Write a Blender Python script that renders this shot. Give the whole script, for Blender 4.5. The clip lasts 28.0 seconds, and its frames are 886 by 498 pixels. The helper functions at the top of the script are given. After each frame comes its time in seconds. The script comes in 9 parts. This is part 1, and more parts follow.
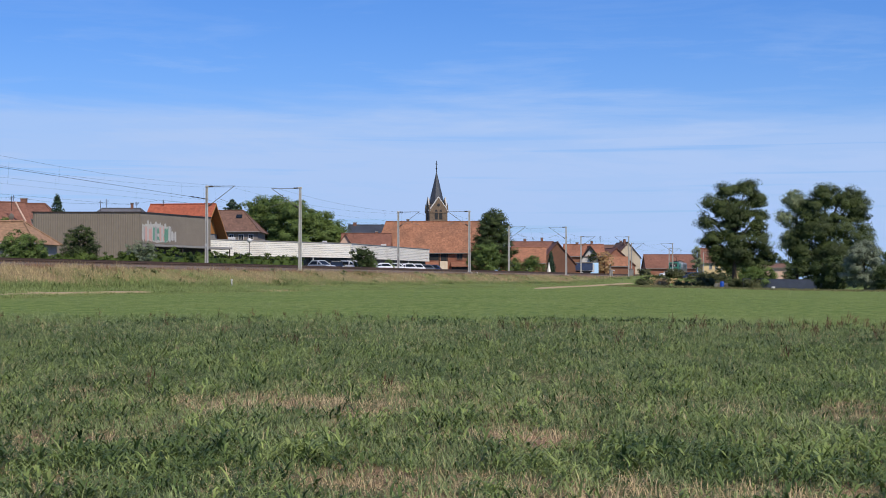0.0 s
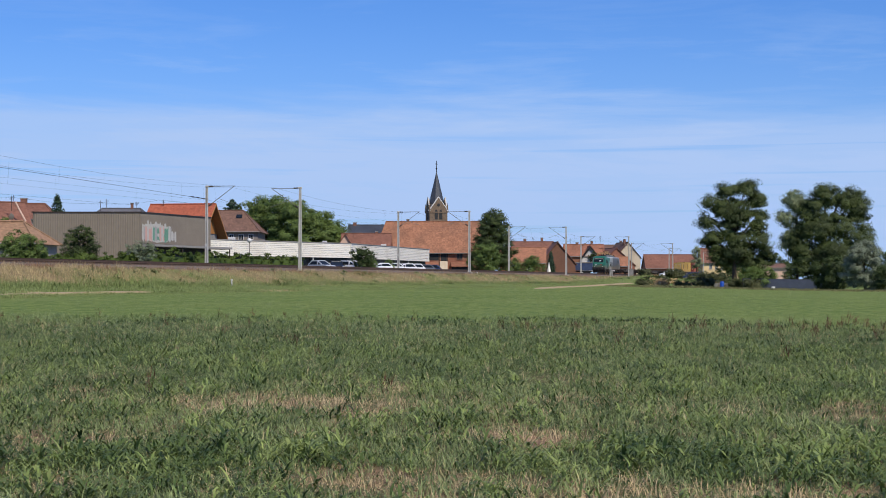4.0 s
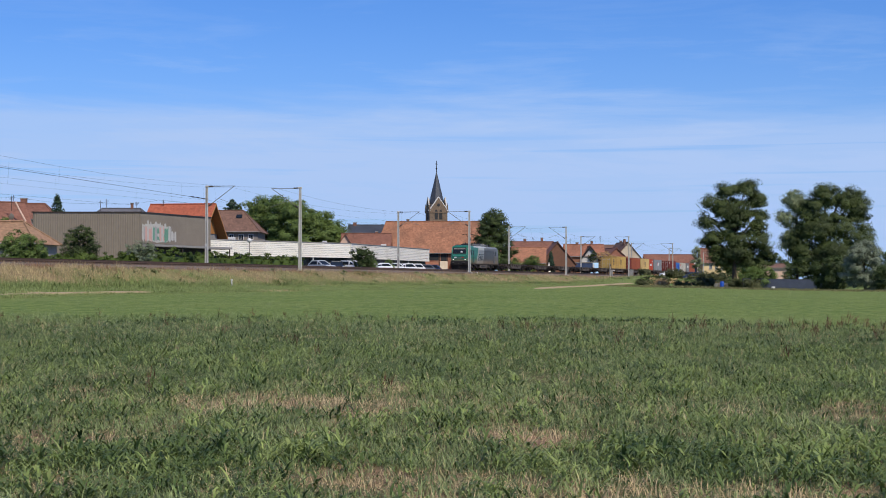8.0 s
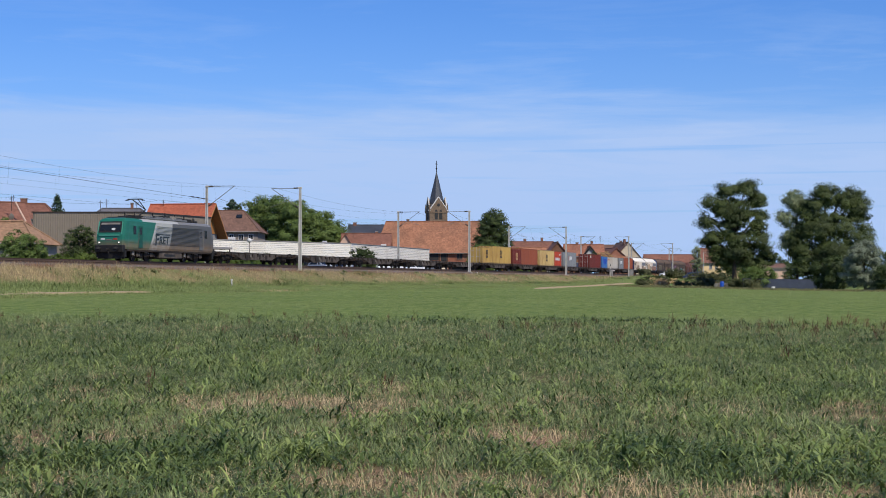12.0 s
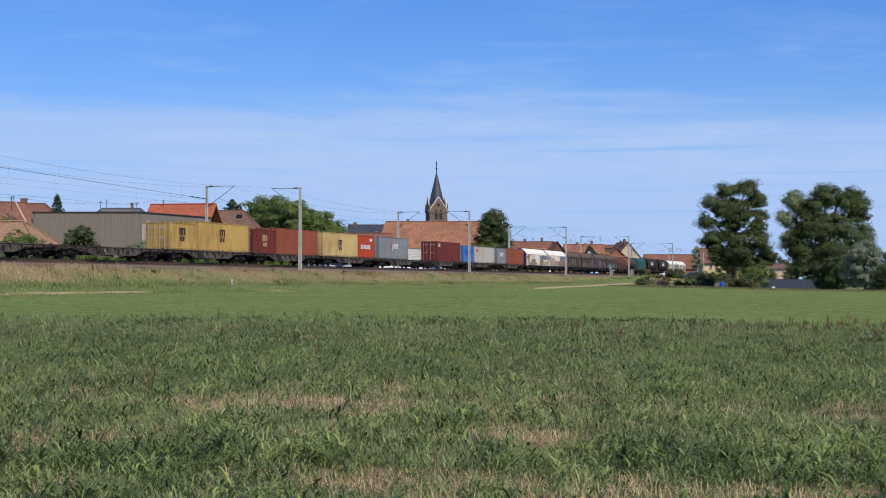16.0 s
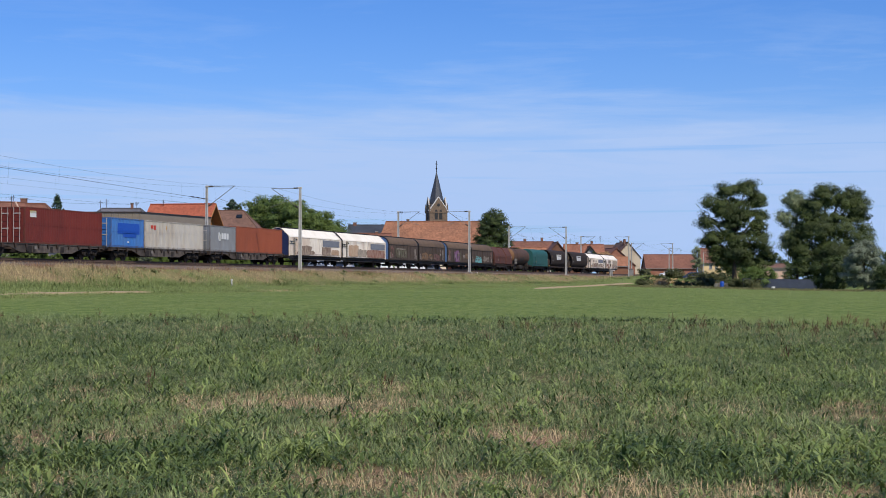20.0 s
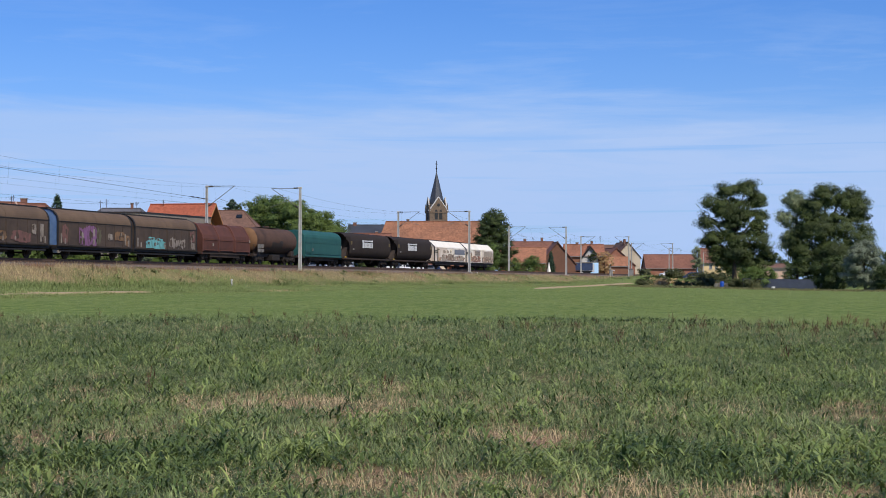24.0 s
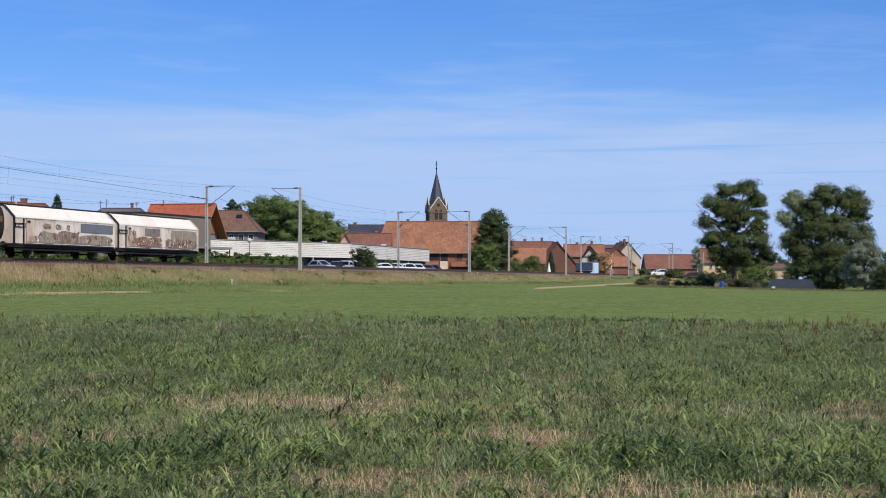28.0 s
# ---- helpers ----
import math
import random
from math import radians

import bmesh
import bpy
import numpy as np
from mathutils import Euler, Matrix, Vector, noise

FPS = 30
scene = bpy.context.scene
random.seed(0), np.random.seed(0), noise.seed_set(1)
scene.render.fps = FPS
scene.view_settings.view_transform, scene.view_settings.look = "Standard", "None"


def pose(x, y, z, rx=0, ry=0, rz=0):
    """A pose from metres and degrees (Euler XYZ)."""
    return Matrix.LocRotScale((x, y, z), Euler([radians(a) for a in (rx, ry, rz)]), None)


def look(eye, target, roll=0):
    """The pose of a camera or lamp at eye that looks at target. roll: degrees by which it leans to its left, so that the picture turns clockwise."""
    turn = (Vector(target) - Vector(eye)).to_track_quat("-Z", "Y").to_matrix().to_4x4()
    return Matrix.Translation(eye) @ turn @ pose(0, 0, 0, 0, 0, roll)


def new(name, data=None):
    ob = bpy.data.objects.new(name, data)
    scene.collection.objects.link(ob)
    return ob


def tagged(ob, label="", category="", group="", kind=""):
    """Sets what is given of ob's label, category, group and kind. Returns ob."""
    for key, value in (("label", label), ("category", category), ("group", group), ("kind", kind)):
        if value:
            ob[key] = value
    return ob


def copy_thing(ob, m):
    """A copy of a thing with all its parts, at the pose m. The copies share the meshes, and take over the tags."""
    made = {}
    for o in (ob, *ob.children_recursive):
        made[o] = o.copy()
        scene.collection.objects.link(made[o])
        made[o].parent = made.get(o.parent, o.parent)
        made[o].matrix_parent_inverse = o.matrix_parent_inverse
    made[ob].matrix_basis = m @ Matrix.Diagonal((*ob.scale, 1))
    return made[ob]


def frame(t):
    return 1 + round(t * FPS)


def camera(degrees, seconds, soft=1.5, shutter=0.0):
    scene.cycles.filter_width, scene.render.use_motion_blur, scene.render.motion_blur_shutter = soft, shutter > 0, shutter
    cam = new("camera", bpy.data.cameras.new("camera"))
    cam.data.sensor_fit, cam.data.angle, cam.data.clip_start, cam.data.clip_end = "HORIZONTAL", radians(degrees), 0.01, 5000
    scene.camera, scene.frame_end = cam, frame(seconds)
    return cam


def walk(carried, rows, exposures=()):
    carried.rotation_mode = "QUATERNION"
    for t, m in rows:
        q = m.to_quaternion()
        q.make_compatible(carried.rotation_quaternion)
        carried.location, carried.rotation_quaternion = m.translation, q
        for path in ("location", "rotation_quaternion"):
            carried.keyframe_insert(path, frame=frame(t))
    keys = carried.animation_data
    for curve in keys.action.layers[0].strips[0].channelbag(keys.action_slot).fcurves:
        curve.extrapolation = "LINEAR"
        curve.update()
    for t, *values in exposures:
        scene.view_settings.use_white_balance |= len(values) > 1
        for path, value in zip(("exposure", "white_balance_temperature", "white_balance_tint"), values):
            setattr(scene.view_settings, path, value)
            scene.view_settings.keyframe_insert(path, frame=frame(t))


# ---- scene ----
import functools

# ================= camera =================
EYE = Vector((0.0, 0.0, 1.6))
cam = camera(31.95, 28.0, soft=0.95)
AIM = EYE + Vector((0.0, 100.0, 2.132))
walk(cam, [(0.0, look(EYE, AIM)), (28.0, look(EYE, AIM))])

# ================= light =================
SUN_AZ, SUN_EL = 146.0, 50.0          # degrees clockwise from +Y, degrees up
world = bpy.data.worlds.new("sky")
scene.world = world
world.use_nodes = True
wn, wl = world.node_tree.nodes, world.node_tree.links
wn.clear()


def sky_node(kind, **values):
    n = wn.new(kind)
    for k, v in values.items():
        n.inputs[k].default_value = v
    return n


sky = wn.new("ShaderNodeTexSky")
sky.sky_type = "NISHITA"
sky.sun_disc = False
sky.sun_elevation, sky.sun_rotation = radians(SUN_EL), radians(SUN_AZ)
sky.altitude, sky.air_density, sky.dust_density, sky.ozone_density = 150, 1.0, 0.6, 2.0
coord = wn.new("ShaderNodeTexCoord")

def sky_noise(stretch, scale, detail, rough, lo, hi, to_lo, to_hi, tilt=0.0):
    """Streaky cloud noise over the sky's directions, brought to a range."""
    mp = wn.new("ShaderNodeMapping")
    mp.inputs["Scale"].default_value = stretch
    mp.inputs["Rotation"].default_value = (0.0, radians(tilt), 0.0)
    wl.new(coord.outputs["Generated"], mp.inputs["Vector"])
    nz = sky_node("ShaderNodeTexNoise", Scale=scale, Detail=detail, Roughness=rough, Distortion=0.3)
    wl.new(mp.outputs[0], nz.inputs["Vector"])
    r = sky_node("ShaderNodeMapRange", **{"From Min": lo, "From Max": hi, "To Min": to_lo, "To Max": to_hi})
    wl.new(nz.outputs["Fac"], r.inputs["Value"])
    return r.outputs[0]


def sky_math(kind, a, b, clamp=False):
    m = wn.new("ShaderNodeMath")
    m.operation, m.use_clamp = kind, clamp
    for i, val in enumerate((a, b)):
        if isinstance(val, (int, float)):
            m.inputs[i].default_value = val
        else:
            wl.new(val, m.inputs[i])
    return m.outputs[0]


def sky_step(value, lo, hi, to_lo, to_hi):
    r = sky_node("ShaderNodeMapRange", **{"From Min": lo, "From Max": hi, "To Min": to_lo, "To Max": to_hi})
    r.interpolation_type = "SMOOTHSTEP"
    wl.new(value, r.inputs["Value"])
    return r.outputs[0]


sep = wn.new("ShaderNodeSeparateXYZ")
wl.new(coord.outputs["Generated"], sep.inputs[0])
rise = sky_math("ADD", sep.outputs["Z"], sky_noise((2.2, 2.2, 26.0), 1.6, 5.0, 0.6, 0.3, 0.7, -0.016, 0.016, 0.6))
veil = sky_step(rise, 0.128, 0.086, 0.0, 0.56)                                      # the pale veil below
haze = sky_step(sep.outputs["Z"], 0.19, 0.03, 0.02, 0.40)
wisp = sky_math("MULTIPLY", sky_noise((3.0, 3.0, 26.0), 2.2, 7.0, 0.62, 0.50, 0.74, 0.0, 0.34, 1.5), sky_step(sep.outputs["Z"], 0.185, 0.13, 0.3, 1.0))
rent = sky_math("MULTIPLY", sky_noise((2.0, 2.0, 105.0), 1.5, 4.0, 0.5, 0.575, 0.66, 0.0, 0.34, 0.15), sky_step(sep.outputs["Z"], 0.10, 0.085, 0.0, 1.0))
amount = sky_math("SUBTRACT", sky_math("ADD", sky_math("ADD", veil, haze), wisp), rent, True)
tint = wn.new("ShaderNodeMix")
tint.data_type, tint.blend_type = "RGBA", "MULTIPLY"
tint.inputs["Factor"].default_value = 1.0
tint.inputs["B"].default_value = (0.41, 0.75, 1.36, 1)
wl.new(sky.outputs[0], tint.inputs["A"])
clouds = wn.new("ShaderNodeMix")
clouds.data_type = "RGBA"
clouds.inputs["B"].default_value = (4.18, 5.78, 9.02, 1)
wl.new(amount, clouds.inputs["Factor"])
wl.new(tint.outputs["Result"], clouds.inputs["A"])
back = wn.new("ShaderNodeBackground")
back.inputs["Strength"].default_value = 0.10
wl.new(clouds.outputs["Result"], back.inputs["Color"])
wl.new(back.outputs[0], wn.new("ShaderNodeOutputWorld").inputs[0])

sun = new("sun", bpy.data.lights.new("sun", "SUN"))
sun.data.energy, sun.data.angle, sun.data.color = 4.75, radians(0.53), (1.0, 0.915, 0.79)
TO_SUN = Vector((math.sin(radians(SUN_AZ)) * math.cos(radians(SUN_EL)), math.cos(radians(SUN_AZ)) * math.cos(radians(SUN_EL)), math.sin(radians(SUN_EL))))
sun.matrix_world = look(TO_SUN * 50, (0, 0, 0))
scene.view_settings.exposure = 0.0

# ================= plan: the railway runs straight =================
# S: metres along the line, away from the camera; P: metres off, away from the camera
LINE_TURN = 72.81
CT, ST = math.cos(radians(90 - LINE_TURN)), math.sin(radians(90 - LINE_TURN))
RAIL = 3.52                  # height of the rail top
NEAR_AXIS, FAR_AXIS = 65.3, 69.5
SPEED, FRONT = 27.44, 452.7  # metres a second; the front buffers at 0 s
VILLAGE = 3.0


def on_line(s, p, z=0.0):
    return Vector((-p * CT + s * ST, s * CT + p * ST, z))


def line_pose(s, p, z=0.0, turn=0.0):
    return pose(*on_line(s, p, z), 0, 0, LINE_TURN + turn)


def ease(t, a, b):
    t = min(1.0, max(0.0, (t - a) / (b - a)))
    return t * t * (3 - 2 * t)


def ground_height(s, p):
    y = s * CT + p * ST
    field = 0.85 * ease(y, 25, 100) + 0.0012 * max(0.0, min(y, 400) - 100)
    verge = field + 0.45 * ease(p, 44, 56.5)
    ramp = ease(s, 250, 330) * ease(p, 36, 56) * 1.35
    bank = ease(p, 56.5, 61.3)
    top = 2.71
    h = (verge + ramp * (1 - bank)) * (1 - bank) + max(top, verge) * bank
    x = -p * CT + s * ST
    fall = 0.0029 * min(max(y, 0.0), 260) * ease(x / max(y, 5.0), 0.10, 0.28) * (1 - ease(p, 30, 50))   # the field falls away to the right
    return h - fall


def ground_at(x, y):
    return ground_height(x * ST + y * CT, -x * CT + y * ST)


# ================= mesh tools =================
class Geo:
    """Collects corners and faces of one mesh."""

    def __init__(self):
        self.v, self.f = [], []

    def add(self, verts, faces):
        n = len(self.v)
        self.v += [tuple(p) for p in verts]
        self.f += [tuple(i + n for i in q) for q in faces]
        return self

    def box(self, x0, x1, y0, y1, z0, z1, b=0.0):
        if b <= 0:
            self.add([(x, y, z) for z in (z0, z1) for y in (y0, y1) for x in (x0, x1)],
                     [(0, 2, 3, 1), (4, 5, 7, 6), (0, 1, 5, 4), (2, 6, 7, 3), (0, 4, 6, 2), (1, 3, 7, 5)])
            return self
        ring = [(x0 + b, y0), (x1 - b, y0), (x1, y0 + b), (x1, y1 - b), (x1 - b, y1), (x0 + b, y1), (x0, y1 - b), (x0, y0 + b)]
        cx, cy = (x0 + x1) / 2, (y0 + y1) / 2
        def inset(q):
            return (q[0] + (b if q[0] < cx else -b) * 0.7, q[1] + (b if q[1] < cy else -b) * 0.7)
        rows = [[(*inset(q), z0) for q in ring], [(*q, z0 + b) for q in ring], [(*q, z1 - b) for q in ring], [(*inset(q), z1) for q in ring]]
        return self.loft(rows)

    def loft(self, rows, caps=True, closed=True):
        n, k = len(self.v), len(rows[0])
        for r in rows:
            self.v += [tuple(q) for q in r]
        for j in range(len(rows) - 1):
            for i in range(k if closed else k - 1):
                a, b = n + j * k + i, n + j * k + (i + 1) % k
                self.f.append((a, b, b + k, a + k))
        if caps:
            self.f.append(tuple(range(n + k - 1, n - 1, -1)))
            m = n + (len(rows) - 1) * k
            self.f.append(tuple(range(m, m + k)))
        return self

    def tube(self, pts, radii, n=8, caps=True):
        pts = [Vector(p) for p in pts]
        if isinstance(radii, (int, float)):
            radii = [radii] * len(pts)
        rows, side = [], None
        for i, p in enumerate(pts):
            d = (pts[min(i + 1, len(pts) - 1)] - pts[max(i - 1, 0)]).normalized()
            if side is None:
                side = d.orthogonal().normalized()
            side = (side - d * side.dot(d)).normalized()
            up = d.cross(side)
            rows.append([p + (side * math.cos(2 * math.pi * j / n) + up * math.sin(2 * math.pi * j / n)) * radii[i] for j in range(n)])
        return self.loft(rows, caps)

    def prism(self, outline, a, b, axis="y"):
        """A flat outline drawn out from a to b along an axis."""
        put = {"x": lambda u, w, t: (t, u, w), "y": lambda u, w, t: (u, t, w), "z": lambda u, w, t: (u, w, t)}[axis]
        return self.loft([[put(u, w, a) for u, w in outline], [put(u, w, b) for u, w in outline]])

    def ball(self, c, rx, ry=None, rz=None, n=10, m=6):
        ry, rz = ry or rx, rz or rx
        rows = []
        for j in range(m + 1):
            t = -math.pi / 2 + math.pi * (0.04 + 0.92 * j / m)
            rows.append([(c[0] + rx * math.cos(t) * math.cos(2 * math.pi * i / n), c[1] + ry * math.cos(t) * math.sin(2 * math.pi * i / n), c[2] + rz * math.sin(t)) for i in range(n)])
        return self.loft(rows)

    def mesh(self, name, material, smooth=False):
        me = bpy.data.meshes.new(name)
        me.from_pydata(self.v, [], self.f)
        me.validate()
        bm = bmesh.new()
        bm.from_mesh(me)
        bmesh.ops.recalc_face_normals(bm, faces=bm.faces)
        bm.to_mesh(me)
        bm.free()
        me.materials.append(material)
        if smooth:
            me.polygons.foreach_set("use_smooth", [True] * len(me.polygons))
            me.set_sharp_from_angle(angle=radians(38))
        return me


def part(name, g, material, parent=None, label="", smooth=False, m=None):
    ob = new(name, g.mesh(name, material, smooth) if isinstance(g, Geo) else g)
    if parent is not None:
        ob.parent = parent
    if m is not None:
        ob.matrix_local = m
    if label:
        tagged(ob, label)
    return ob


def thing(name, label, category, m=None, group="", kind=""):
    ob = new(name)
    ob.empty_display_size = 0.3
    if m is not None:
        ob.matrix_world = m
    return tagged(ob, label, category, group, kind)


def raw_mesh(name, verts, loops, starts, material, smooth=False):
    """A large mesh from number arrays."""
    me = bpy.data.meshes.new(name)
    me.vertices.add(len(verts))
    me.vertices.foreach_set("co", np.asarray(verts, dtype=np.float32).ravel())
    me.loops.add(len(loops))
    me.loops.foreach_set("vertex_index", np.asarray(loops, dtype=np.int32))
    me.polygons.add(len(starts))
    me.polygons.foreach_set("loop_start", np.asarray(starts, dtype=np.int32))
    me.update(calc_edges=True)
    me.validate()
    me.materials.append(material)
    return me


def grid_noise(x, y, size, seed):
    """Smooth value noise from 0 to 1 on number arrays."""
    u, w = np.asarray(x) / size, np.asarray(y) / size
    i, j = np.floor(u).astype(np.int64), np.floor(w).astype(np.int64)
    a, b = u - i, w - j
    a, b = a * a * (3 - 2 * a), b * b * (3 - 2 * b)
    def h(p, q):
        n = (p * 374761393 + q * 668265263 + seed * 982451653) & 0x7FFFFFFF
        n = ((n ^ (n >> 13)) * 1274126177) & 0x7FFFFFFF
        return ((n ^ (n >> 16)) & 0xFFFF) / 65535.0
    return (h(i, j) * (1 - a) + h(i + 1, j) * a) * (1 - b) + (h(i, j + 1) * (1 - a) + h(i + 1, j + 1) * a) * b


def leaf_strips(base, heading, length, width, lean, droop, segs):
    """Blades as bent strips: base n x 3; heading, length, width, lean (from upright), droop in radians: n each."""
    n = len(base)
    t = np.linspace(0, 1, segs + 1)
    ang = lean[:, None] + droop[:, None] * t[None, :] ** 1.3
    step = length[:, None] / segs
    out = np.cumsum(np.sin(ang) * step, axis=1) - np.sin(ang[:, :1]) * step
    up = np.cumsum(np.cos(ang) * step, axis=1) - np.cos(ang[:, :1]) * step
    cx, cy = np.cos(heading)[:, None], np.sin(heading)[:, None]
    mid = np.stack([base[:, 0:1] + out * cx, base[:, 1:2] + out * cy, base[:, 2:3] + up], axis=2)
    w = width[:, None] * 0.5 * np.clip(0.55 + 1.1 * t - 1.75 * t ** 2.2, 0.04, 1)[None, :]
    side = np.stack([-cy * np.ones_like(w) * w, cx * np.ones_like(w) * w, np.zeros_like(w)], axis=2)
    v = np.stack([mid - side, mid + side], axis=2).reshape(n, -1, 3)
    k = (segs + 1) * 2
    q = np.concatenate([[2 * s, 2 * s + 1, 2 * s + 3, 2 * s + 2] for s in range(segs)])
    loops = (np.arange(n)[:, None] * k + q[None, :]).ravel()
    return v.reshape(-1, 3), loops


def strips_thing(name, sets, material, label, category):
    vs, ls, off = [], [], 0
    for v, l in sets:
        vs.append(v)
        ls.append(l + off)
        off += len(v)
    loops = np.concatenate(ls)
    ob = new(name, raw_mesh(name, np.concatenate(vs), loops, np.arange(0, len(loops), 4), material))
    return tagged(ob, label, category, kind="stuff")


# ================= materials =================
def lin(r, g, b):
    return tuple(((c / 255 + 0.055) / 1.055) ** 2.4 if c > 10 else c / 3300 for c in (r, g, b)) + (1.0,)


def surface(name, c1, c2, scale=2.0, rough=0.7, metal=0.0, bump=0.0, stain=None, stain_scale=0.35, stain_amount=0.5,
            squash=(1, 1, 1), tone=0.72, upright=0.0, island=0.0, random_value=0.0, fine=0.0, spec=0.35, clear=0.0, translucent=0.0, span=0.2):
    """A surface with grain between two colours, larger stains, relief and a little change from piece to piece."""
    mt = bpy.data.materials.new(name)
    mt.use_nodes = True
    nt = mt.node_tree
    n, l = nt.nodes, nt.links
    bsdf = n["Principled BSDF"]
    bsdf.inputs["Roughness"].default_value = rough
    bsdf.inputs["Metallic"].default_value = metal
    bsdf.inputs["Specular IOR Level"].default_value = spec
    bsdf.inputs["Coat Weight"].default_value = clear
    tc = n.new("ShaderNodeTexCoord")
    mp = n.new("ShaderNodeMapping")
    mp.inputs["Scale"].default_value = squash
    l.new(tc.outputs["Object"], mp.inputs["Vector"])
    nz = n.new("ShaderNodeTexNoise")
    nz.inputs["Scale"].default_value, nz.inputs["Detail"].default_value, nz.inputs["Roughness"].default_value = scale, 7.0, 0.65
    l.new(mp.outputs[0], nz.inputs["Vector"])
    rm = n.new("ShaderNodeMapRange")
    rm.inputs["From Min"].default_value, rm.inputs["From Max"].default_value = 0.5 - span, 0.5 + span
    l.new(nz.outputs["Fac"], rm.inputs["Value"])
    mix = n.new("ShaderNodeMix")
    mix.data_type = "RGBA"
    c1, c2 = (tuple(k * tone for k in c[:3]) + (1.0,) for c in (c1, c2))
    mix.inputs["A"].default_value, mix.inputs["B"].default_value = c1, c2
    l.new(rm.outputs[0], mix.inputs["Factor"])
    out = mix.outputs["Result"]
    if stain is not None:
        big = n.new("ShaderNodeTexNoise")
        big.inputs["Scale"].default_value, big.inputs["Detail"].default_value = stain_scale, 5.0
        l.new(mp.outputs[0], big.inputs["Vector"])
        br = n.new("ShaderNodeMapRange")
        br.inputs["From Min"].default_value, br.inputs["From Max"].default_value = 0.48, 0.68
        br.inputs["To Max"].default_value = stain_amount
        l.new(big.outputs["Fac"], br.inputs["Value"])
        m2 = n.new("ShaderNodeMix")
        m2.data_type = "RGBA"
        m2.inputs["B"].default_value = tuple(k * tone for k in stain[:3]) + (1.0,)
        l.new(br.outputs[0], m2.inputs["Factor"])
        l.new(out, m2.inputs["A"])
        out = m2.outputs["Result"]
    if island or random_value:
        info = n.new("ShaderNodeNewGeometry") if island else n.new("ShaderNodeObjectInfo")
        pick = info.outputs["Random Per Island"] if island else info.outputs["Random"]
        hr = n.new("ShaderNodeMapRange")
        k = island or random_value
        hr.inputs["To Min"].default_value, hr.inputs["To Max"].default_value = 1 - k, 1 + k
        l.new(pick, hr.inputs["Value"])
        hsv = n.new("ShaderNodeHueSaturation")
        l.new(hr.outputs[0], hsv.inputs["Value"])
        l.new(out, hsv.inputs["Color"])
        out = hsv.outputs["Color"]
    l.new(out, bsdf.inputs["Base Color"])
    if bump:
        bp = n.new("ShaderNodeBump")
        bp.inputs["Strength"].default_value, bp.inputs["Distance"].default_value = min(1.0, bump), 0.03
        fn = n.new("ShaderNodeTexNoise")
        fn.inputs["Scale"].default_value, fn.inputs["Detail"].default_value = fine or scale * 3, 4.0
        l.new(mp.outputs[0], fn.inputs["Vector"])
        l.new(fn.outputs["Fac"], bp.inputs["Height"])
        l.new(bp.outputs[0], bsdf.inputs["Normal"])
    if upright:
        geo = n.new("ShaderNodeNewGeometry")
        lift = n.new("ShaderNodeVectorMath")
        lift.inputs[1].default_value = (0, 0, upright)
        l.new(geo.outputs["Normal"], lift.inputs[0])
        unit = n.new("ShaderNodeVectorMath")
        unit.operation = "NORMALIZE"
        l.new(lift.outputs[0], unit.inputs[0])
        l.new(unit.outputs[0], bsdf.inputs["Normal"])
    if translucent:
        tr = n.new("ShaderNodeBsdfTranslucent")
        l.new(out, tr.inputs["Color"])
        ms = n.new("ShaderNodeMixShader")
        ms.inputs[0].default_value = translucent
        l.new(bsdf.outputs[0], ms.inputs[1])
        l.new(tr.outputs[0], ms.inputs[2])
        l.new(ms.outputs[0], n["Material Output"].inputs["Surface"])
    return mt


def tile_roof(name, c1, c2, stain, across=3.3, down=2.6):
    """Clay tiles: rows and columns as relief with a colour for each tile."""
    mt = surface(name, c1, c2, 0.9, 0.82, stain=stain, stain_scale=0.25, stain_amount=0.55)
    n, l = mt.node_tree.nodes, mt.node_tree.links
    bsdf = n["Principled BSDF"]
    src = bsdf.inputs["Base Color"].links[0].from_socket
    tc = n.new("ShaderNodeTexCoord")
    mp = n.new("ShaderNodeMapping")
    mp.inputs["Scale"].default_value = (across, across, down * 1.6)
    l.new(tc.outputs["Object"], mp.inputs["Vector"])
    vo = n.new("ShaderNodeTexVoronoi")
    vo.inputs["Scale"].default_value = 1.0
    vo.inputs["Randomness"].default_value = 0.35
    l.new(mp.outputs[0], vo.inputs["Vector"])
    hs = n.new("ShaderNodeHueSaturation")
    mr = n.new("ShaderNodeMapRange")
    mr.inputs["To Min"].default_value, mr.inputs["To Max"].default_value = 0.80, 1.18
    sx = n.new("ShaderNodeSeparateColor")
    l.new(vo.outputs["Color"], sx.inputs[0])
    l.new(sx.outputs[0], mr.inputs["Value"])
    l.new(mr.outputs[0], hs.inputs["Value"])
    l.new(src, hs.inputs["Color"])
    l.new(hs.outputs[0], bsdf.inputs["Base Color"])
    bp = n.new("ShaderNodeBump")
    bp.inputs["Strength"].default_value, bp.inputs["Distance"].default_value = 0.6, 0.05
    l.new(vo.outputs["Distance"], bp.inputs["Height"])
    l.new(bp.outputs[0], bsdf.inputs["Normal"])
    return mt


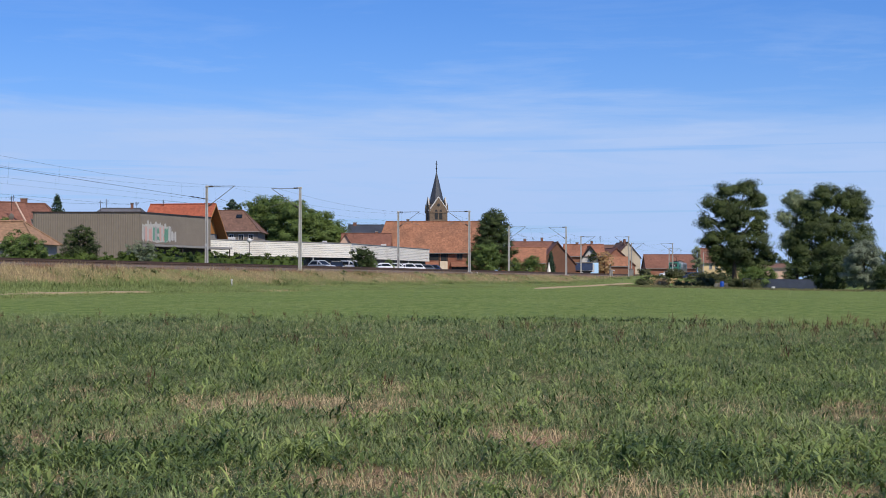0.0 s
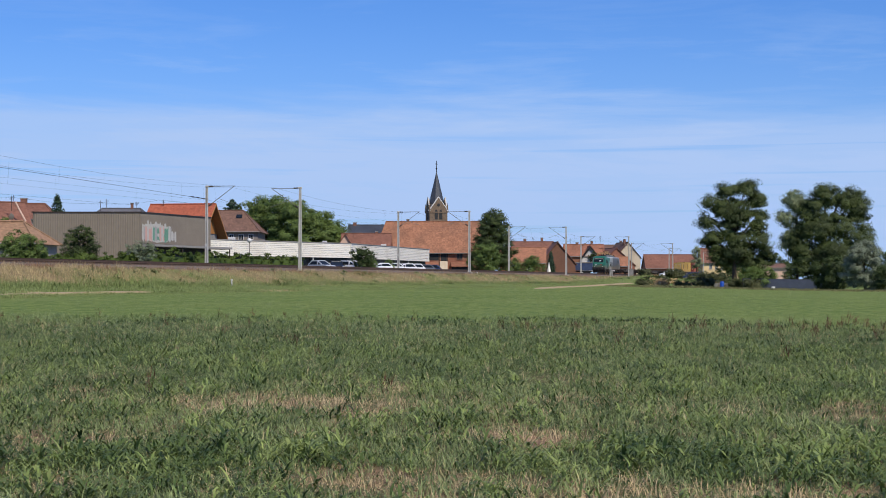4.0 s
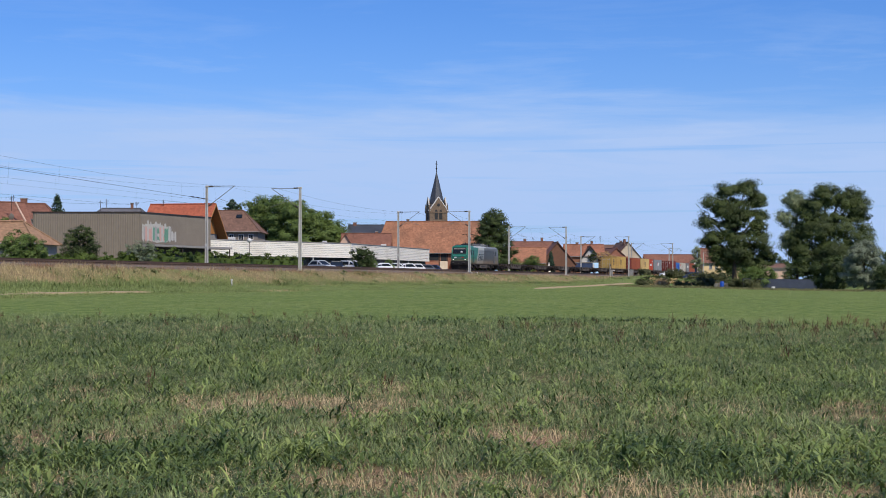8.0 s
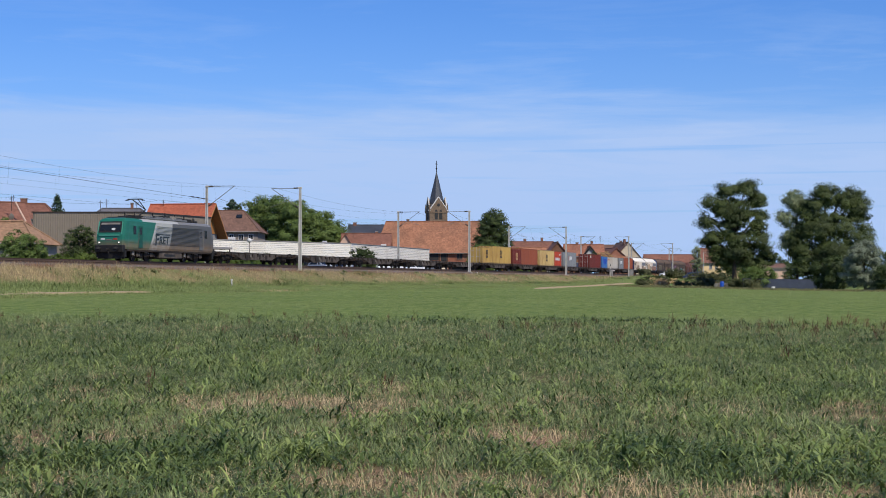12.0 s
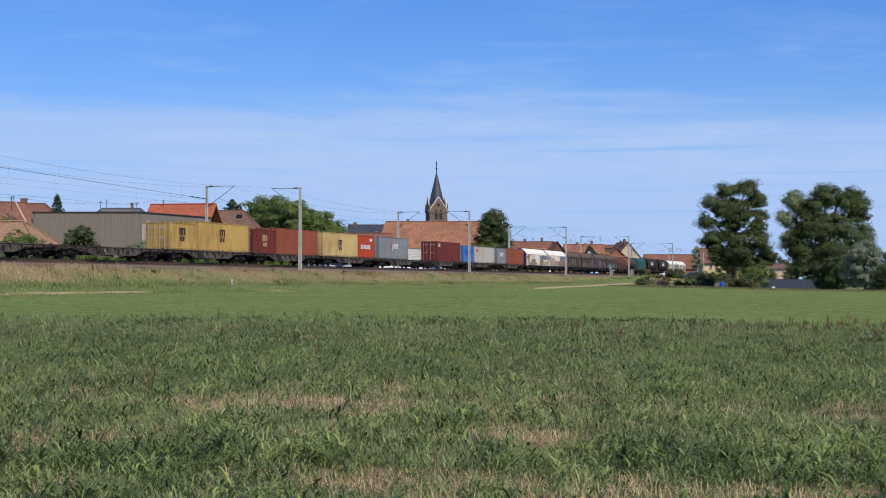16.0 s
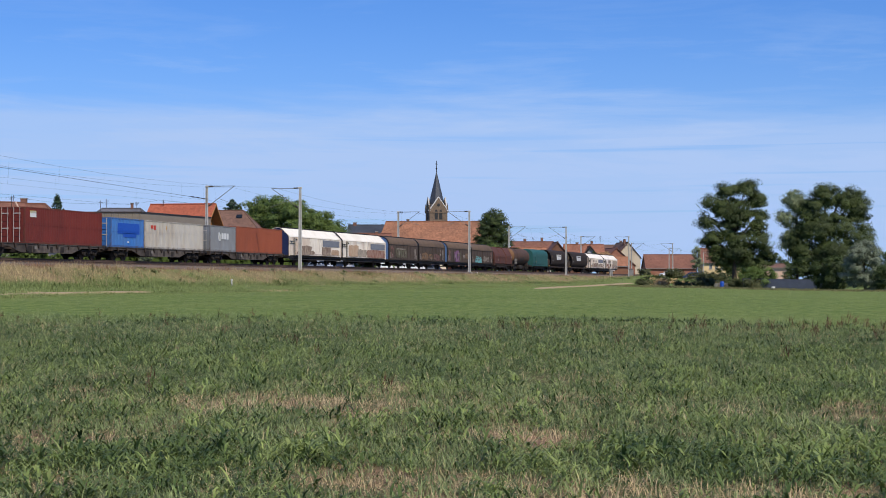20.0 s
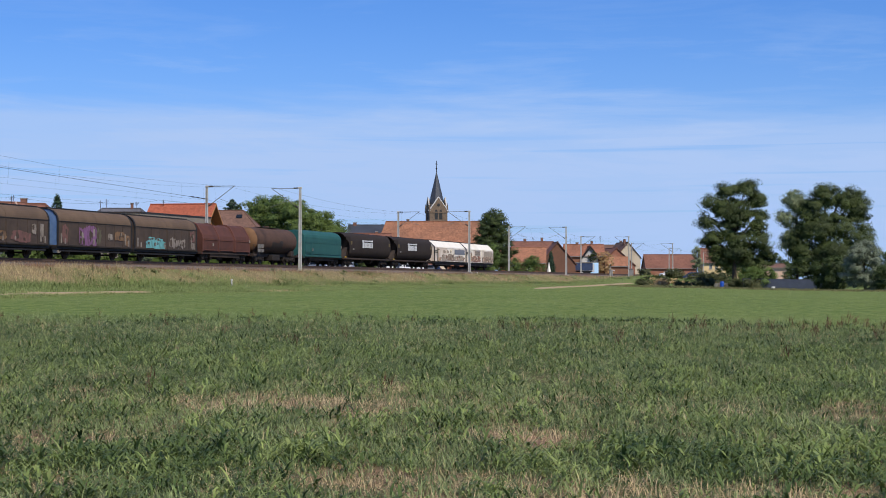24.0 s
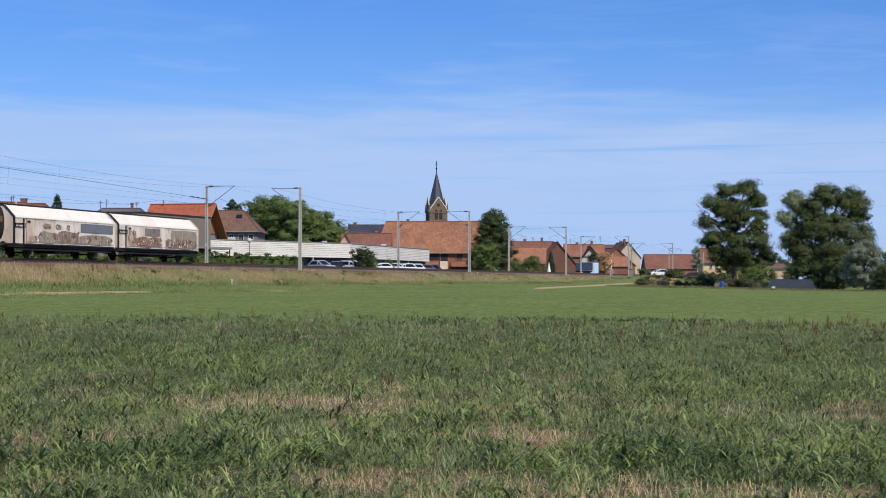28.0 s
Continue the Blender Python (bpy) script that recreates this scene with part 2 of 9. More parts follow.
M = {}
M["concrete_pole"] = surface("galvanised_steel", lin(196, 192, 182), lin(214, 210, 200), 3.0, 0.6, 0.0, 0.2, lin(170, 160, 146), 1.2, 0.5)
M["arm_steel"] = surface("weathered_grey_tube", lin(112, 112, 112), lin(140, 138, 134), 3.0, 0.6)
M["wire"] = surface("blackened_copper_wire", lin(34, 35, 38), lin(50, 50, 52), 9.0, 0.7, 0.2)
M["insulator"] = surface("dark_insulator", lin(48, 40, 36), lin(66, 54, 46), 6.0, 0.35)
M["ballast"] = surface("ballast_stone", lin(100, 88, 80), lin(140, 125, 114), 9.0, 0.95, bump=1.0, stain=lin(96, 70, 52), stain_scale=0.5, fine=22)
M["rail_steel"] = surface("rusty_rail", lin(90, 72, 61), lin(116, 94, 80), 5.0, 0.7, 0.4, 0.3)
M["sleeper"] = surface("sleeper_wood", lin(114, 102, 90), lin(146, 132, 117), 4.0, 0.9, bump=0.5)
M["hall_metal"] = surface("taupe_cladding", lin(138, 127, 112), lin(147, 136, 120), 1.5, 0.55, 0.0, 0.0, lin(132, 120, 106), 0.2, 0.6)
M["hall_trim"] = surface("dark_brown_flashing", lin(58, 50, 44), lin(72, 62, 54), 2.0, 0.5)
M["white_clad"] = surface("white_cladding", lin(226, 220, 206), lin(234, 229, 217), 1.2, 0.5, 0.0, 0.0, lin(206, 196, 180), 0.18, 0.6, tone=0.95)
M["white_paint"] = surface("white_paint", lin(224, 222, 216), lin(236, 234, 228), 2.0, 0.5)
M["dark_void"] = surface("dark_interior", lin(40, 42, 44), lin(54, 55, 56), 2.0, 0.7)
M["brick"] = surface("red_brick_wall", lin(146, 94, 74), lin(168, 113, 90), 5.0, 0.9, bump=0.6, stain=lin(190, 150, 122), stain_scale=0.5, stain_amount=0.5, fine=12)
M["sandstone"] = surface("pink_sandstone", lin(118, 100, 84), lin(142, 122, 102), 2.5, 0.9, bump=0.6, stain=lin(92, 78, 68), stain_scale=0.4)
M["slate"] = surface("dark_slate", lin(58, 62, 70), lin(82, 86, 94), 3.0, 0.55, bump=0.5, stain=lin(48, 50, 54), fine=8)
M["render_grey"] = surface("grey_render", lin(150, 146, 142), lin(168, 164, 158), 2.0, 0.9, bump=0.3)
M["render_taupe"] = surface("taupe_render", lin(132, 122, 112), lin(148, 138, 127), 2.0, 0.9, bump=0.3)
M["render_cream"] = surface("cream_render", lin(206, 190, 164), lin(220, 204, 178), 2.0, 0.9, bump=0.3, stain=lin(180, 160, 136))
M["render_ochre"] = surface("ochre_render", lin(238, 206, 152), lin(244, 214, 164), 2.0, 0.9, bump=0.3)
M["render_pink"] = surface("pink_render", lin(222, 184, 160), lin(232, 198, 176), 2.0, 0.9, bump=0.3)
M["render_brown"] = surface("weathered_brown_render", lin(142, 98, 76), lin(164, 118, 92), 1.2, 0.95, bump=0.4, stain=lin(112, 76, 60), stain_scale=0.3)
M["render_white"] = surface("white_render", lin(214, 210, 204), lin(226, 222, 216), 2.0, 0.9, bump=0.2)
M["wood_warm"] = surface("varnished_gable_boards", lin(176, 116, 62), lin(204, 142, 82), 2.5, 0.6, squash=(1, 6, 0.6), bump=0.3)
M["wood_dark"] = surface("dark_timber", lin(70, 52, 40), lin(96, 72, 54), 3.0, 0.8, squash=(1, 1, 0.4), bump=0.4)
M["roof_orange"] = tile_roof("orange_clay_tiles", lin(172, 92, 66), lin(184, 102, 74), lin(156, 86, 64))
M["roof_rust"] = tile_roof("rust_brown_clay_tiles", lin(142, 92, 70), lin(172, 118, 92), lin(112, 78, 62))
M["roof_barn"] = tile_roof("old_red_clay_tiles", lin(150, 102, 76), lin(178, 124, 94), lin(122, 88, 68))
M["roof_brown"] = tile_roof("brown_clay_tiles", lin(116, 86, 72), lin(132, 100, 84), lin(98, 76, 64))
M["roof_tan"] = tile_roof("tan_clay_tiles", lin(154, 119, 91), lin(175, 140, 109), lin(132, 103, 80))
M["roof_red"] = tile_roof("red_brown_clay_tiles", lin(126, 84, 68), lin(146, 100, 82), lin(110, 76, 62))
M["roof_grey"] = tile_roof("grey_roof_tiles", lin(98, 98, 104), lin(118, 116, 120), lin(84, 84, 88))
M["chimney"] = surface("chimney_brick", lin(120, 84, 70), lin(150, 108, 90), 6.0, 0.9, bump=0.5)
M["frame_white"] = surface("white_window_frame", lin(214, 212, 208), lin(228, 226, 222), 3.0, 0.5)
M["glass"] = surface("window_glass", lin(30, 34, 38), lin(40, 46, 50), 0.8, 0.22, spec=0.3)
M["rubber"] = surface("rubber", lin(28, 28, 29), lin(40, 40, 41), 6.0, 0.8)
M["asphalt"] = surface("asphalt", lin(84, 84, 84), lin(110, 108, 106), 4.0, 0.95, bump=0.5)
M["dirt"] = surface("dirt_track", lin(176, 152, 118), lin(196, 172, 138), 2.0, 0.98, bump=0.5, stain=lin(134, 130, 84), stain_scale=0.6, stain_amount=0.6)
M["bark"] = surface("bark", lin(66, 56, 46), lin(92, 80, 66), 4.0, 0.95, bump=0.8, squash=(1, 1, 0.3))


def leaf_material(name, c1, c2, island=0.3, translucent=0.3, rough=0.6, scale=0.35, upright=0.25, span=0.2):
    return surface(name, c1, c2, scale, rough, island=island, translucent=translucent, spec=0.25, tone=1.0, upright=upright, span=span)


M["leaf_dark"] = leaf_material("dark_green_leaves", lin(44, 56, 28), lin(78, 92, 47), 0.2, translucent=0.2, scale=0.7, span=0.13)
M["leaf_tree"] = leaf_material("deep_olive_leaves", lin(44, 55, 27), lin(86, 98, 51), 0.2, translucent=0.16, scale=0.25, span=0.14)
M["leaf_mid"] = leaf_material("green_leaves", lin(68, 89, 43), lin(114, 132, 68), 0.2, scale=0.8, span=0.14)
M["leaf_light"] = leaf_material("light_green_leaves", lin(70, 90, 42), lin(118, 134, 70), 0.2, scale=0.8, span=0.15)
M["leaf_silver"] = leaf_material("silver_green_leaves", lin(76, 88, 62), lin(142, 152, 124), 0.2, scale=1.2, span=0.14)
M["leaf_willow"] = leaf_material("silvery_willow_leaves", lin(92, 102, 80), lin(146, 154, 130), 0.2, scale=1.2, span=0.14)
M["leaf_poplar"] = leaf_material("grey_green_leaves", lin(78, 92, 62), lin(148, 158, 120), 0.2, translucent=0.25, scale=0.5, span=0.14)
M["leaf_scrub"] = leaf_material("dull_scrub_leaves", lin(60, 66, 40), lin(100, 102, 66), 0.2, scale=0.8, span=0.14)
M["leaf_conifer"] = leaf_material("conifer_needles", lin(38, 58, 42), lin(58, 78, 54), translucent=0.1)
M["leaf_autumn"] = leaf_material("ochre_bush_leaves", lin(172, 144, 100), lin(198, 168, 122))
M["hedge"] = leaf_material("hedge_leaves", lin(62, 80, 32), lin(92, 108, 46))


# ================= ground =================
def ground_material():
    """Crop land, dry bank grass and village ground on one sheet, laid out by the plan."""
    mt = bpy.data.materials.new("field_ground")
    mt.use_nodes = True
    n, l = mt.node_tree.nodes, mt.node_tree.links
    bsdf = n["Principled BSDF"]
    bsdf.inputs["Roughness"].default_value, bsdf.inputs["Specular IOR Level"].default_value = 0.95, 0.1
    tc = n.new("ShaderNodeTexCoord")
    pos = tc.outputs["Object"]

    def noise_at(scale, detail=6.0, lo=0.35, hi=0.65, squash=(1, 1, 1)):
        mp = n.new("ShaderNodeMapping")
        mp.inputs["Scale"].default_value = squash
        l.new(pos, mp.inputs[0])
        t = n.new("ShaderNodeTexNoise")
        t.inputs["Scale"].default_value, t.inputs["Detail"].default_value, t.inputs["Roughness"].default_value = scale, detail, 0.65
        l.new(mp.outputs[0], t.inputs["Vector"])
        r = n.new("ShaderNodeMapRange")
        r.inputs["From Min"].default_value, r.inputs["From Max"].default_value = lo, hi
        l.new(t.outputs["Fac"], r.inputs["Value"])
        return r.outputs[0]

    def blend(a, b, fac):
        m = n.new("ShaderNodeMix")
        m.data_type = "RGBA"
        for key, val in (("A", a), ("B", b)):
            if isinstance(val, tuple):
                m.inputs[key].default_value = val
            else:
                l.new(val, m.inputs[key])
        if isinstance(fac, float):
            m.inputs["Factor"].default_value = fac
        else:
            l.new(fac, m.inputs["Factor"])
        return m.outputs["Result"]

    def along(direction, lo, hi, wobble=None, size=1.0):
        d = n.new("ShaderNodeVectorMath")
        d.operation = "DOT_PRODUCT"
        d.inputs[1].default_value = direction
        l.new(pos, d.inputs[0])
        val = d.outputs["Value"]
        if wobble is not None:
            a = n.new("ShaderNodeMath")
            a.operation = "MULTIPLY_ADD"
            a.inputs[1].default_value = size
            l.new(wobble, a.inputs[0])
            l.new(val, a.inputs[2])
            val = a.outputs[0]
        r = n.new("ShaderNodeMapRange")
        r.inputs["From Min"].default_value, r.inputs["From Max"].default_value = lo, hi
        l.new(val, r.inputs["Value"])
        return r.outputs[0]

    soil = blend(lin(114, 90, 69), lin(148, 120, 95), noise_at(3.0))
    # weedy ground, darkened: the shade between the plants is put into this colour
    weeds = blend(lin(54, 66, 36), lin(84, 94, 54), noise_at(5.0))
    near = blend(soil, weeds, noise_at(0.8, 6, 0.40, 0.56, (1, 0.3, 1)))
    near = blend(near, weeds, along((0.0, 1.0, 0), 22.0, 30.0, noise_at(0.4), 4.0))
    young = blend(lin(77, 99, 46), lin(122, 135, 76), noise_at(2.4, 7, 0.3, 0.7, (1, 0.3, 1)))
    young = blend(young, lin(118, 128, 76), noise_at(0.05, 4, 0.5, 0.8, (0.6, 1, 1)))
    crop = blend(near, young, along((0.17, 1.0, 0), 50.0, 58.0, noise_at(0.25), 4.0))
    across = (-CT, ST, 0)
    dry = blend(lin(118, 102, 74), lin(144, 126, 94), noise_at(1.2))
    green = blend(lin(96, 112, 60), lin(116, 124, 72), noise_at(0.9))
    bank = blend(green, dry, noise_at(0.12, 6, 0.38, 0.6))
    land = blend(crop, green, along(across, 45.0, 47.0, noise_at(0.3), 2.0))
    land = blend(land, bank, along(across, 55.0, 59.0, noise_at(0.3), 2.0))
    village = blend(lin(112, 116, 74), lin(132, 124, 96), noise_at(0.4))
    land = blend(land, village, along(across, 74.0, 75.0))
    l.new(land, bsdf.inputs["Base Color"])
    bp = n.new("ShaderNodeBump")
    bp.inputs["Strength"].default_value, bp.inputs["Distance"].default_value = 0.8, 0.12
    l.new(noise_at(6.0, 5, 0.2, 0.8), bp.inputs["Height"])
    l.new(bp.outputs[0], bsdf.inputs["Normal"])
    return mt


def spaced(marks):
    out = []
    for a, b, step in marks:
        k = max(1, round((b - a) / step))
        out += [a + (b - a) * i / k for i in range(k)]
    return out + [marks[-1][1]]


def ground_sheet():
    ss = spaced([(-3500, -400, 500), (-400, -20, 40), (-20, 140, 3.0), (140, 420, 5.0), (420, 1000, 40), (1000, 4500, 500)])
    ps = spaced([(-3500, -400, 500), (-400, -60, 40), (-60, 40, 4.0), (40, 62, 0.75), (62, 80, 3.0), (80, 400, 40), (400, 3500, 500)])
    verts = []
    for s in ss:
        for p in ps:
            x, y, _ = on_line(s, p)
            rough = 0.0
            if -30 < s < 420 and -60 < p < 62:
                rough = 0.05 * noise.noise((x * 0.5, y * 0.5, 0)) + (0.10 * noise.noise((x * 0.25, y * 0.25, 3)) if p > 46 else 0)
            verts.append((x, y, ground_height(s, p) + rough))
    k = len(ps)
    faces = [(i * k + j, (i + 1) * k + j, (i + 1) * k + j + 1, i * k + j + 1) for i in range(len(ss) - 1) for j in range(k - 1)]
    g = Geo().add(verts, faces)
    ob = part("ground", g, ground_material(), smooth=True)
    return tagged(ob, "flat crop field rising to a dry grassy railway bank", "ground", kind="structure")


ground_sheet()


def track_on_ground(name, pts, width, material, label, lift=0.05):
    """A beaten track that follows the ground, a little proud of it."""
    g, rows = Geo(), []
    for i, (s, p) in enumerate(pts):
        rise = lift * min(1.0, i / 5, (len(pts) - 1 - i) / 3)
        a, b = pts[max(0, i - 1)], pts[min(len(pts) - 1, i + 1)]
        ds, dp = b[0] - a[0], b[1] - a[1]
        k = math.hypot(ds, dp)
        row = []
        for t in (-1, -0.75, 0, 0.75, 1):
            q = (s - dp / k * t * width / 2, p + ds / k * t * width / 2)
            row.append(on_line(*q, ground_height(*q) + (rise if abs(t) < 1 else -0.15)))
        rows.append(row)
    g.loft(rows, caps=False, closed=False)
    return tagged(part(name, g, material, smooth=True), label, "track", kind="structure")


def curve_points(ctrl, n=24):
    out = []
    for i in range(n + 1):
        t = i / n * (len(ctrl) - 1)
        j = min(int(t), len(ctrl) - 2)
        u = t - j
        p0, p1, p2, p3 = (ctrl[max(0, min(len(ctrl) - 1, j + d))] for d in (-1, 0, 1, 2))
        out.append(tuple(0.5 * (2 * b + (c - a) * u + (2 * a - 5 * b + 4 * c - d) * u * u + (3 * b - 3 * c + d - a) * u ** 3) for a, b, c, d in zip(p0, p1, p2, p3)))
    return out


FARM_PATH_S, FARM_PATH_P = (140, 150, 156, 181, 221, 253, 272, 280), (0, 36.4, 37.2, 40.7, 45.5, 48.4, 48.9, 99)
track_on_ground("dirt_path", curve_points([(74.5, 48.7), (77.9, 47.94), (81.1, 47.65), (84.8, 47.43), (90.5, 47.55)]), 0.7, M["dirt"], "pale beaten dirt track along the foot of the bank", 0.09)
track_on_ground("farm_path", curve_points(list(zip(FARM_PATH_S[1:-1], FARM_PATH_P[1:-1]))), 1.4, M["dirt"], "pale dirt farm track climbing to the crossing", 0.13)

# ================= railway =================
TRACK_A, TRACK_B = -420.0, 1500.0


def railway():
    g = Geo()
    for s0, s1 in ((TRACK_A, 0), (0, 250), (250, TRACK_B)):
        outline = [(61.6, 2.66), (63.1, 2.98), (63.5, 3.03), (66.9, 3.05), (67.7, 3.27), (71.2, 3.30), (71.7, 3.26), (73.6, 2.95)]
        g.loft([[on_line(s, p, z) for p, z in outline] for s in (s0, s1)], caps=False, closed=False)
    tagged(part("trackbed", g, M["ballast"]), "brown-grey stone ballast bed under two tracks", "ballast", kind="structure")
    for axis in (NEAR_AXIS, FAR_AXIS):
        top = RAIL if axis == FAR_AXIS else RAIL - 0.27
        track = thing("railway_track", "railway track with rusty rails on sleepers in ballast", "railway track", kind="structure")
        for side in (-0.75, 0.75):
            prof = [(-0.07, -0.17), (0.07, -0.17), (0.07, -0.15), (0.015, -0.13), (0.015, -0.04), (0.036, -0.035), (0.036, 0), (-0.036, 0), (-0.036, -0.035), (-0.015, -0.04), (-0.015, -0.13), (-0.07, -0.15)]
            r = Geo().loft([[on_line(s, axis + side + a, top + b) for a, b in prof] for s in (TRACK_A, 0, 200, 500, TRACK_B)])
            part("rail", r, M["rail_steel"], track)
        sl = Geo()
        for i in range(700):
            s = 20 + i * 0.6
            c = [on_line(s + a, axis + b, z) for z in (top - 0.32, top - 0.175) for a, b in ((-0.13, -1.25), (0.13, -1.25), (0.13, 1.25), (-0.13, 1.25))]
            sl.add(c, [(4, 5, 6, 7), (0, 1, 5, 4), (1, 2, 6, 5), (2, 3, 7, 6), (3, 0, 4, 7)])
        tagged(part("sleepers", sl, M["sleeper"], track), kind="stuff")


railway()

SPAN, NEAR_SPAN, POLE_S = 62.94, 63.49, 150.8


def mast(far):
    """A catenary mast with its cantilever, built at the foot; the arm reaches along local x."""
    t = thing("catenary_mast", "grey steel catenary mast with a cantilever arm beside the track", "mast", group="catenary masts")
    h = 8.90
    post = Geo()
    b0, b1 = 0.125, 0.09
    for sx in (-1, 1):
        post.loft([[(sx * b0 + a, y, 0) for a, y in ((-0.04, -b0), (0.04, -b0), (0.04, b0), (-0.04, b0))],
                   [(sx * b1 * 0.8 + a, y, h) for a, y in ((-0.035, -b1), (0.035, -b1), (0.035, b1), (-0.035, b1))]])
    post.loft([[(x, y, 0) for x, y in ((-b0, -0.03), (b0, -0.03), (b0, 0.03), (-b0, 0.03))], [(x, y, h) for x, y in ((-b1 * 0.8, -0.03), (b1 * 0.8, -0.03), (b1 * 0.8, 0.03), (-b1 * 0.8, 0.03))]])
    part("post", post, M["concrete_pole"], t)
    part("footing", Geo().box(-0.4, 0.4, -0.4, 0.4, -0.5, 0.08, 0.04), M["render_grey"], t, "pale concrete footing")
    top = h - 0.12
    part("top_arm", Geo().tube([(0.1, 0, top), (3.25, 0, top + 0.02)], 0.032, 6), M["arm_steel"], t)
    part("strut", Geo().tube([(0.1, 0, top - 2.15), (3.2, 0, top)], 0.036, 6), M["arm_steel"], t)
    part("steady_arm", Geo().tube([(1.35, 0, top - 1.28), (3.35, 0.05, top - 1.95)], 0.022, 5), M["arm_steel"], t)
    for name, c, d in (("top_insulator", (0.25, 0, top), (0.72, 0, top)), ("strut_insulator", (0.25, 0, top - 2.05), (0.6, 0, top - 1.80))):
        pts = [Vector(c).lerp(Vector(d), i / 8) for i in range(9)]
        part(name, Geo().tube(pts, [0.05 + 0.055 * (i % 2) for i in range(9)], 8), M["insulator"], t, "dark ribbed insulator")
    part("bracket", Geo().box(-0.16, 0.2, -0.12, 0.12, top - 0.08, top + 0.1, 0.02), M["concrete_pole"], t)
    part("mast_plate", Geo().box(-0.10, 0.10, -0.20, -0.185, 2.4, 2.7), M["white_paint"], t, "small white plate")
    return t


NEAR_RISE = {-1: -0.25, 0: -0.2, 1: 0.12}


def masts():
    near, far = mast(False), mast(True)
    made = False
    for i in range(-2, 7):
        for base, p, s0, turn, z in ((near, 62.22, -0.35, 90, 2.86), (far, 72.47, -1.4, -90, 2.9)):
            m = line_pose(POLE_S + s0 + i * (NEAR_SPAN if base is near else SPAN), p, z + (NEAR_RISE.get(i, 0.0) if base is near else 0.05), turn)
            if i == -2:
                base.matrix_world = m
            else:
                copy_thing(base, m)


masts()


def wires():
    """Messenger, contact and feeder wires from mast to mast."""
    up, low = RAIL + 8.06, RAIL + 5.88
    for axis, s0, span in ((NEAR_AXIS, -0.35, NEAR_SPAN), (FAR_AXIS, -1.4, SPAN)):
        w = thing("overhead_line", "overhead contact line with its carrying wire and droppers", "overhead line", group="overhead lines")
        mes, con, drop = Geo(), Geo(), Geo()
        pm, pc = [], []
        for i in range(-5, 11):
            a = POLE_S + s0 + i * span
            for k in range(9):
                u = k / 9
                z = up - 4 * 0.92 * u * (1 - u)
                zig = 0.2 * (1 if i % 2 else -1) * (1 - 2 * u)
                pm.append(on_line(a + u * span, axis, z))
                pc.append(on_line(a + u * span, axis + zig, low))
                if k and -2 <= i < 4:
                    drop.tube([pm[-1], pc[-1]], 0.0035, 3)
        part("carrying_wire", mes.tube(pm, 0.008, 4), M["wire"], w)
        part("contact_wire", con.tube(pc, 0.0065, 4), M["wire"], w)
        tagged(part("droppers", drop, M["wire"], w), kind="stuff")
    # a heavy anchor wire crosses over to a far mast
    f = thing("anchor_wire", "thick dark anchor wire running in to a mast", "cable")
    end = on_line(POLE_S - 1.4, 72.3, 10.38)
    part("cable", Geo().tube([(-42.6, 73.2, 10.5), (-33.7, 117.6, 10.33), end], 0.016, 5), M["wire"], f)
    part("anchor_insulator", Geo().tube([end.lerp(Vector((-33.7, 117.6, 10.33)), k / 60) for k in range(1, 8)], [0.03, 0.07, 0.03, 0.07, 0.03, 0.07, 0.03], 8), M["insulator"], f)


wires()


# ================= buildings =================
def window(parent, x, y, z, w, h, facing, shutters=False, depth=0.12, rim="frame_white"):
    """A window with frame, pane and sill on a wall; facing: degrees of the outward normal about z."""
    m = pose(x, y, z, 0, 0, facing + 90)
    fr = Geo()
    t = 0.09
    fr.box(-w / 2, w / 2, -0.05, depth, h - t, h)
    fr.box(-w / 2, w / 2, -0.05, depth, 0, t)
    fr.box(-w / 2, -w / 2 + t, -0.05, depth, t, h - t)
    fr.box(w / 2 - t, w / 2, -0.05, depth, t, h - t)
    fr.box(-0.035, 0.035, -0.03, depth, t, h - t)
    f = part("window", fr, M[rim], parent, m=m)
    part("pane", Geo().box(-w / 2 + t, w / 2 - t, -0.018, 0.03, t, h - t), M["glass"], f, "dark glass pane")
    part("sill", Geo().box(-w / 2 - 0.1, w / 2 + 0.1, -0.16, 0.05, -0.08, 0), M["render_grey"], f)
    if shutters:
        for sx in (-1, 1):
            part("shutter", Geo().box(sx * (w / 2 + 0.02), sx * (w / 2 + w * 0.48), -0.06, -0.01, 0, h), M["wood_dark"], f, "brown wooden shutter")
    return f


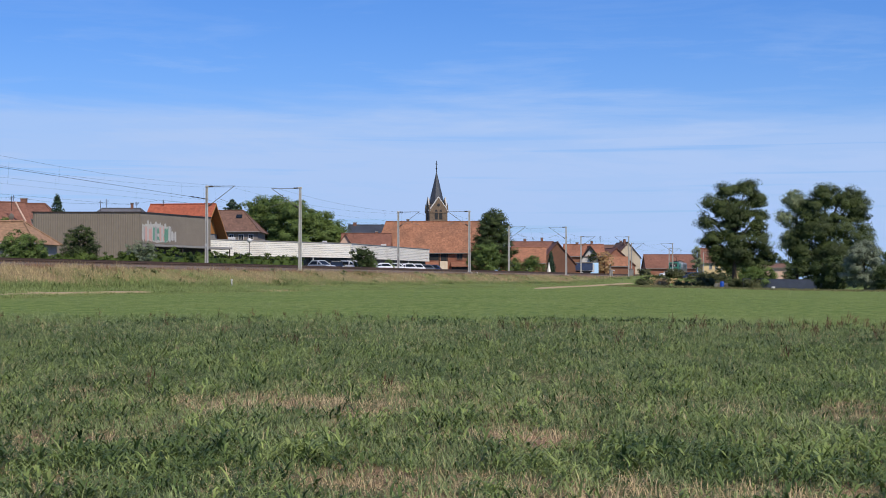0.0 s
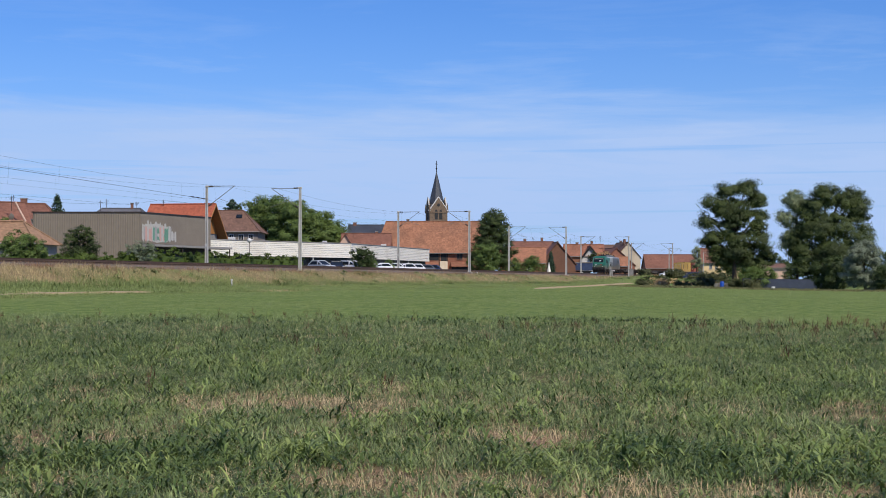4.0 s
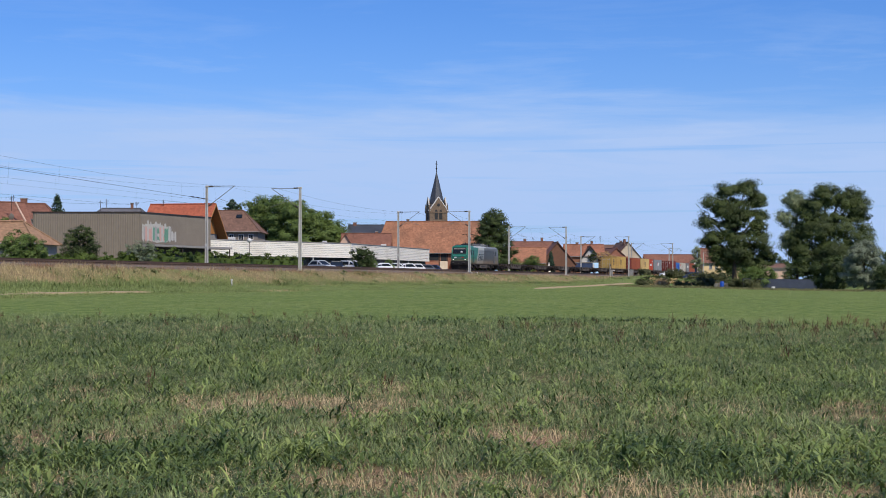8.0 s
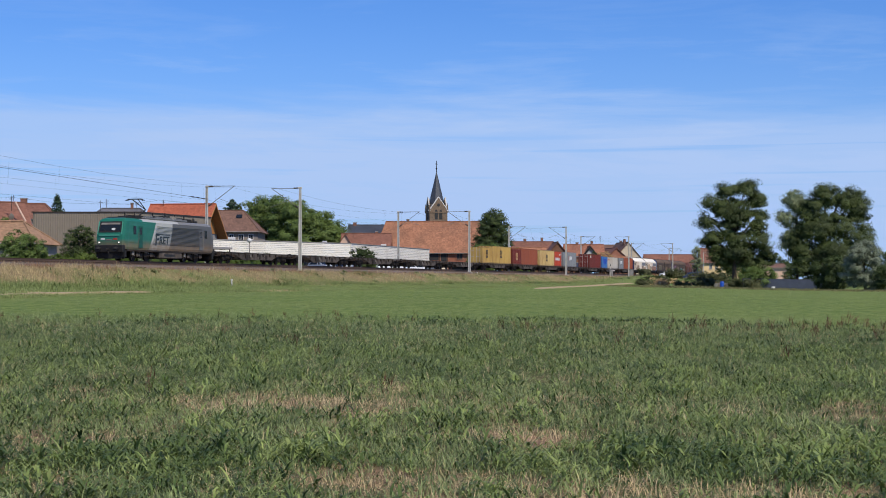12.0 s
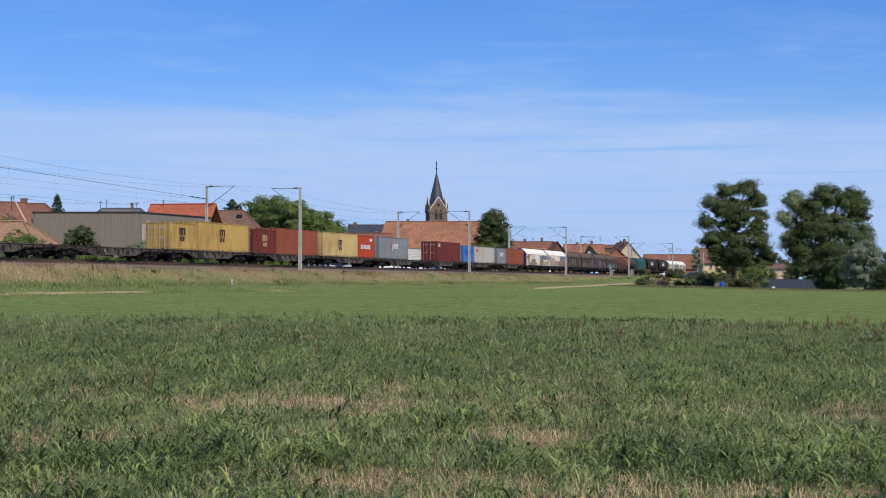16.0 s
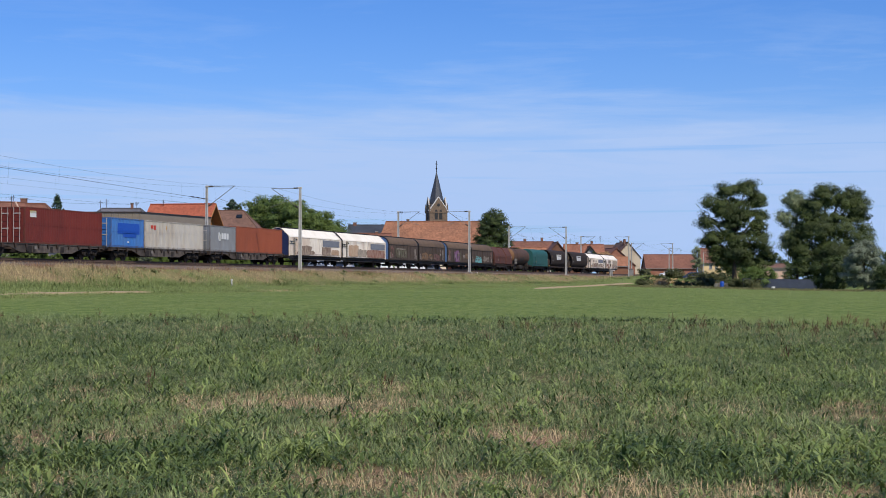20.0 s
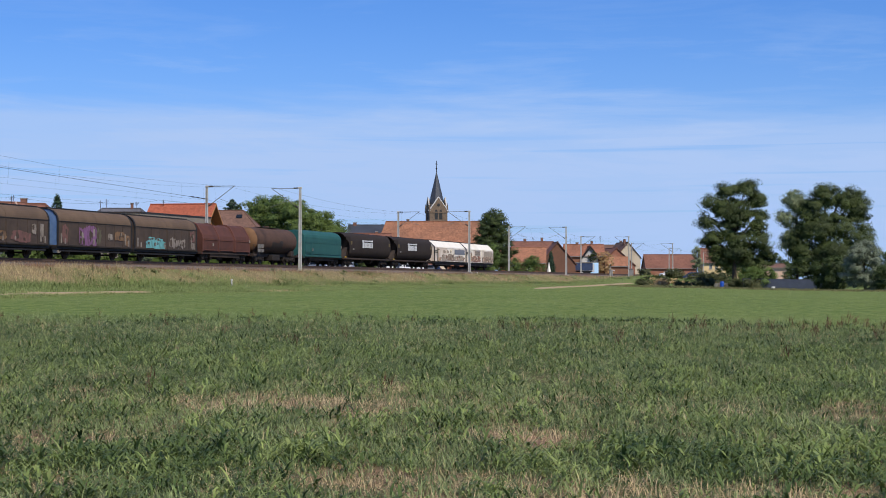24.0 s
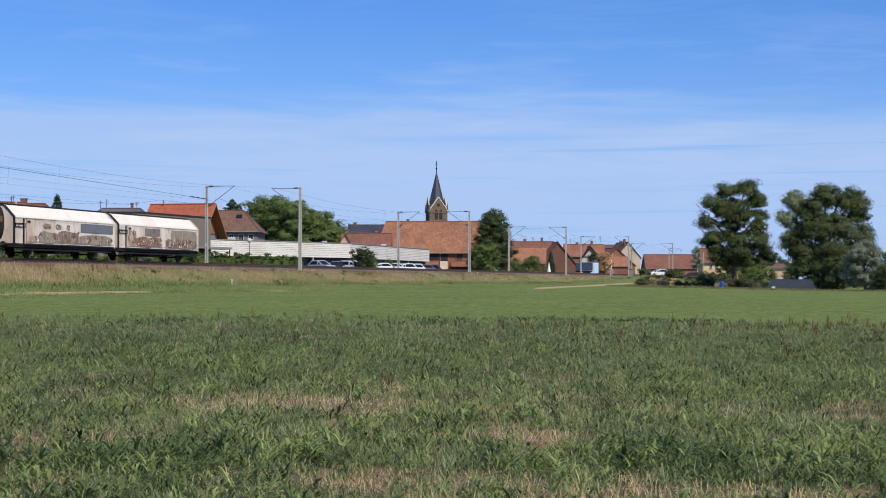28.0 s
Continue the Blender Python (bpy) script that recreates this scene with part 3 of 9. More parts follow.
def house(name, m, lx, ly, eave, ridge, wall, roof, label, hip=0.0, over=0.35, windows=(), chimneys=(), category="house", thick=0.16, verge=None, base=0.8):
    """A gabled house: ridge along local x, lx by ly, heights above its base. hip: how far the ridge ends stand in."""
    t = thing(name, label, category, m)
    hx, hy = lx / 2, ly / 2
    w = Geo()
    if hip > 0:
        w.box(-hx, hx, -hy, hy, -base, eave)
    else:
        out = [(-hy, -base), (hy, -base), (hy, eave), (0, ridge - 0.12), (-hy, eave)]
        w.prism(out, -hx, hx, "x")
    part("wall", w, wall, t)
    slope = (ridge - eave) / hy
    oy, oz = hy + over, eave - slope * over
    ox = hx + (verge if verge is not None else over)
    r = Geo()
    if hip > 0:
        rx = hx - hip
        lo = [(-ox, -oy, oz), (ox, -oy, oz), (ox, oy, oz), (-ox, oy, oz)]
        r.add(lo + [(-rx, 0, ridge), (rx, 0, ridge)], [(0, 1, 5, 4), (2, 3, 4, 5), (1, 2, 5), (3, 0, 4), (3, 2, 1, 0)])
        part("roof", r, roof, t)
        ends = [((-rx, 0), (-ox, -oy)), ((-rx, 0), (-ox, oy)), ((rx, 0), (ox, -oy)), ((rx, 0), (ox, oy))]
        for (ax, ay), (bx, by) in ends:
            part("hip_tiles", Geo().tube([(ax, ay, ridge + 0.03), (bx, by, oz + 0.03)], 0.11, 6), roof, t)
    else:
        rx = ox
        for sy in (-1, 1):
            part("roof", Geo().prism([(0, ridge), (sy * oy, oz), (sy * oy, oz + thick), (0, ridge + thick)], -ox, ox, "x"), roof, t)
    part("ridge_tiles", Geo().tube([(-rx, 0, ridge + (0.06 if hip > 0 else thick)), (rx, 0, ridge + (0.06 if hip > 0 else thick))], 0.13, 6), roof, t)
    for sy in (-1, 1):
        part("gutter", Geo().tube([(-ox, sy * (oy + 0.05), oz + 0.02), (ox, sy * (oy + 0.05), oz + 0.02)], 0.075, 6), M["render_grey"], t)
    for cx, cy, cw, ch in chimneys:
        z0 = ridge - abs(cy) * slope - 0.3
        c = part("chimney", Geo().box(cx - cw / 2, cx + cw / 2, cy - cw / 2, cy + cw / 2, z0, ridge + ch), M["chimney"], t, "brick chimney stack")
        part("chimney_cap", Geo().box(cx - cw / 2 - 0.07, cx + cw / 2 + 0.07, cy - cw / 2 - 0.07, cy + cw / 2 + 0.07, ridge + ch, ridge + ch + 0.12), M["render_grey"], c)
    for side, u, z, ww, wh, sh in windows:
        spot = {"f": (u, -hy - 0.02, -90), "b": (u, hy + 0.02, 90), "r": (hx + 0.02, u, 0), "l": (-hx - 0.02, u, 180)}[side]
        window(t, spot[0], spot[1], z, ww, wh, spot[2], sh, rim="wood_dark" if category == "barn" else "frame_white")
    return t


V = VILLAGE


def ribbed_wall(g, a, b, z0, z1, pitch=0.33, depth=0.05):
    """Upright trapezoid ribs between two plan points; ribs stand out to the right of a->b."""
    a, b = Vector(a), Vector(b)
    d = b - a
    n = max(1, round(d.length / pitch))
    out = Vector((d.y, -d.x)).normalized()
    pts = []
    for i in range(n):
        for u, h in ((0.0, 0), (0.42, 0), (0.52, depth), (0.90, depth)):
            q = a + d * ((i + u) / n) + out * h
            pts.append(q)
    pts.append(b)
    g.loft([[(p.x, p.y, z0) for p in pts], [(p.x, p.y, z1) for p in pts]], caps=False, closed=False)


def blot(t, flat, x0, x1, z0, z1, ink, seed, rough=0.5, lift=0.004):
    """One painted patch with ragged edges; flat(x, z, lift) gives a point on the wall."""
    r = random.Random(seed * 17 + 3)
    ring, k = [], 9 if rough else 1
    ctrl = [r.uniform(-1, 1) for _ in range(16)]

    def wave(u):
        i = int(u * 16)
        f = u * 16 - i
        f = f * f * (3 - 2 * f)
        return ctrl[i % 16] * (1 - f) + ctrl[(i + 1) % 16] * f
    for side, ((ax, az), (bx, bz)) in enumerate((((0, 0), (1, 0)), ((1, 0), (1, 1)), ((1, 1), (0, 1)), ((0, 1), (0, 0)))):
        for i in range(k):
            u = i / k
            round_off = 0.10 * min(1.0, rough * 1.5) * abs(2 * u - 1) ** 3
            d = wave((side + u) / 4) * 0.11 * rough + (r.random() - 0.5) * 0.06 * rough - round_off
            ring.append((x0 + (x1 - x0) * (ax + (bx - ax) * u + (d * (1 if ax else -1) if ax == bx else 0)), z0 + (z1 - z0) * (az + (bz - az) * u + (d * 1.3 * (1 if az else -1) if az == bz else 0))))
    part("painted_patch", Geo().loft([[flat(a, b, 0.0) for a, b in ring], [flat(a, b, lift) for a, b in ring]]), ink, t, "faded painted patch")


def industrial_hall():
    a, b, c = Vector((-49.0, 185.0)), Vector((-36.15, 185.0)), Vector((-30.25, 201.0))
    d = a + (c - b)
    t = thing("industrial_hall", "windowless taupe metal-clad industrial hall with graffiti", "hall", pose(*b, V))
    loc = [p - b for p in (a, b, c, d)]
    top = 6.95
    core = Geo().prism([tuple(p * 0.995) for p in loc], -0.5, top - 0.05, "z")
    part("core", core, M["hall_metal"], t)
    for name, p, q in (("front_cladding", 0, 1), ("side_cladding", 1, 2), ("rear_cladding", 2, 3), ("end_cladding", 3, 0)):
        g = Geo()
        dv = (loc[q] - loc[p]).normalized()
        off = Vector((dv.y, -dv.x)) * 0.06
        ribbed_wall(g, loc[p] + off, loc[q] + off, -0.5 if name != "side_cladding" else 3.25, top, 0.28 if name != "side_cladding" else 0.2, 0.035 if name != "side_cladding" else 0.012)
        part(name, g, M["hall_metal"], t)
    for p, q in ((0, 1), (1, 2), (2, 3), (3, 0)):
        g = Geo()
        dv = (loc[q] - loc[p]).normalized()
        nv = Vector((dv.y, -dv.x))
        o = [loc[p] - dv * 0.16 - nv * 0.2, loc[q] + dv * 0.16 - nv * 0.2, loc[q] + dv * 0.16 + nv * 0.16, loc[p] - dv * 0.16 + nv * 0.16]
        g.prism([tuple(k) for k in o], top - 0.06 + 0.004 * p, top + 0.07 + 0.004 * p, "z")
        part("roof_flashing", g, M["hall_trim"], t, "dark brown roof edge")
    # loading canopy along the short side
    u = (loc[2] - loc[1]).normalized()
    w = Vector((u.y, -u.x))
    can = Geo()
    e = [loc[1] + w * 0.15, loc[1] + u * 19.6 + w * 0.15, loc[1] + u * 19.6 + w * 1.9, loc[1] + w * 1.9]
    can.prism([tuple(k) for k in e], 2.86, 3.12, "z")
    part("canopy", can, M["render_grey"], t, "flat grey loading canopy")
    # bay panel: the shade under the canopy is put into its dark colour
    back = Geo()
    e = [loc[1] + w * 0.03 + u * 0.3, loc[1] + u * 17 + w * 0.03, loc[1] + u * 17 + w * 0.12, loc[1] + u * 0.3 + w * 0.12]
    back.prism([tuple(k) for k in e], 0, 2.84, "z")
    part("loading_bay", back, M["dark_void"], t, "loading bay panel with the canopy's shade in its dark colour")
    for k in (0.6, 7.0, 13.0, 19.2):
        q = loc[1] + u * k + w * 1.7
        part("canopy_post", Geo().box(q.x - 0.07, q.x + 0.07, q.y - 0.07, q.y + 0.07, 0, 2.86), M["hall_trim"], t)
    # spray-painted panel: pale outline shapes with pink and green fills, no lettering
    pale = surface("graffiti_pale", lin(186, 182, 174), lin(204, 200, 190), 4.0, 0.6)
    pink = surface("graffiti_pink", lin(206, 160, 148), lin(216, 176, 162), 4.0, 0.6)
    teal = surface("graffiti_green", lin(104, 152, 130), lin(122, 168, 144), 4.0, 0.6)
    grey = surface("graffiti_grey", lin(166, 162, 158), lin(182, 178, 174), 4.0, 0.6)

    def flat(k, z, o):
        return tuple(loc[1] + u * k + w * (0.085 + o)) + (z,)
    blot(t, flat, 0.5, 7.3, 3.5, 5.6, pale, 300, 0.7, 0.004)
    inks = (pale, grey, pink, pale, pink, pink, pale, teal, grey, teal, pink, pale, pink, teal, teal, pale, grey, pale, grey, pale)
    rs = random.Random(8)
    k = 0.15
    for i, ink in enumerate(inks):
        wide = rs.uniform(0.32, 0.62)
        lift = rs.uniform(-0.25, 0.25) if k < 7.0 else rs.uniform(-0.7, -0.3)
        blot(t, flat, k, k + wide, 3.5 + rs.uniform(0.0, 0.2), 5.25 + lift, ink, i + 301, rs.uniform(0.5, 1.1), 0.012 + 0.003 * (i % 4))
        if ink is not pale and i % 3 == 0:
            blot(t, flat, k + 0.08, k + wide - 0.1, 4.1, 4.5 + lift * 0.5, pale, i + 340, 0.9, 0.028)
        k += wide * 0.92
    for k0, k1, z0, z1 in ((1.3, 1.7, 5.2, 6.05), (2.0, 2.3, 5.3, 5.9), (3.1, 3.6, 5.2, 5.9), (4.2, 4.5, 5.3, 5.85), (5.3, 5.8, 5.1, 5.75)):
        blot(t, flat, k0, k1, z0, z1, pale, int(k0 * 10), 0.9, 0.006)
    return t


industrial_hall()


def store_front():
    """The long low shop: white boards on a parapet, dark glazing below."""
    pts = [Vector((-33.3, 217.5)), Vector((-15.1, 242.0)), Vector((-3.3, 285.0))]
    t = thing("low_store", "long low white shop with a board-clad parapet", "shop building", pose(*pts[1], V))
    loc = [p - pts[1] for p in pts]
    zb, zt = 2.35, 4.56
    deep = Vector((-26, 22))
    core = Geo().prism([tuple(k) for k in (loc[0], loc[1], loc[2], loc[2] + deep * 0.5, loc[1] + deep, loc[0] + deep * 0.6)], -0.4, zt - 0.35, "z")
    part("wall", core, M["dark_void"], t, "dark recessed shop front")
    for i in (0, 1):
        a, b = loc[i], loc[i + 1]
        dv = (b - a).normalized()
        nv = Vector((dv.y, -dv.x))
        n = 8
        h = (zt - zb) / n
        for j in range(n):
            z = zb + j * h
            o0, o1 = 0.75, 0.82
            prof = [(0.4, z + 0.02), (o1, z + 0.0), (o1, z + h * 0.72), (o0, z + h * 0.92), (0.4, z + h * 0.92)]
            rows = [[tuple(k + nv * o) + (zz,) for o, zz in prof] for k in (a, b)]
            part("cladding_board", Geo().loft(rows), M["white_clad"], t)
        cap = [tuple(a + nv * 0.35) + (zt,), tuple(a + nv * 0.9) + (zt,), tuple(a + nv * 0.9) + (zt + 0.1,), tuple(a + nv * 0.35) + (zt + 0.1,)]
        cap2 = [tuple(Vector(k[:2]) + (b - a)) + (k[2],) for k in cap]
        part("parapet_cap", Geo().loft([cap, cap2]), M["render_grey"], t)
        k = 0.8
        length = (b - a).length
        while k < length - 2:
            q = a + dv * k + nv * 0.06
            q2 = a + dv * (k + 2.2) + nv * 0.06
            rows = [[tuple(e) + (z,) for z in (0.1, 2.2)] for e in (q, q2)]
            g = Geo().add([tuple(q) + (0.1,), tuple(q2) + (0.1,), tuple(q2) + (2.2,), tuple(q) + (2.2,), tuple(q - nv * .05) + (0.1,), tuple(q2 - nv * .05) + (0.1,), tuple(q2 - nv * .05) + (2.2,), tuple(q - nv * .05) + (2.2,)], [(0, 1, 2, 3), (4, 7, 6, 5), (0, 4, 5, 1), (2, 6, 7, 3)])
            part("shop_window", g, M["glass"], t, "dark shop window")
            k += 3.0
        for k in (2.0, 12.0, 22.0, 32.0):
            if k < length:
                q = a + dv * k + nv * 0.6
                part("canopy_post", Geo().box(q.x - 0.08, q.x + 0.08, q.y - 0.08, q.y + 0.08, -0.3, zb), M["white_paint"], t)
    for x, y, w, h in ((-15.5, -19.5, 1.0, 0.5), (-13.2, -15.5, 0.6, 0.35), (-3.4, -1.6, 0.7, 0.45), (4.9, 22.0, 0.9, 0.5)):
        part("roof_vent", Geo().box(x - w / 2, x + w / 2, y + 1.0, y + 1.0 + w, zt - 0.4, zt + h, 0.04), M["frame_white"], t, "pale roof vent box")
    return t


store_front()


def church():
    t = thing("church", "village church tower with a slate spire above the roofs", "church", pose(-2.1, 500, V + 0.45, 0, 0, 13))
    h = 2.95
    part("tower", Geo().box(-h, h, -h, h, -1, 21.2), M["sandstone"], t)
    for dz in (15.2, 20.4):
        part("string_course", Geo().box(-h - 0.18, h + 0.18, -h - 0.18, h + 0.18, dz, dz + 0.35), M["sandstone"], t)
    for k, (dx, dy) in enumerate(((0, -1), (1, 0), (0, 1), (-1, 0))):
        m = pose(0, 0, 0, 0, 0, 90 * k)
        gable = Geo().prism([(-h, 21.2), (h, 21.2), (0, 25.2)], -h, -h + 0.5, "y")
        gp = part("gable", gable, M["sandstone"], t, m=m)
        for sx in (-1, 1):
            part("gable_coping", Geo().tube([(sx * (h + 0.25), -h + 0.1, 21.0), (0, -h + 0.1, 25.5)], 0.2, 5), M["render_white"], gp, "pale stone coping")
        for bx in (-0.75, 0.75):
            op = Geo().prism([(bx - 0.5, 18.3), (bx + 0.5, 18.3), (bx + 0.5, 20.6), (bx + 0.3, 21.2), (bx, 21.5), (bx - 0.3, 21.2), (bx - 0.5, 20.6)], -h - 0.07, -h + 0.2, "y")
            part("belfry_opening", op, M["dark_void"], gp, "dark arched belfry opening")
        part("round_window", Geo().tube([(0, -h - 0.06, 22.9), (0, -h + 0.2, 22.9)], 0.5, 12), M["dark_void"], gp, "dark round window")
    for sx in (-1, 1):
        for sy in (-1, 1):
            part("pinnacle", Geo().tube([(sx * h, sy * h, 20.8), (sx * h, sy * h, 21.9), (sx * h, sy * h, 23.6)], [0.3, 0.26, 0.03], 6), M["sandstone"], t)
    rows = []
    for z, r in ((21.4, 3.1), (23.4, 2.55), (26.2, 1.9), (33.8, 0.08)):
        rows.append([(r * math.cos(math.pi / 8 + math.pi / 4 * i), r * math.sin(math.pi / 8 + math.pi / 4 * i), z) for i in range(8)])
    part("spire", Geo().loft(rows), M["slate"], t, "steep dark slate spire")
    part("finial", Geo().tube([(0, 0, 33.4), (0, 0, 37.3)], [0.14, 0.08], 6), M["rubber"], t)
    part("finial_ball", Geo().ball((0, 0, 34.8), 0.3), M["rubber"], t)
    part("cross", Geo().box(-0.42, 0.42, -0.07, 0.07, 36.2, 36.4).box(-0.1, 0.1, -0.1, 0.1, 35.3, 37.4), M["rubber"], t, "dark iron cross")
    nave = Geo().prism([(-5.5, -1), (5.5, -1), (5.5, 9), (0, 15), (-5.5, 9)], 2.6, 26, "y")
    part("nave", nave, M["sandstone"], t)
    for sx in (-1, 1):
        part("nave_roof", Geo().prism([(0, 15.1), (sx * 5.9, 8.7), (sx * 5.9, 9.0), (0, 15.4)], 2.6, 26.3, "y"), M["roof_grey"], t)


church()

BARN = house("barn", pose(-1.94, 326.3, V), 23.9, 9.9, 5.16, 11.3, M["brick"], M["roof_barn"], "large brick barn under a broad old red tile roof",
      windows=(("f", 5.4, 3.4, 1.2, 1.2, False), ("f", -4.0, 2.0, 0.9, 1.5, False)),
      chimneys=((-5.5, 1.5, 0.6, 0.5),), category="barn", over=0.5, hip=1.9)
for _x0, _x1, _z0, _z1 in ((-1.3, 1.0, 3.1, 4.9), (1.5, 2.7, 3.0, 4.8), (6.2, 8.6, 0.2, 1.5)):
    part("loft_opening", Geo().box(_x0, _x1, -5.0, -4.9, _z0, _z1), M["dark_void"], BARN, "dark open loft bay")
    part("loft_post", Geo().box(_x1 + 0.05, _x1 + 0.25, -5.03, -4.9, _z0 - 0.1, _z1 + 0.1), M["wood_dark"], BARN)
for _x0, _x1 in ((-1.6, 1.0), (3.6, 7.2)):
    part("lean_to_wall", Geo().box(_x0 + 0.1, _x1 - 0.1, -6.6, -4.95, -0.6, 1.75), M["dark_void"], BARN, "dark open lean-to")
    part("lean_to_roof", Geo().prism([(-6.9, 1.7), (-6.9, 1.85), (-4.96, 2.75), (-4.96, 2.6)], _x0, _x1, "x"), M["roof_rust"], BARN, "small rust-orange lean-to roof")
part("ramp", Geo().prism([(-7.6, -0.6), (-4.96, -0.6), (-4.96, 2.9), (-5.5, 2.7)], 1.3, 2.9, "x"), M["render_cream"], BARN, "pale stone barn ramp")
house("shed", pose(-46.6, 161.0, V, 0, 0, -4), 10.6, 7.6, 2.75, 4.85, M["render_grey"], M["roof_tan"], "low shed with a tan tiled hipped roof by the line", hip=2.3, over=0.5, category="shed")
house("house", pose(-64.5, 232, V, 0, 0, 6), 13.5, 9, 8.0, 10.3, M["render_cream"], M["roof_red"], "old house under a red-brown tile roof", hip=2.0,
      chimneys=((1.5, 0.5, 0.9, 0.8),), windows=(("f", -3, 4.5, 1, 1.4, False), ("f", 1, 4.5, 1, 1.4, False)))
house("house", pose(-61.6, 207, V, 0, 0, 30), 10.5, 8, 6.2, 9.2, M["render_brown"], M["roof_red"], "weathered house with a steep red roof and a pale verge", verge=0.3)
OLD_HOUSE = bpy.data.objects["house.001"]
_inv = OLD_HOUSE.matrix_world.inverted()
part("pale_verge", Geo().tube([_inv @ Vector((-56.7, 205, 12.2)), _inv @ Vector((-55.3, 205, 9.6))], 0.13, 6), M["render_pink"], OLD_HOUSE, "pale mortared roof verge")
house("house", pose(-54.5, 262, V, 0, 0, 2), 9.5, 8, 9.2, 11.0, M["render_white"], M["roof_grey"], "house under a low grey roof", hip=1.5, chimneys=((1.8, 0, 0.42, 0.9),))


def gable_house():
    """The new house with an orange roof and an open boarded gable."""
    m = pose(-41.1, 244.5, V, 0, 0, -11)
    t = house("gable_house", m, 8.0, 9.4, 6.3, 10.75, M["render_grey"], M["roof_orange"], "house with a bright orange roof and varnished board gable", over=1.0, verge=1.5,
              windows=(("r", -1.5, 3.2, 1.1, 1.4, False), ("r", 1.8, 3.2, 1.1, 1.4, False)))
    g = Geo().prism([(-4.7, 6.25), (4.7, 6.25), (0, 10.58)], 4.02, 4.10, "x")
    part("gable_boards", g, M["wood_warm"], t, "varnished timber gable boards")
    for sy in (-1, 1):
        part("soffit", Geo().prism([(0, 10.66), (sy * 5.7, 5.26), (sy * 5.7, 5.16), (0, 10.56)], 4.1, 5.45, "x"), M["wood_warm"], t, "varnished timber roof underside")
        part("bargeboard", Geo().prism([(0, 10.95), (sy * 5.75, 5.50), (sy * 5.75, 5.18), (0, 10.60)], 5.46, 5.52, "x"), M["wood_warm"], t)


gable_house()
GREY_HOUSE = house("house", pose(-40.5, 290, V, 0, 0, 0), 13.0, 11.5, 8.1, 11.95, M["render_taupe"], M["roof_brown"], "taupe rendered house under a brown hipped roof", hip=3.4,
      windows=(("f", 1.6, 6.0, 0.9, 1.4, False), ("f", 3.4, 6.0, 0.9, 1.4, False), ("f", 5.2, 6.0, 0.9, 1.4, False), ("f", -0.4, 6.0, 0.9, 1.4, False)), over=0.5)
part("skylight", Geo().prism([(-2.35, 10.50), (-1.45, 11.10), (-1.50, 11.20), (-2.40, 10.60)], 2.0, 3.1, "x"), M["glass"], GREY_HOUSE, "dark roof skylight")
house("house", pose(-15.8, 330, V, 0, 0, 0), 8.2, 8.0, 8.6, 10.6, M["render_cream"], M["slate"], "house under a dark grey roof", chimneys=((-3.0, 0, 0.7, 0.6),))
house("house", pose(-15.5, 314, V, 0, 0, 0), 9.6, 7.0, 5.6, 8.3, M["render_brown"], M["roof_red"], "low house with a weathered red-brown roof", chimneys=((2.0, 0, 0.5, 0.5),))
house("house", pose(-19.5, 311, V, 0, 0, 90), 6.0, 3.4, 5.4, 8.0, M["render_pink"], M["roof_red"], "small pale gabled house with dark verges", over=0.3)

# street of old houses beyond the crossing
M["gable_brown"] = surface("brown_rendered_gable", lin(118, 84, 66), lin(136, 98, 78), 1.2, 0.95, bump=0.4, stain=lin(98, 70, 58), stain_scale=0.3)
house("house", pose(18.0, 348.7, V, 0, 0, -4), 9.9, 10.1, 2.9, 6.2, M["render_brown"], M["roof_barn"], "old farmhouse with a long red-brown tiled roof", windows=(("f", -2, 1.2, 0.9, 1.2, False), ("f", 1.5, 1.2, 0.9, 1.2, False)))
house("barn", pose(27.7, 382.0, V, 0, 0, 92), 12.0, 8.6, 3.1, 8.25, M["gable_brown"], M["roof_red"], "weathered barn with a broad brown gable", over=0.3, category="barn")
house("house", pose(23.2, 401.0, V, 0, 0, 0), 10.4, 8.8, 5.40, 8.9, M["render_cream"], M["roof_red"], "house under a red-brown roof", chimneys=((-2, 0, 0.7, 0.8), (2.4, 0, 0.6, 1.1)))
house("house", pose(37.48, 412.9, V, 0, 0, 0), 10.1, 9.5, 5.50, 8.48, M["render_brown"], M["roof_rust"], "house under a mottled orange roof", chimneys=((-1.7, 0, 0.7, 0.6), (2.2, 0, 0.6, 1.0)))
WHITE_GABLE = house("house", pose(38.6, 411.0, V, 0, 0, 94), 6.0, 4.3, 5.08, 7.96, M["render_white"], M["roof_red"], "narrow white gabled house with dark verges", over=0.35)
for _sy in (-1, 1):
    part("bargeboard", Geo().prism([(0, 8.2), (_sy * 2.75, 4.75), (_sy * 2.2, 4.75), (0, 7.5)], -3.48, -3.36, "x"), M["rubber"], WHITE_GABLE, "black bargeboard")
house("house", pose(49.7, 462.4, V, 0, 0, 100), 15.0, 11.3, 3.5, 8.5, M["brick"], M["roof_red"], "orange brick house with a steep tiled gable", over=0.3)
house("house", pose(49.33, 445.3, V, 0, 0, 0), 7.1, 5.7, 3.28, 5.68, M["render_brown"], M["roof_barn"], "small outbuilding with a red tile roof", over=0.3)
house("house", pose(55.9, 482.5, V, 0, 0, 101), 12.0, 7.9, 6.2, 10.75, M["render_cream"], M["roof_brown"], "tall pale gabled house", chimneys=((-3.5, 0.4, 0.7, 1.0), (3.0, -0.5, 0.7, 0.7)), over=0.3)
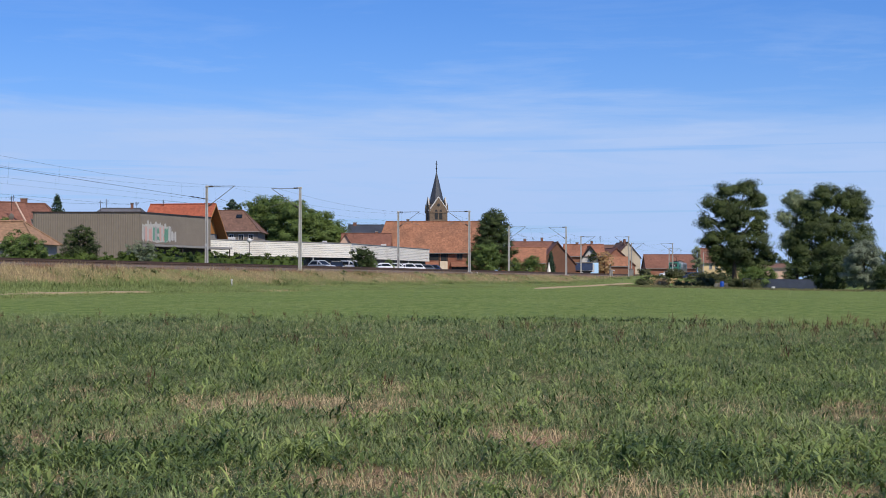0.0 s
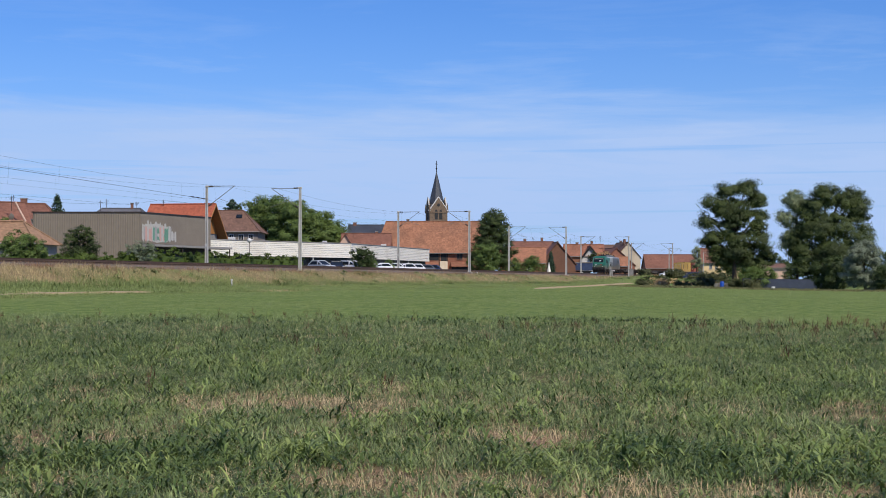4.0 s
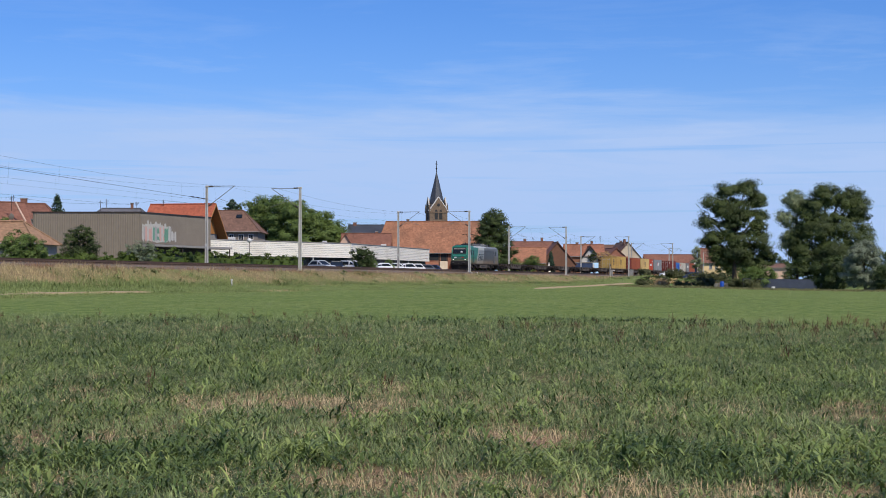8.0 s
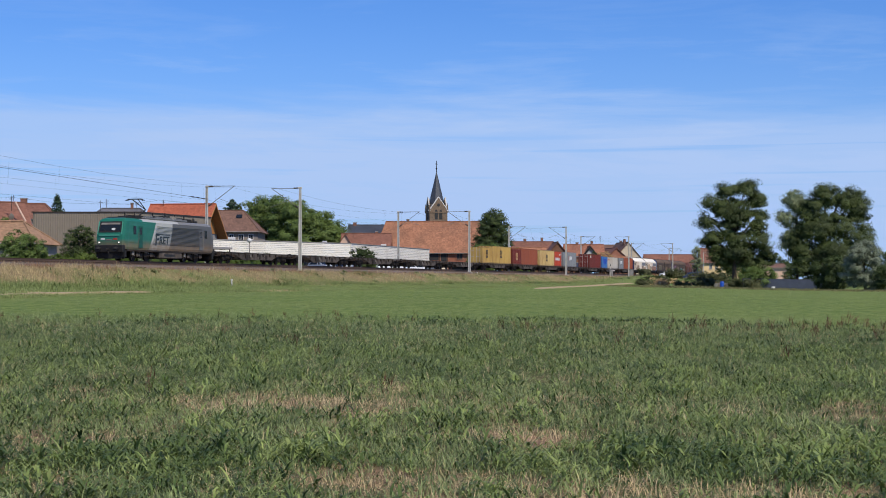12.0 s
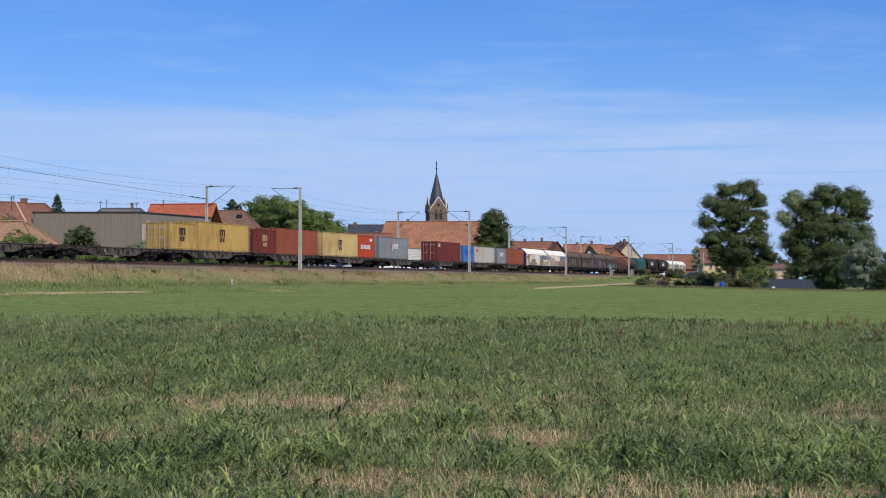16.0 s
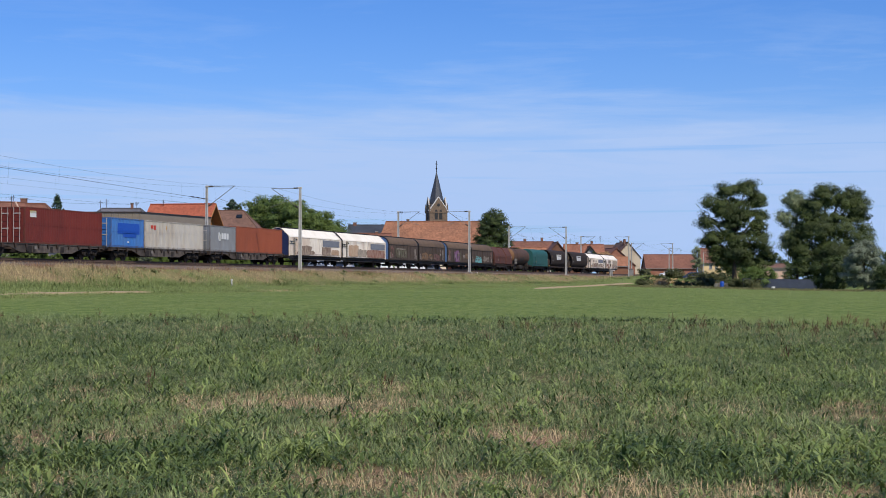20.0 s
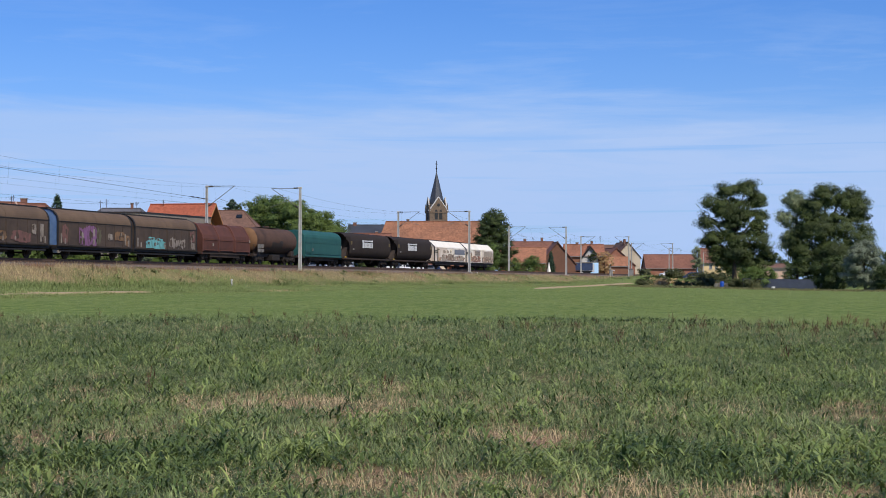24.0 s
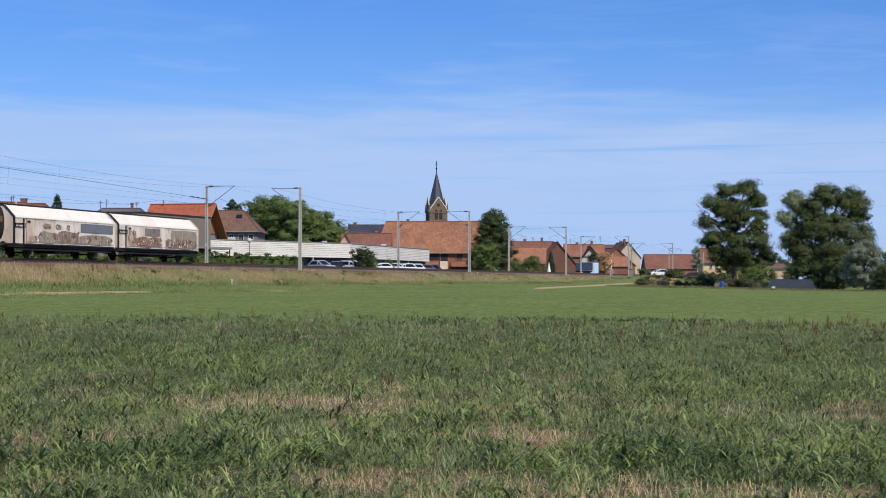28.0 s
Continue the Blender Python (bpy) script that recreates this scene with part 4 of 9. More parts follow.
house("house", pose(51.0, 512.0, V, 0, 0, 0), 16.0, 9.0, 7.9, 10.7, M["render_brown"], M["roof_brown"], "house under a dark brown roof", chimneys=((-4.0, 0.4, 0.7, 0.6),))
house("barn", pose(77.81, 533.3, V, 0, 0, 0), 16.8, 12.0, 3.39, 7.91, M["brick"], M["roof_red"], "long low barn under a red-brown tile roof", category="barn", over=0.4)
house("house", pose(72.39, 402.8, V, 0, 0, 0), 10.8, 7.6, 3.75, 7.24, M["render_ochre"], M["roof_red"], "pale ochre house with small dark windows under a brown roof",
      windows=(("f", -3.4, 1.9, 0.75, 1.2, False), ("f", -1.9, 1.9, 0.75, 1.2, False), ("f", -0.3, 1.9, 0.75, 1.2, False), ("f", 3.0, 1.9, 0.75, 1.2, False)))
house("house", pose(70.4, 332, 1.0, 0, 0, 4), 5.0, 6.0, 3.6, 4.3, M["render_pink"], M["roof_brown"], "pale pink house seen through the trees", windows=(("f", -1.0, 0.9, 0.8, 1.0, False), ("f", -2.6, 0.9, 0.8, 1.0, False)))


# ================= trees and bushes =================
def crown_mesh(name, blobs, leaves, size, material, seed, clump=0.55, shell=0.62, per=40, flat=0.6):
    """Leaves in clumps over a set of lobes (cx, cy, cz, rx, ry, rz)."""
    rng = np.random.default_rng(seed)
    blobs = np.array(blobs, float)
    vol = (blobs[:, 3] * blobs[:, 4] * blobs[:, 5]) ** 0.75
    n = max(8, leaves // per)
    pick = rng.choice(len(blobs), n, p=vol / vol.sum())
    d = rng.normal(size=(n, 3))
    d /= np.linalg.norm(d, axis=1)[:, None]
    r = shell + (1.0 - shell) * rng.random(n) ** 0.6
    centre = blobs[pick, :3] + d * r[:, None] * blobs[pick, 3:]
    cs = clump * (0.6 + 0.8 * rng.random(n))
    off = rng.normal(size=(n, per, 3))
    off *= (1.45 * rng.random((n, per, 1)) ** 0.4) / np.linalg.norm(off, axis=2, keepdims=True)
    pos = (centre[:, None, :] + off * cs[:, None, None] * np.array([1, 1, flat])).reshape(-1, 3)
    k = len(pos)
    off = off.reshape(-1, 3) / (np.linalg.norm(off.reshape(-1, 3), axis=1)[:, None] + 0.05)
    nor = rng.normal(size=(k, 3)) * 0.2 + np.repeat(d, per, axis=0) * 0.6 + off * 0.65 + np.array([0, 0, 0.28])
    nor /= np.linalg.norm(nor, axis=1)[:, None]
    a = np.cross(nor, rng.normal(size=(k, 3)))
    a /= np.linalg.norm(a, axis=1)[:, None]
    b = np.cross(nor, a)
    s = size * (0.6 + 0.8 * rng.random(k))[:, None]
    tip = nor * s * -0.25
    v = np.stack([pos - a * s, pos - b * s * 0.55, pos + a * s + tip, pos + b * s * 0.55], axis=1).reshape(-1, 3)
    loops = np.arange(4 * k)
    return raw_mesh(name, v, loops, np.arange(0, 4 * k, 4), material)


def tree(name, label, x, y, z, blobs, leaves, size, material, seed, trunk=0.3, trunk_top=None, category="tree", clump=0.55, shell=0.62, limbs=True, per=40, flat=0.6):
    t = thing(name, label, category, pose(x, y, z))
    rnd = random.Random(seed)
    top = trunk_top or max(b[2] for b in blobs) * 0.75
    pts, rad = [], []
    for i in range(7):
        u = i / 6
        pts.append((rnd.uniform(-0.12, 0.12) * top * 0.12 * u, rnd.uniform(-0.12, 0.12) * top * 0.12 * u, -0.3 + (top + 0.3) * u))
        rad.append(trunk * (1.35 if i == 0 else 1.0 - 0.75 * u))
    part("trunk", Geo().tube(pts, rad, 9), M["bark"], t, smooth=True)
    if limbs:
        for b in blobs:
            h = max(top * 0.3, min(top * 0.92, b[2] * 0.62))
            mid = (b[0] * 0.45, b[1] * 0.45, h + (b[2] - h) * 0.55)
            part("limb", Geo().tube([(0, 0, h), mid, (b[0] * 0.95, b[1] * 0.95, b[2] + b[5] * 0.4)], [trunk * 0.5, trunk * 0.32, 0.03], 6), M["bark"], t, smooth=True)
    part("crown", crown_mesh(name + "_crown", blobs, leaves, size, material, seed, clump, shell, per, flat), material, t)
    return t


def lobes(rnd, n, rx, ry, z0, z1, r0, r1, power=1.0, cone=False):
    """Lobes spread through an egg-shaped crown."""
    out = []
    for i in range(n):
        u = (i + 0.5) / n
        z = z0 + (z1 - z0) * u
        w = math.sin(math.pi * (0.12 + 0.80 * u)) ** power if not cone else min(1.0, 0.72 + 1.4 * u) * (1.0 - 0.80 * max(0.0, (u - 0.25) / 0.75) ** 1.6)
        an = i * 2.39996 + rnd.uniform(-0.4, 0.4)
        q = rnd.uniform(0.45, 0.8)
        r = rnd.uniform(r0, r1)
        out.append((rx * w * q * math.cos(an), ry * w * q * math.sin(an), z, r, r, r * 0.75))
    return out


def vegetation():
    rnd = random.Random(11)
    # two tall trees beside the field
    tree("tall_tree", "tall dark-leaved tree with a bare lower trunk at the field edge", 45.2, 240, ground_at(45.2, 240),
         [(-3.42, 0, 7.3, 1.63, 1.62, 1.53), (-4.0, 0.5, 10.5, 1.55, 1.62, 1.35), (-3.23, -0.5, 13.2, 1.63, 1.62, 1.26), (-0.57, 0.6, 14.8, 1.89, 1.8, 1.71), (1.9, -0.4, 15.2, 1.72, 1.8, 1.44), (3.42, 0.5, 13.5, 1.38, 1.44, 1.35), (0.57, 0, 11.9, 2.24, 2.16, 1.8), (3.7, 0, 10.7, 1.55, 1.62, 1.35), (-0.85, 0.3, 9.2, 2.24, 1.98, 1.62), (3.42, -0.6, 7.5, 1.98, 1.8, 1.44), (5.08, 0, 5.9, 1.38, 1.26, 1.08), (1.52, 0.5, 5.9, 1.98, 1.8, 1.35), (-2.66, 0, 5.5, 1.46, 1.35, 1.08), (0.38, -1.4, 7.6, 1.89, 1.44, 1.44), (-0.38, -1.2, 5.4, 1.55, 1.35, 1.08), (0.19, -1.6, 10.6, 1.89, 1.44, 1.44), (-1.71, -0.3, 12.2, 1.55, 1.44, 1.26), (2.81, -0.3, 4.2, 1.9, 1.6, 1.3), (4.64, 0.2, 4.3, 1.7, 1.6, 1.2), (0.76, 0.6, 4.6, 1.6, 1.5, 1.1), (-1.94, 0.3, 4.6, 1.5, 1.4, 1.0), (3.35, 0.1, 9.2, 1.6, 1.5, 1.3)],
         62000, 0.14, M["leaf_tree"], 21, 0.42, 13.0, clump=0.72, shell=0.5, per=150, flat=0.62)
    tree("tall_tree", "broad tall tree with dense dark leaves", 59.2, 240, ground_at(59.2, 240),
         [(-1.9, 0.5, 12.4, 2.0, 2, 1.9), (0.2, 0, 14.7, 2.4, 2.2, 1.7), (3.0, -0.3, 14.1, 2.2, 2.2, 1.8), (4.8, 0.3, 13.1, 2.0, 2, 2.2), (6.2, 0, 10.2, 1.7, 1.6, 1.9),
          (-3.6, 0.2, 7.6, 2.2, 2.0, 1.8), (-1.0, -0.4, 9.8, 3.0, 2.6, 2.2), (2.6, 0, 10.1, 3.0, 2.6, 2.4), (5.0, -0.4, 7.5, 2.6, 2.2, 2.2), (-3.0, 0, 5.5, 2.8, 2.2, 2.0), (0.8, -0.6, 5.9, 3.0, 2.6, 2.4), (3.4, -0.4, 3.5, 3.0, 2.4, 2.2), (-2.8, 0, 2.5, 2.2, 2.0, 1.8), (0.4, -0.4, 2.3, 2.8, 2.2, 1.9)],
         68000, 0.145, M["leaf_tree"], 22, 0.45, 12.0, clump=0.78, shell=0.45, per=150, flat=0.66)
    tree("tall_tree", "tall loose tree with pale grey-green leaves", 55.6, 243, ground_at(55.6, 243),
         [(-1.5, 0, 10.8, 1.6, 1.6, 1.3), (-0.4, 0, 14.0, 1.7, 1.8, 1.5), (1.3, 0.4, 12.6, 1.9, 1.8, 1.5), (-0.6, 0.2, 8.0, 1.8, 1.8, 1.5), (1.6, 0, 9.6, 1.8, 1.8, 1.4), (0.9, 0.3, 6.0, 1.9, 1.8, 1.4), (-2.3, 0, 11.9, 0.9, 0.9, 0.6), (-1.7, 0, 6.9, 1.0, 0.9, 0.7)],
         26000, 0.125, M["leaf_poplar"], 29, 0.26, 12.0, clump=0.62, shell=0.45, per=110, flat=0.65)
    tree("silver_bush", "large silvery willow bush at the field edge", 60.2, 221, ground_at(60.2, 221), lobes(rnd, 16, 3.1, 2.4, 0.7, 6.5, 0.9, 1.4, 0.6), 20000, 0.12, M["leaf_willow"], 23, 0.14, 4.0, "bush", 0.4)
    tree("dark_bush", "dense dark bush at the field edge", 62.2, 216, ground_at(62.2, 216), lobes(rnd, 12, 1.9, 1.6, 0.5, 3.4, 0.9, 1.3, 0.6), 10000, 0.12, M["leaf_dark"], 24, 0.16, 4.0, "bush", 0.45)
    tree("dark_bush", "dense dark bush under the tall trees", 57.2, 228, ground_at(57.2, 228), lobes(rnd, 12, 2.6, 2.4, 0.6, 4.2, 1.0, 1.6, 0.5), 16000, 0.12, M["leaf_dark"], 25, 0.12, 2.4, "bush", 0.45)
    # dark round tree before the barn, with a lighter bush at its foot
    tree("round_tree", "dense dark rounded tree before the barn", 10.1, 310, V, lobes(rnd, 56, 4.7, 4.2, 1.2, 11.9, 1.5, 2.0, 0.55, True), 44000, 0.135, M["leaf_dark"], 26, 0.3, 8.0, clump=0.55, shell=0.66, per=70)
    tree("leafy_bush", "lighter green bush at the foot of a dark tree", 8.2, 303, V, lobes(rnd, 14, 2.9, 2.2, 0.9, 5.7, 1.0, 1.5, 0.6), 13000, 0.12, M["leaf_mid"], 27, 0.12, 3.6, "bush", 0.35)
    tree("leafy_bush", "low green bush beside the line", 17.2, 326, V, lobes(rnd, 14, 4.6, 2.0, 0.5, 3.2, 0.9, 1.4, 0.5), 16000, 0.09, M["leaf_mid"], 28, 0.1, 2.2, "bush", 0.4)
    # trees behind the shop
    for x, y, h, w, n, seed, mt in ((-36.4, 318, 16.4, 5.4, 9000, 31, "leaf_light"), (-31.0, 312, 15.9, 5.4, 11000, 32, "leaf_mid"), (-25.6, 314, 13.4, 5.0, 9000, 33, "leaf_light"), (-22.6, 318, 11.2, 3.2, 4200, 34, "leaf_mid"), (-39.4, 322, 15.4, 3.4, 4200, 35, "leaf_light")):
        tree("garden_tree", "leafy green tree behind the low shop", x, y, V, lobes(rnd, 18, w, w * 0.8, h * 0.22, h * 0.92, 1.5, 2.4, 0.55), int(n * 3.5), 0.165, M[mt], seed, 0.3, h * 0.7, clump=0.75, shell=0.5, per=80)
    # conifers
    for x, y, h, w, seed in ((-43.4, 318, 16.2, 12.0, 41), (-57.9, 232, 12.2, 4.8, 42), (-62.8, 238, 9.8, 1.2, 46), (23.5, 337, 5.4, 1.2, 43)):
        bl = []
        for i in range(44):
            u = i / 43
            for j in range(5):
                r = (min(w * (1.0 - u) ** 0.95, 2.4) + 0.08) * rnd.uniform(0.7, 1.15)
                an = j * 1.257 + i * 2.4
                bl += [(r * 0.55 * math.cos(an), r * 0.55 * math.sin(an), h * (0.08 + 0.88 * u) + rnd.uniform(-0.2, 0.1), r * 0.46, r * 0.46, 0.12 + 0.22 * r)] * max(1, min(40, int((2.4 / r) ** 1.6)))
        tree("conifer", "dark pointed conifer among the houses", x, y, V, bl, 9000, 0.13 if h < 14 else 0.24, M["leaf_conifer"], seed, 0.16, h * 0.97, clump=0.2, shell=0.2, limbs=False, per=12)
    # bushes close to the line
    for nm, lab, x, y, rx, h, n, mt, seed in (
            ("leafy_bush", "round green bush beside the shed", -38.9, 141, 1.9, 3.2, 4200, "leaf_mid", 51),
            ("leafy_bush", "green bush before the tan-roofed shed", -36.9, 138.5, 1.3, 3.0, 3000, "leaf_mid", 52),
            ("leafy_bush", "upright green bush before the hall", -35.2, 150, 1.75, 4.1, 6400, "leaf_dark", 53),
            ("silver_bush", "silvery grey bush by the hall corner", -30.8, 157, 1.9, 2.7, 2600, "leaf_silver", 54),
            ("leafy_bush", "dark green bush before the parked cars", -10.9, 213, 1.9, 3.3, 5200, "leaf_dark", 55),
            ("leafy_bush", "low green bush by the parked cars", -10.9, 228, 1.3, 2.1, 2000, "leaf_mid", 56),
            ("leafy_bush", "small green bush by the line", -8.3, 240, 0.8, 2.3, 900, "leaf_light", 57),
            ("leafy_bush", "ivy-green bush against the old house", -55.6, 196, 1.3, 7.6, 4200, "leaf_mid", 60),
            ("ochre_bush", "ochre-leaved bush by the crossing", 42.6, 408, 2.9, 7.0, 9000, "leaf_autumn", 58),
            ("garden_tree", "small dark garden tree", 39.5, 407.5, 1.7, 7.0, 3600, "leaf_dark", 59)):
        tree(nm, lab, x, y, V, lobes(rnd, 11, rx, rx * 0.8, h * 0.15, h * 0.88, rx * 0.35, rx * 0.55, 0.8), int(n * 2.6), 0.065, M[mt], seed, 0.08, h * 0.7, "bush", 0.22)
    for nm, lab, x, y, rx, h, n, mt, seed in (
            ("roadside_bush", "dark roadside bush by the crossing", 43.0, 330, 1.5, 1.3, 1400, "leaf_scrub", 61),
            ("roadside_bush", "low dark bush by the parked cars", 50.0, 333, 2.2, 1.4, 1800, "leaf_scrub", 62),
            ("roadside_bush", "rounded green garden bush before the ochre house", 52.6, 298, 2.3, 2.3, 3400, "leaf_scrub", 77),
            ("roadside_bush", "low dark bush at the car park edge", 55.2, 336, 2.4, 1.4, 1800, "leaf_scrub", 63),
            ("roadside_bush", "dull green bush at the field edge", 41.6, 244, 1.2, 1.2, 1600, "leaf_scrub", 64),
            ("roadside_bush", "rough bush by the parked cars", 47.6, 322, 1.9, 2.0, 2400, "leaf_scrub", 74),
            ("roadside_bush", "rough dark bush before the ochre house", 54.8, 320, 2.2, 2.2, 2600, "leaf_scrub", 75),
            ("roadside_bush", "rough dark bush before the ochre house", 58.0, 318, 2.2, 2.4, 2600, "leaf_dark", 76),
            ("roadside_bush", "green bush under the tall tree", 48.4, 236, 2.7, 3.4, 4200, "leaf_mid", 65),
            ("roadside_bush", "green bush beyond the fence", 52.3, 262, 2.4, 4.4, 3600, "leaf_mid", 66),
            ("roadside_bush", "green bush beside the pale pink house", 67.8, 300, 2.1, 4.6, 3600, "leaf_dark", 78),
            ("roadside_bush", "low scrub before the fence", 46.4, 233, 1.4, 1.3, 1800, "leaf_scrub", 79),
            ("roadside_bush", "low bush by the blue barrel", 40.6, 243, 1.5, 1.3, 1500, "leaf_scrub", 67),
            ("roadside_bush", "low scrub at the field edge", 38.0, 246, 1.5, 0.6, 900, "leaf_scrub", 68),
            ("roadside_bush", "low scrub at the field edge", 35.2, 250, 1.4, 0.8, 800, "leaf_autumn", 69),
            ("roadside_bush", "dark scrub by the crossing", 33.2, 256, 1.5, 0.9, 1100, "leaf_scrub", 70),
            ("roadside_bush", "low scrub before the fence", 45.4, 238, 1.6, 1.4, 2200, "leaf_scrub", 72)):
        tree(nm, lab, x, y, ground_at(x, y), lobes(rnd, 10, rx, rx * 0.7, h * 0.15, h * 0.88, rx * 0.3, rx * 0.5, 0.5), int(n * 2), 0.10, M[mt], seed, 0.08, h * 0.7, "bush", 0.34)
    # low scrub between the field and the car park
    for seed, mt, lab in ((81, "leaf_scrub", "dull low scrub between the field and the car park"), (82, "leaf_mid", "green low scrub between the field and the car park"), (83, "leaf_autumn", "dry brown scrub between the field and the car park")):
        bl = []
        for i in range(34):
            k, y = rnd.uniform(0.128, 0.186), rnd.uniform(258, 312)
            h = rnd.uniform(0.25, 0.65)
            bl.append((k * y, y, ground_at(k * y, y) + h * 0.6, rnd.uniform(0.9, 1.6), 1.2, h))
        tagged(new("scrub", crown_mesh("scrub", bl, 9000 if seed < 83 else 4000, 0.13, M[mt], seed, 0.3)), lab, "scrub", kind="stuff")
    # thin half-bare tree by the ochre house
    tree("bare_tree", "thin half-bare grey tree beside the ochre house", 64.2, 392, V, lobes(rnd, 12, 1.5, 1.2, 1.6, 7.6, 0.45, 0.75, 0.7), 5200, 0.10, M["leaf_poplar"], 73, 0.14, 6.8, clump=0.34)
    # far trees and woods behind the village and the field
    far = []
    for x, y, w, h in ((66, 350, 6, 6.0), (74, 352, 6, 6.6), (81, 350, 6, 6.4), (73, 372, 9, 6.5), (84, 330, 12, 7.5), (100, 340, 12, 8), (120, 420, 24, 10), (88, 470, 16, 9), (150, 500, 30, 10), (100, 560, 30, 9), (66, 640, 14, 8)):
        for b in lobes(rnd, 9, w, 4, 1.0, h, h * 0.2, h * 0.3, 0.4):
            far.append((x + b[0], y + b[1], 0.9 + b[2], b[3], b[4], b[5]))
    ob = new("far_trees", crown_mesh("far_trees", far, 26000, 0.34, M["leaf_dark"], 71, 0.8))
    tagged(ob, "far belt of green trees behind the field", "trees", kind="stuff")


vegetation()


def hedge(name, label, pts, width, height, n, material, seed, base=V):
    """A clipped hedge along plan points: a woody core with leaves all over it."""
    rng = np.random.default_rng(seed)
    t = thing(name, label, "hedge")
    pts = [Vector(p) for p in pts]
    core = Geo()
    rows = []
    for i, p in enumerate(pts):
        d = (pts[min(i + 1, len(pts) - 1)] - pts[max(0, i - 1)]).normalized()
        o = Vector((d.y, -d.x))
        rows.append([tuple(p + o * a * width) + (base + b * height,) for a, b in ((-0.3, -0.1), (0.3, -0.1), (0.26, 0.62), (-0.26, 0.62))])
    part("core", core.loft(rows), M["hedge"], t)
    blobs = []
    for a, b in zip(pts, pts[1:]):
        k = max(1, int((b - a).length / 0.9))
        for i in range(k):
            q = a.lerp(b, (i + rng.random()) / k)
            hh = height * (0.82 + 0.3 * rng.random())
            for z in (0.3, 0.72):
                blobs.append((q.x, q.y, base + z * hh, width * 0.55, width * 0.55, hh * 0.3))
    part("leaves", crown_mesh(name, blobs, int(n * 0.85), 0.092, material, seed, 0.2, 0.6, 60), material, t)


hedge("hedge", "trimmed green hedge along the far side of the line", [on_line(s, 76.4)[:2] for s in (139, 150, 162, 174, 185)], 1.3, 2.1, 40000, M["hedge"], 81)
hedge("hedge", "low green hedge before the hall", [on_line(s, 76.2)[:2] for s in (118, 128, 138)], 1.1, 1.35, 16000, M["hedge"], 82)


# ================= field plants and grasses =================
def scatter(y0, y1, density, rng, margin=1.5):
    """Points over the strip of field in front of the camera."""
    k = 0.305
    area = k * (y1 * y1 - y0 * y0) + 2 * margin * (y1 - y0)
    n = int(area * density)
    y = np.sqrt(rng.random(n) * (y1 * y1 - y0 * y0) + y0 * y0)
    x = (rng.random(n) * 2 - 1) * (k * y + margin)
    return x, y


def heights(x, y):
    s, p = x * ST + y * CT, -x * CT + y * ST
    e = lambda t, a, b: np.clip((t - a) / (b - a), 0, 1) ** 2 * (3 - 2 * np.clip((t - a) / (b - a), 0, 1))
    field = 0.85 * e(y, 25, 100) + 0.0012 * np.maximum(0.0, np.minimum(y, 400) - 100)
    verge = field + 0.45 * e(p, 44, 56.5)
    ramp = e(s, 250, 330) * e(p, 36, 56) * 1.35
    bank = e(p, 56.5, 61.3)
    fall = 0.0029 * np.clip(y, 0, 260) * e(x / np.maximum(y, 5.0), 0.10, 0.28) * (1 - e(p, 30, 50))
    return (verge + ramp * (1 - bank)) * (1 - bank) + np.maximum(2.71, verge) * bank - fall


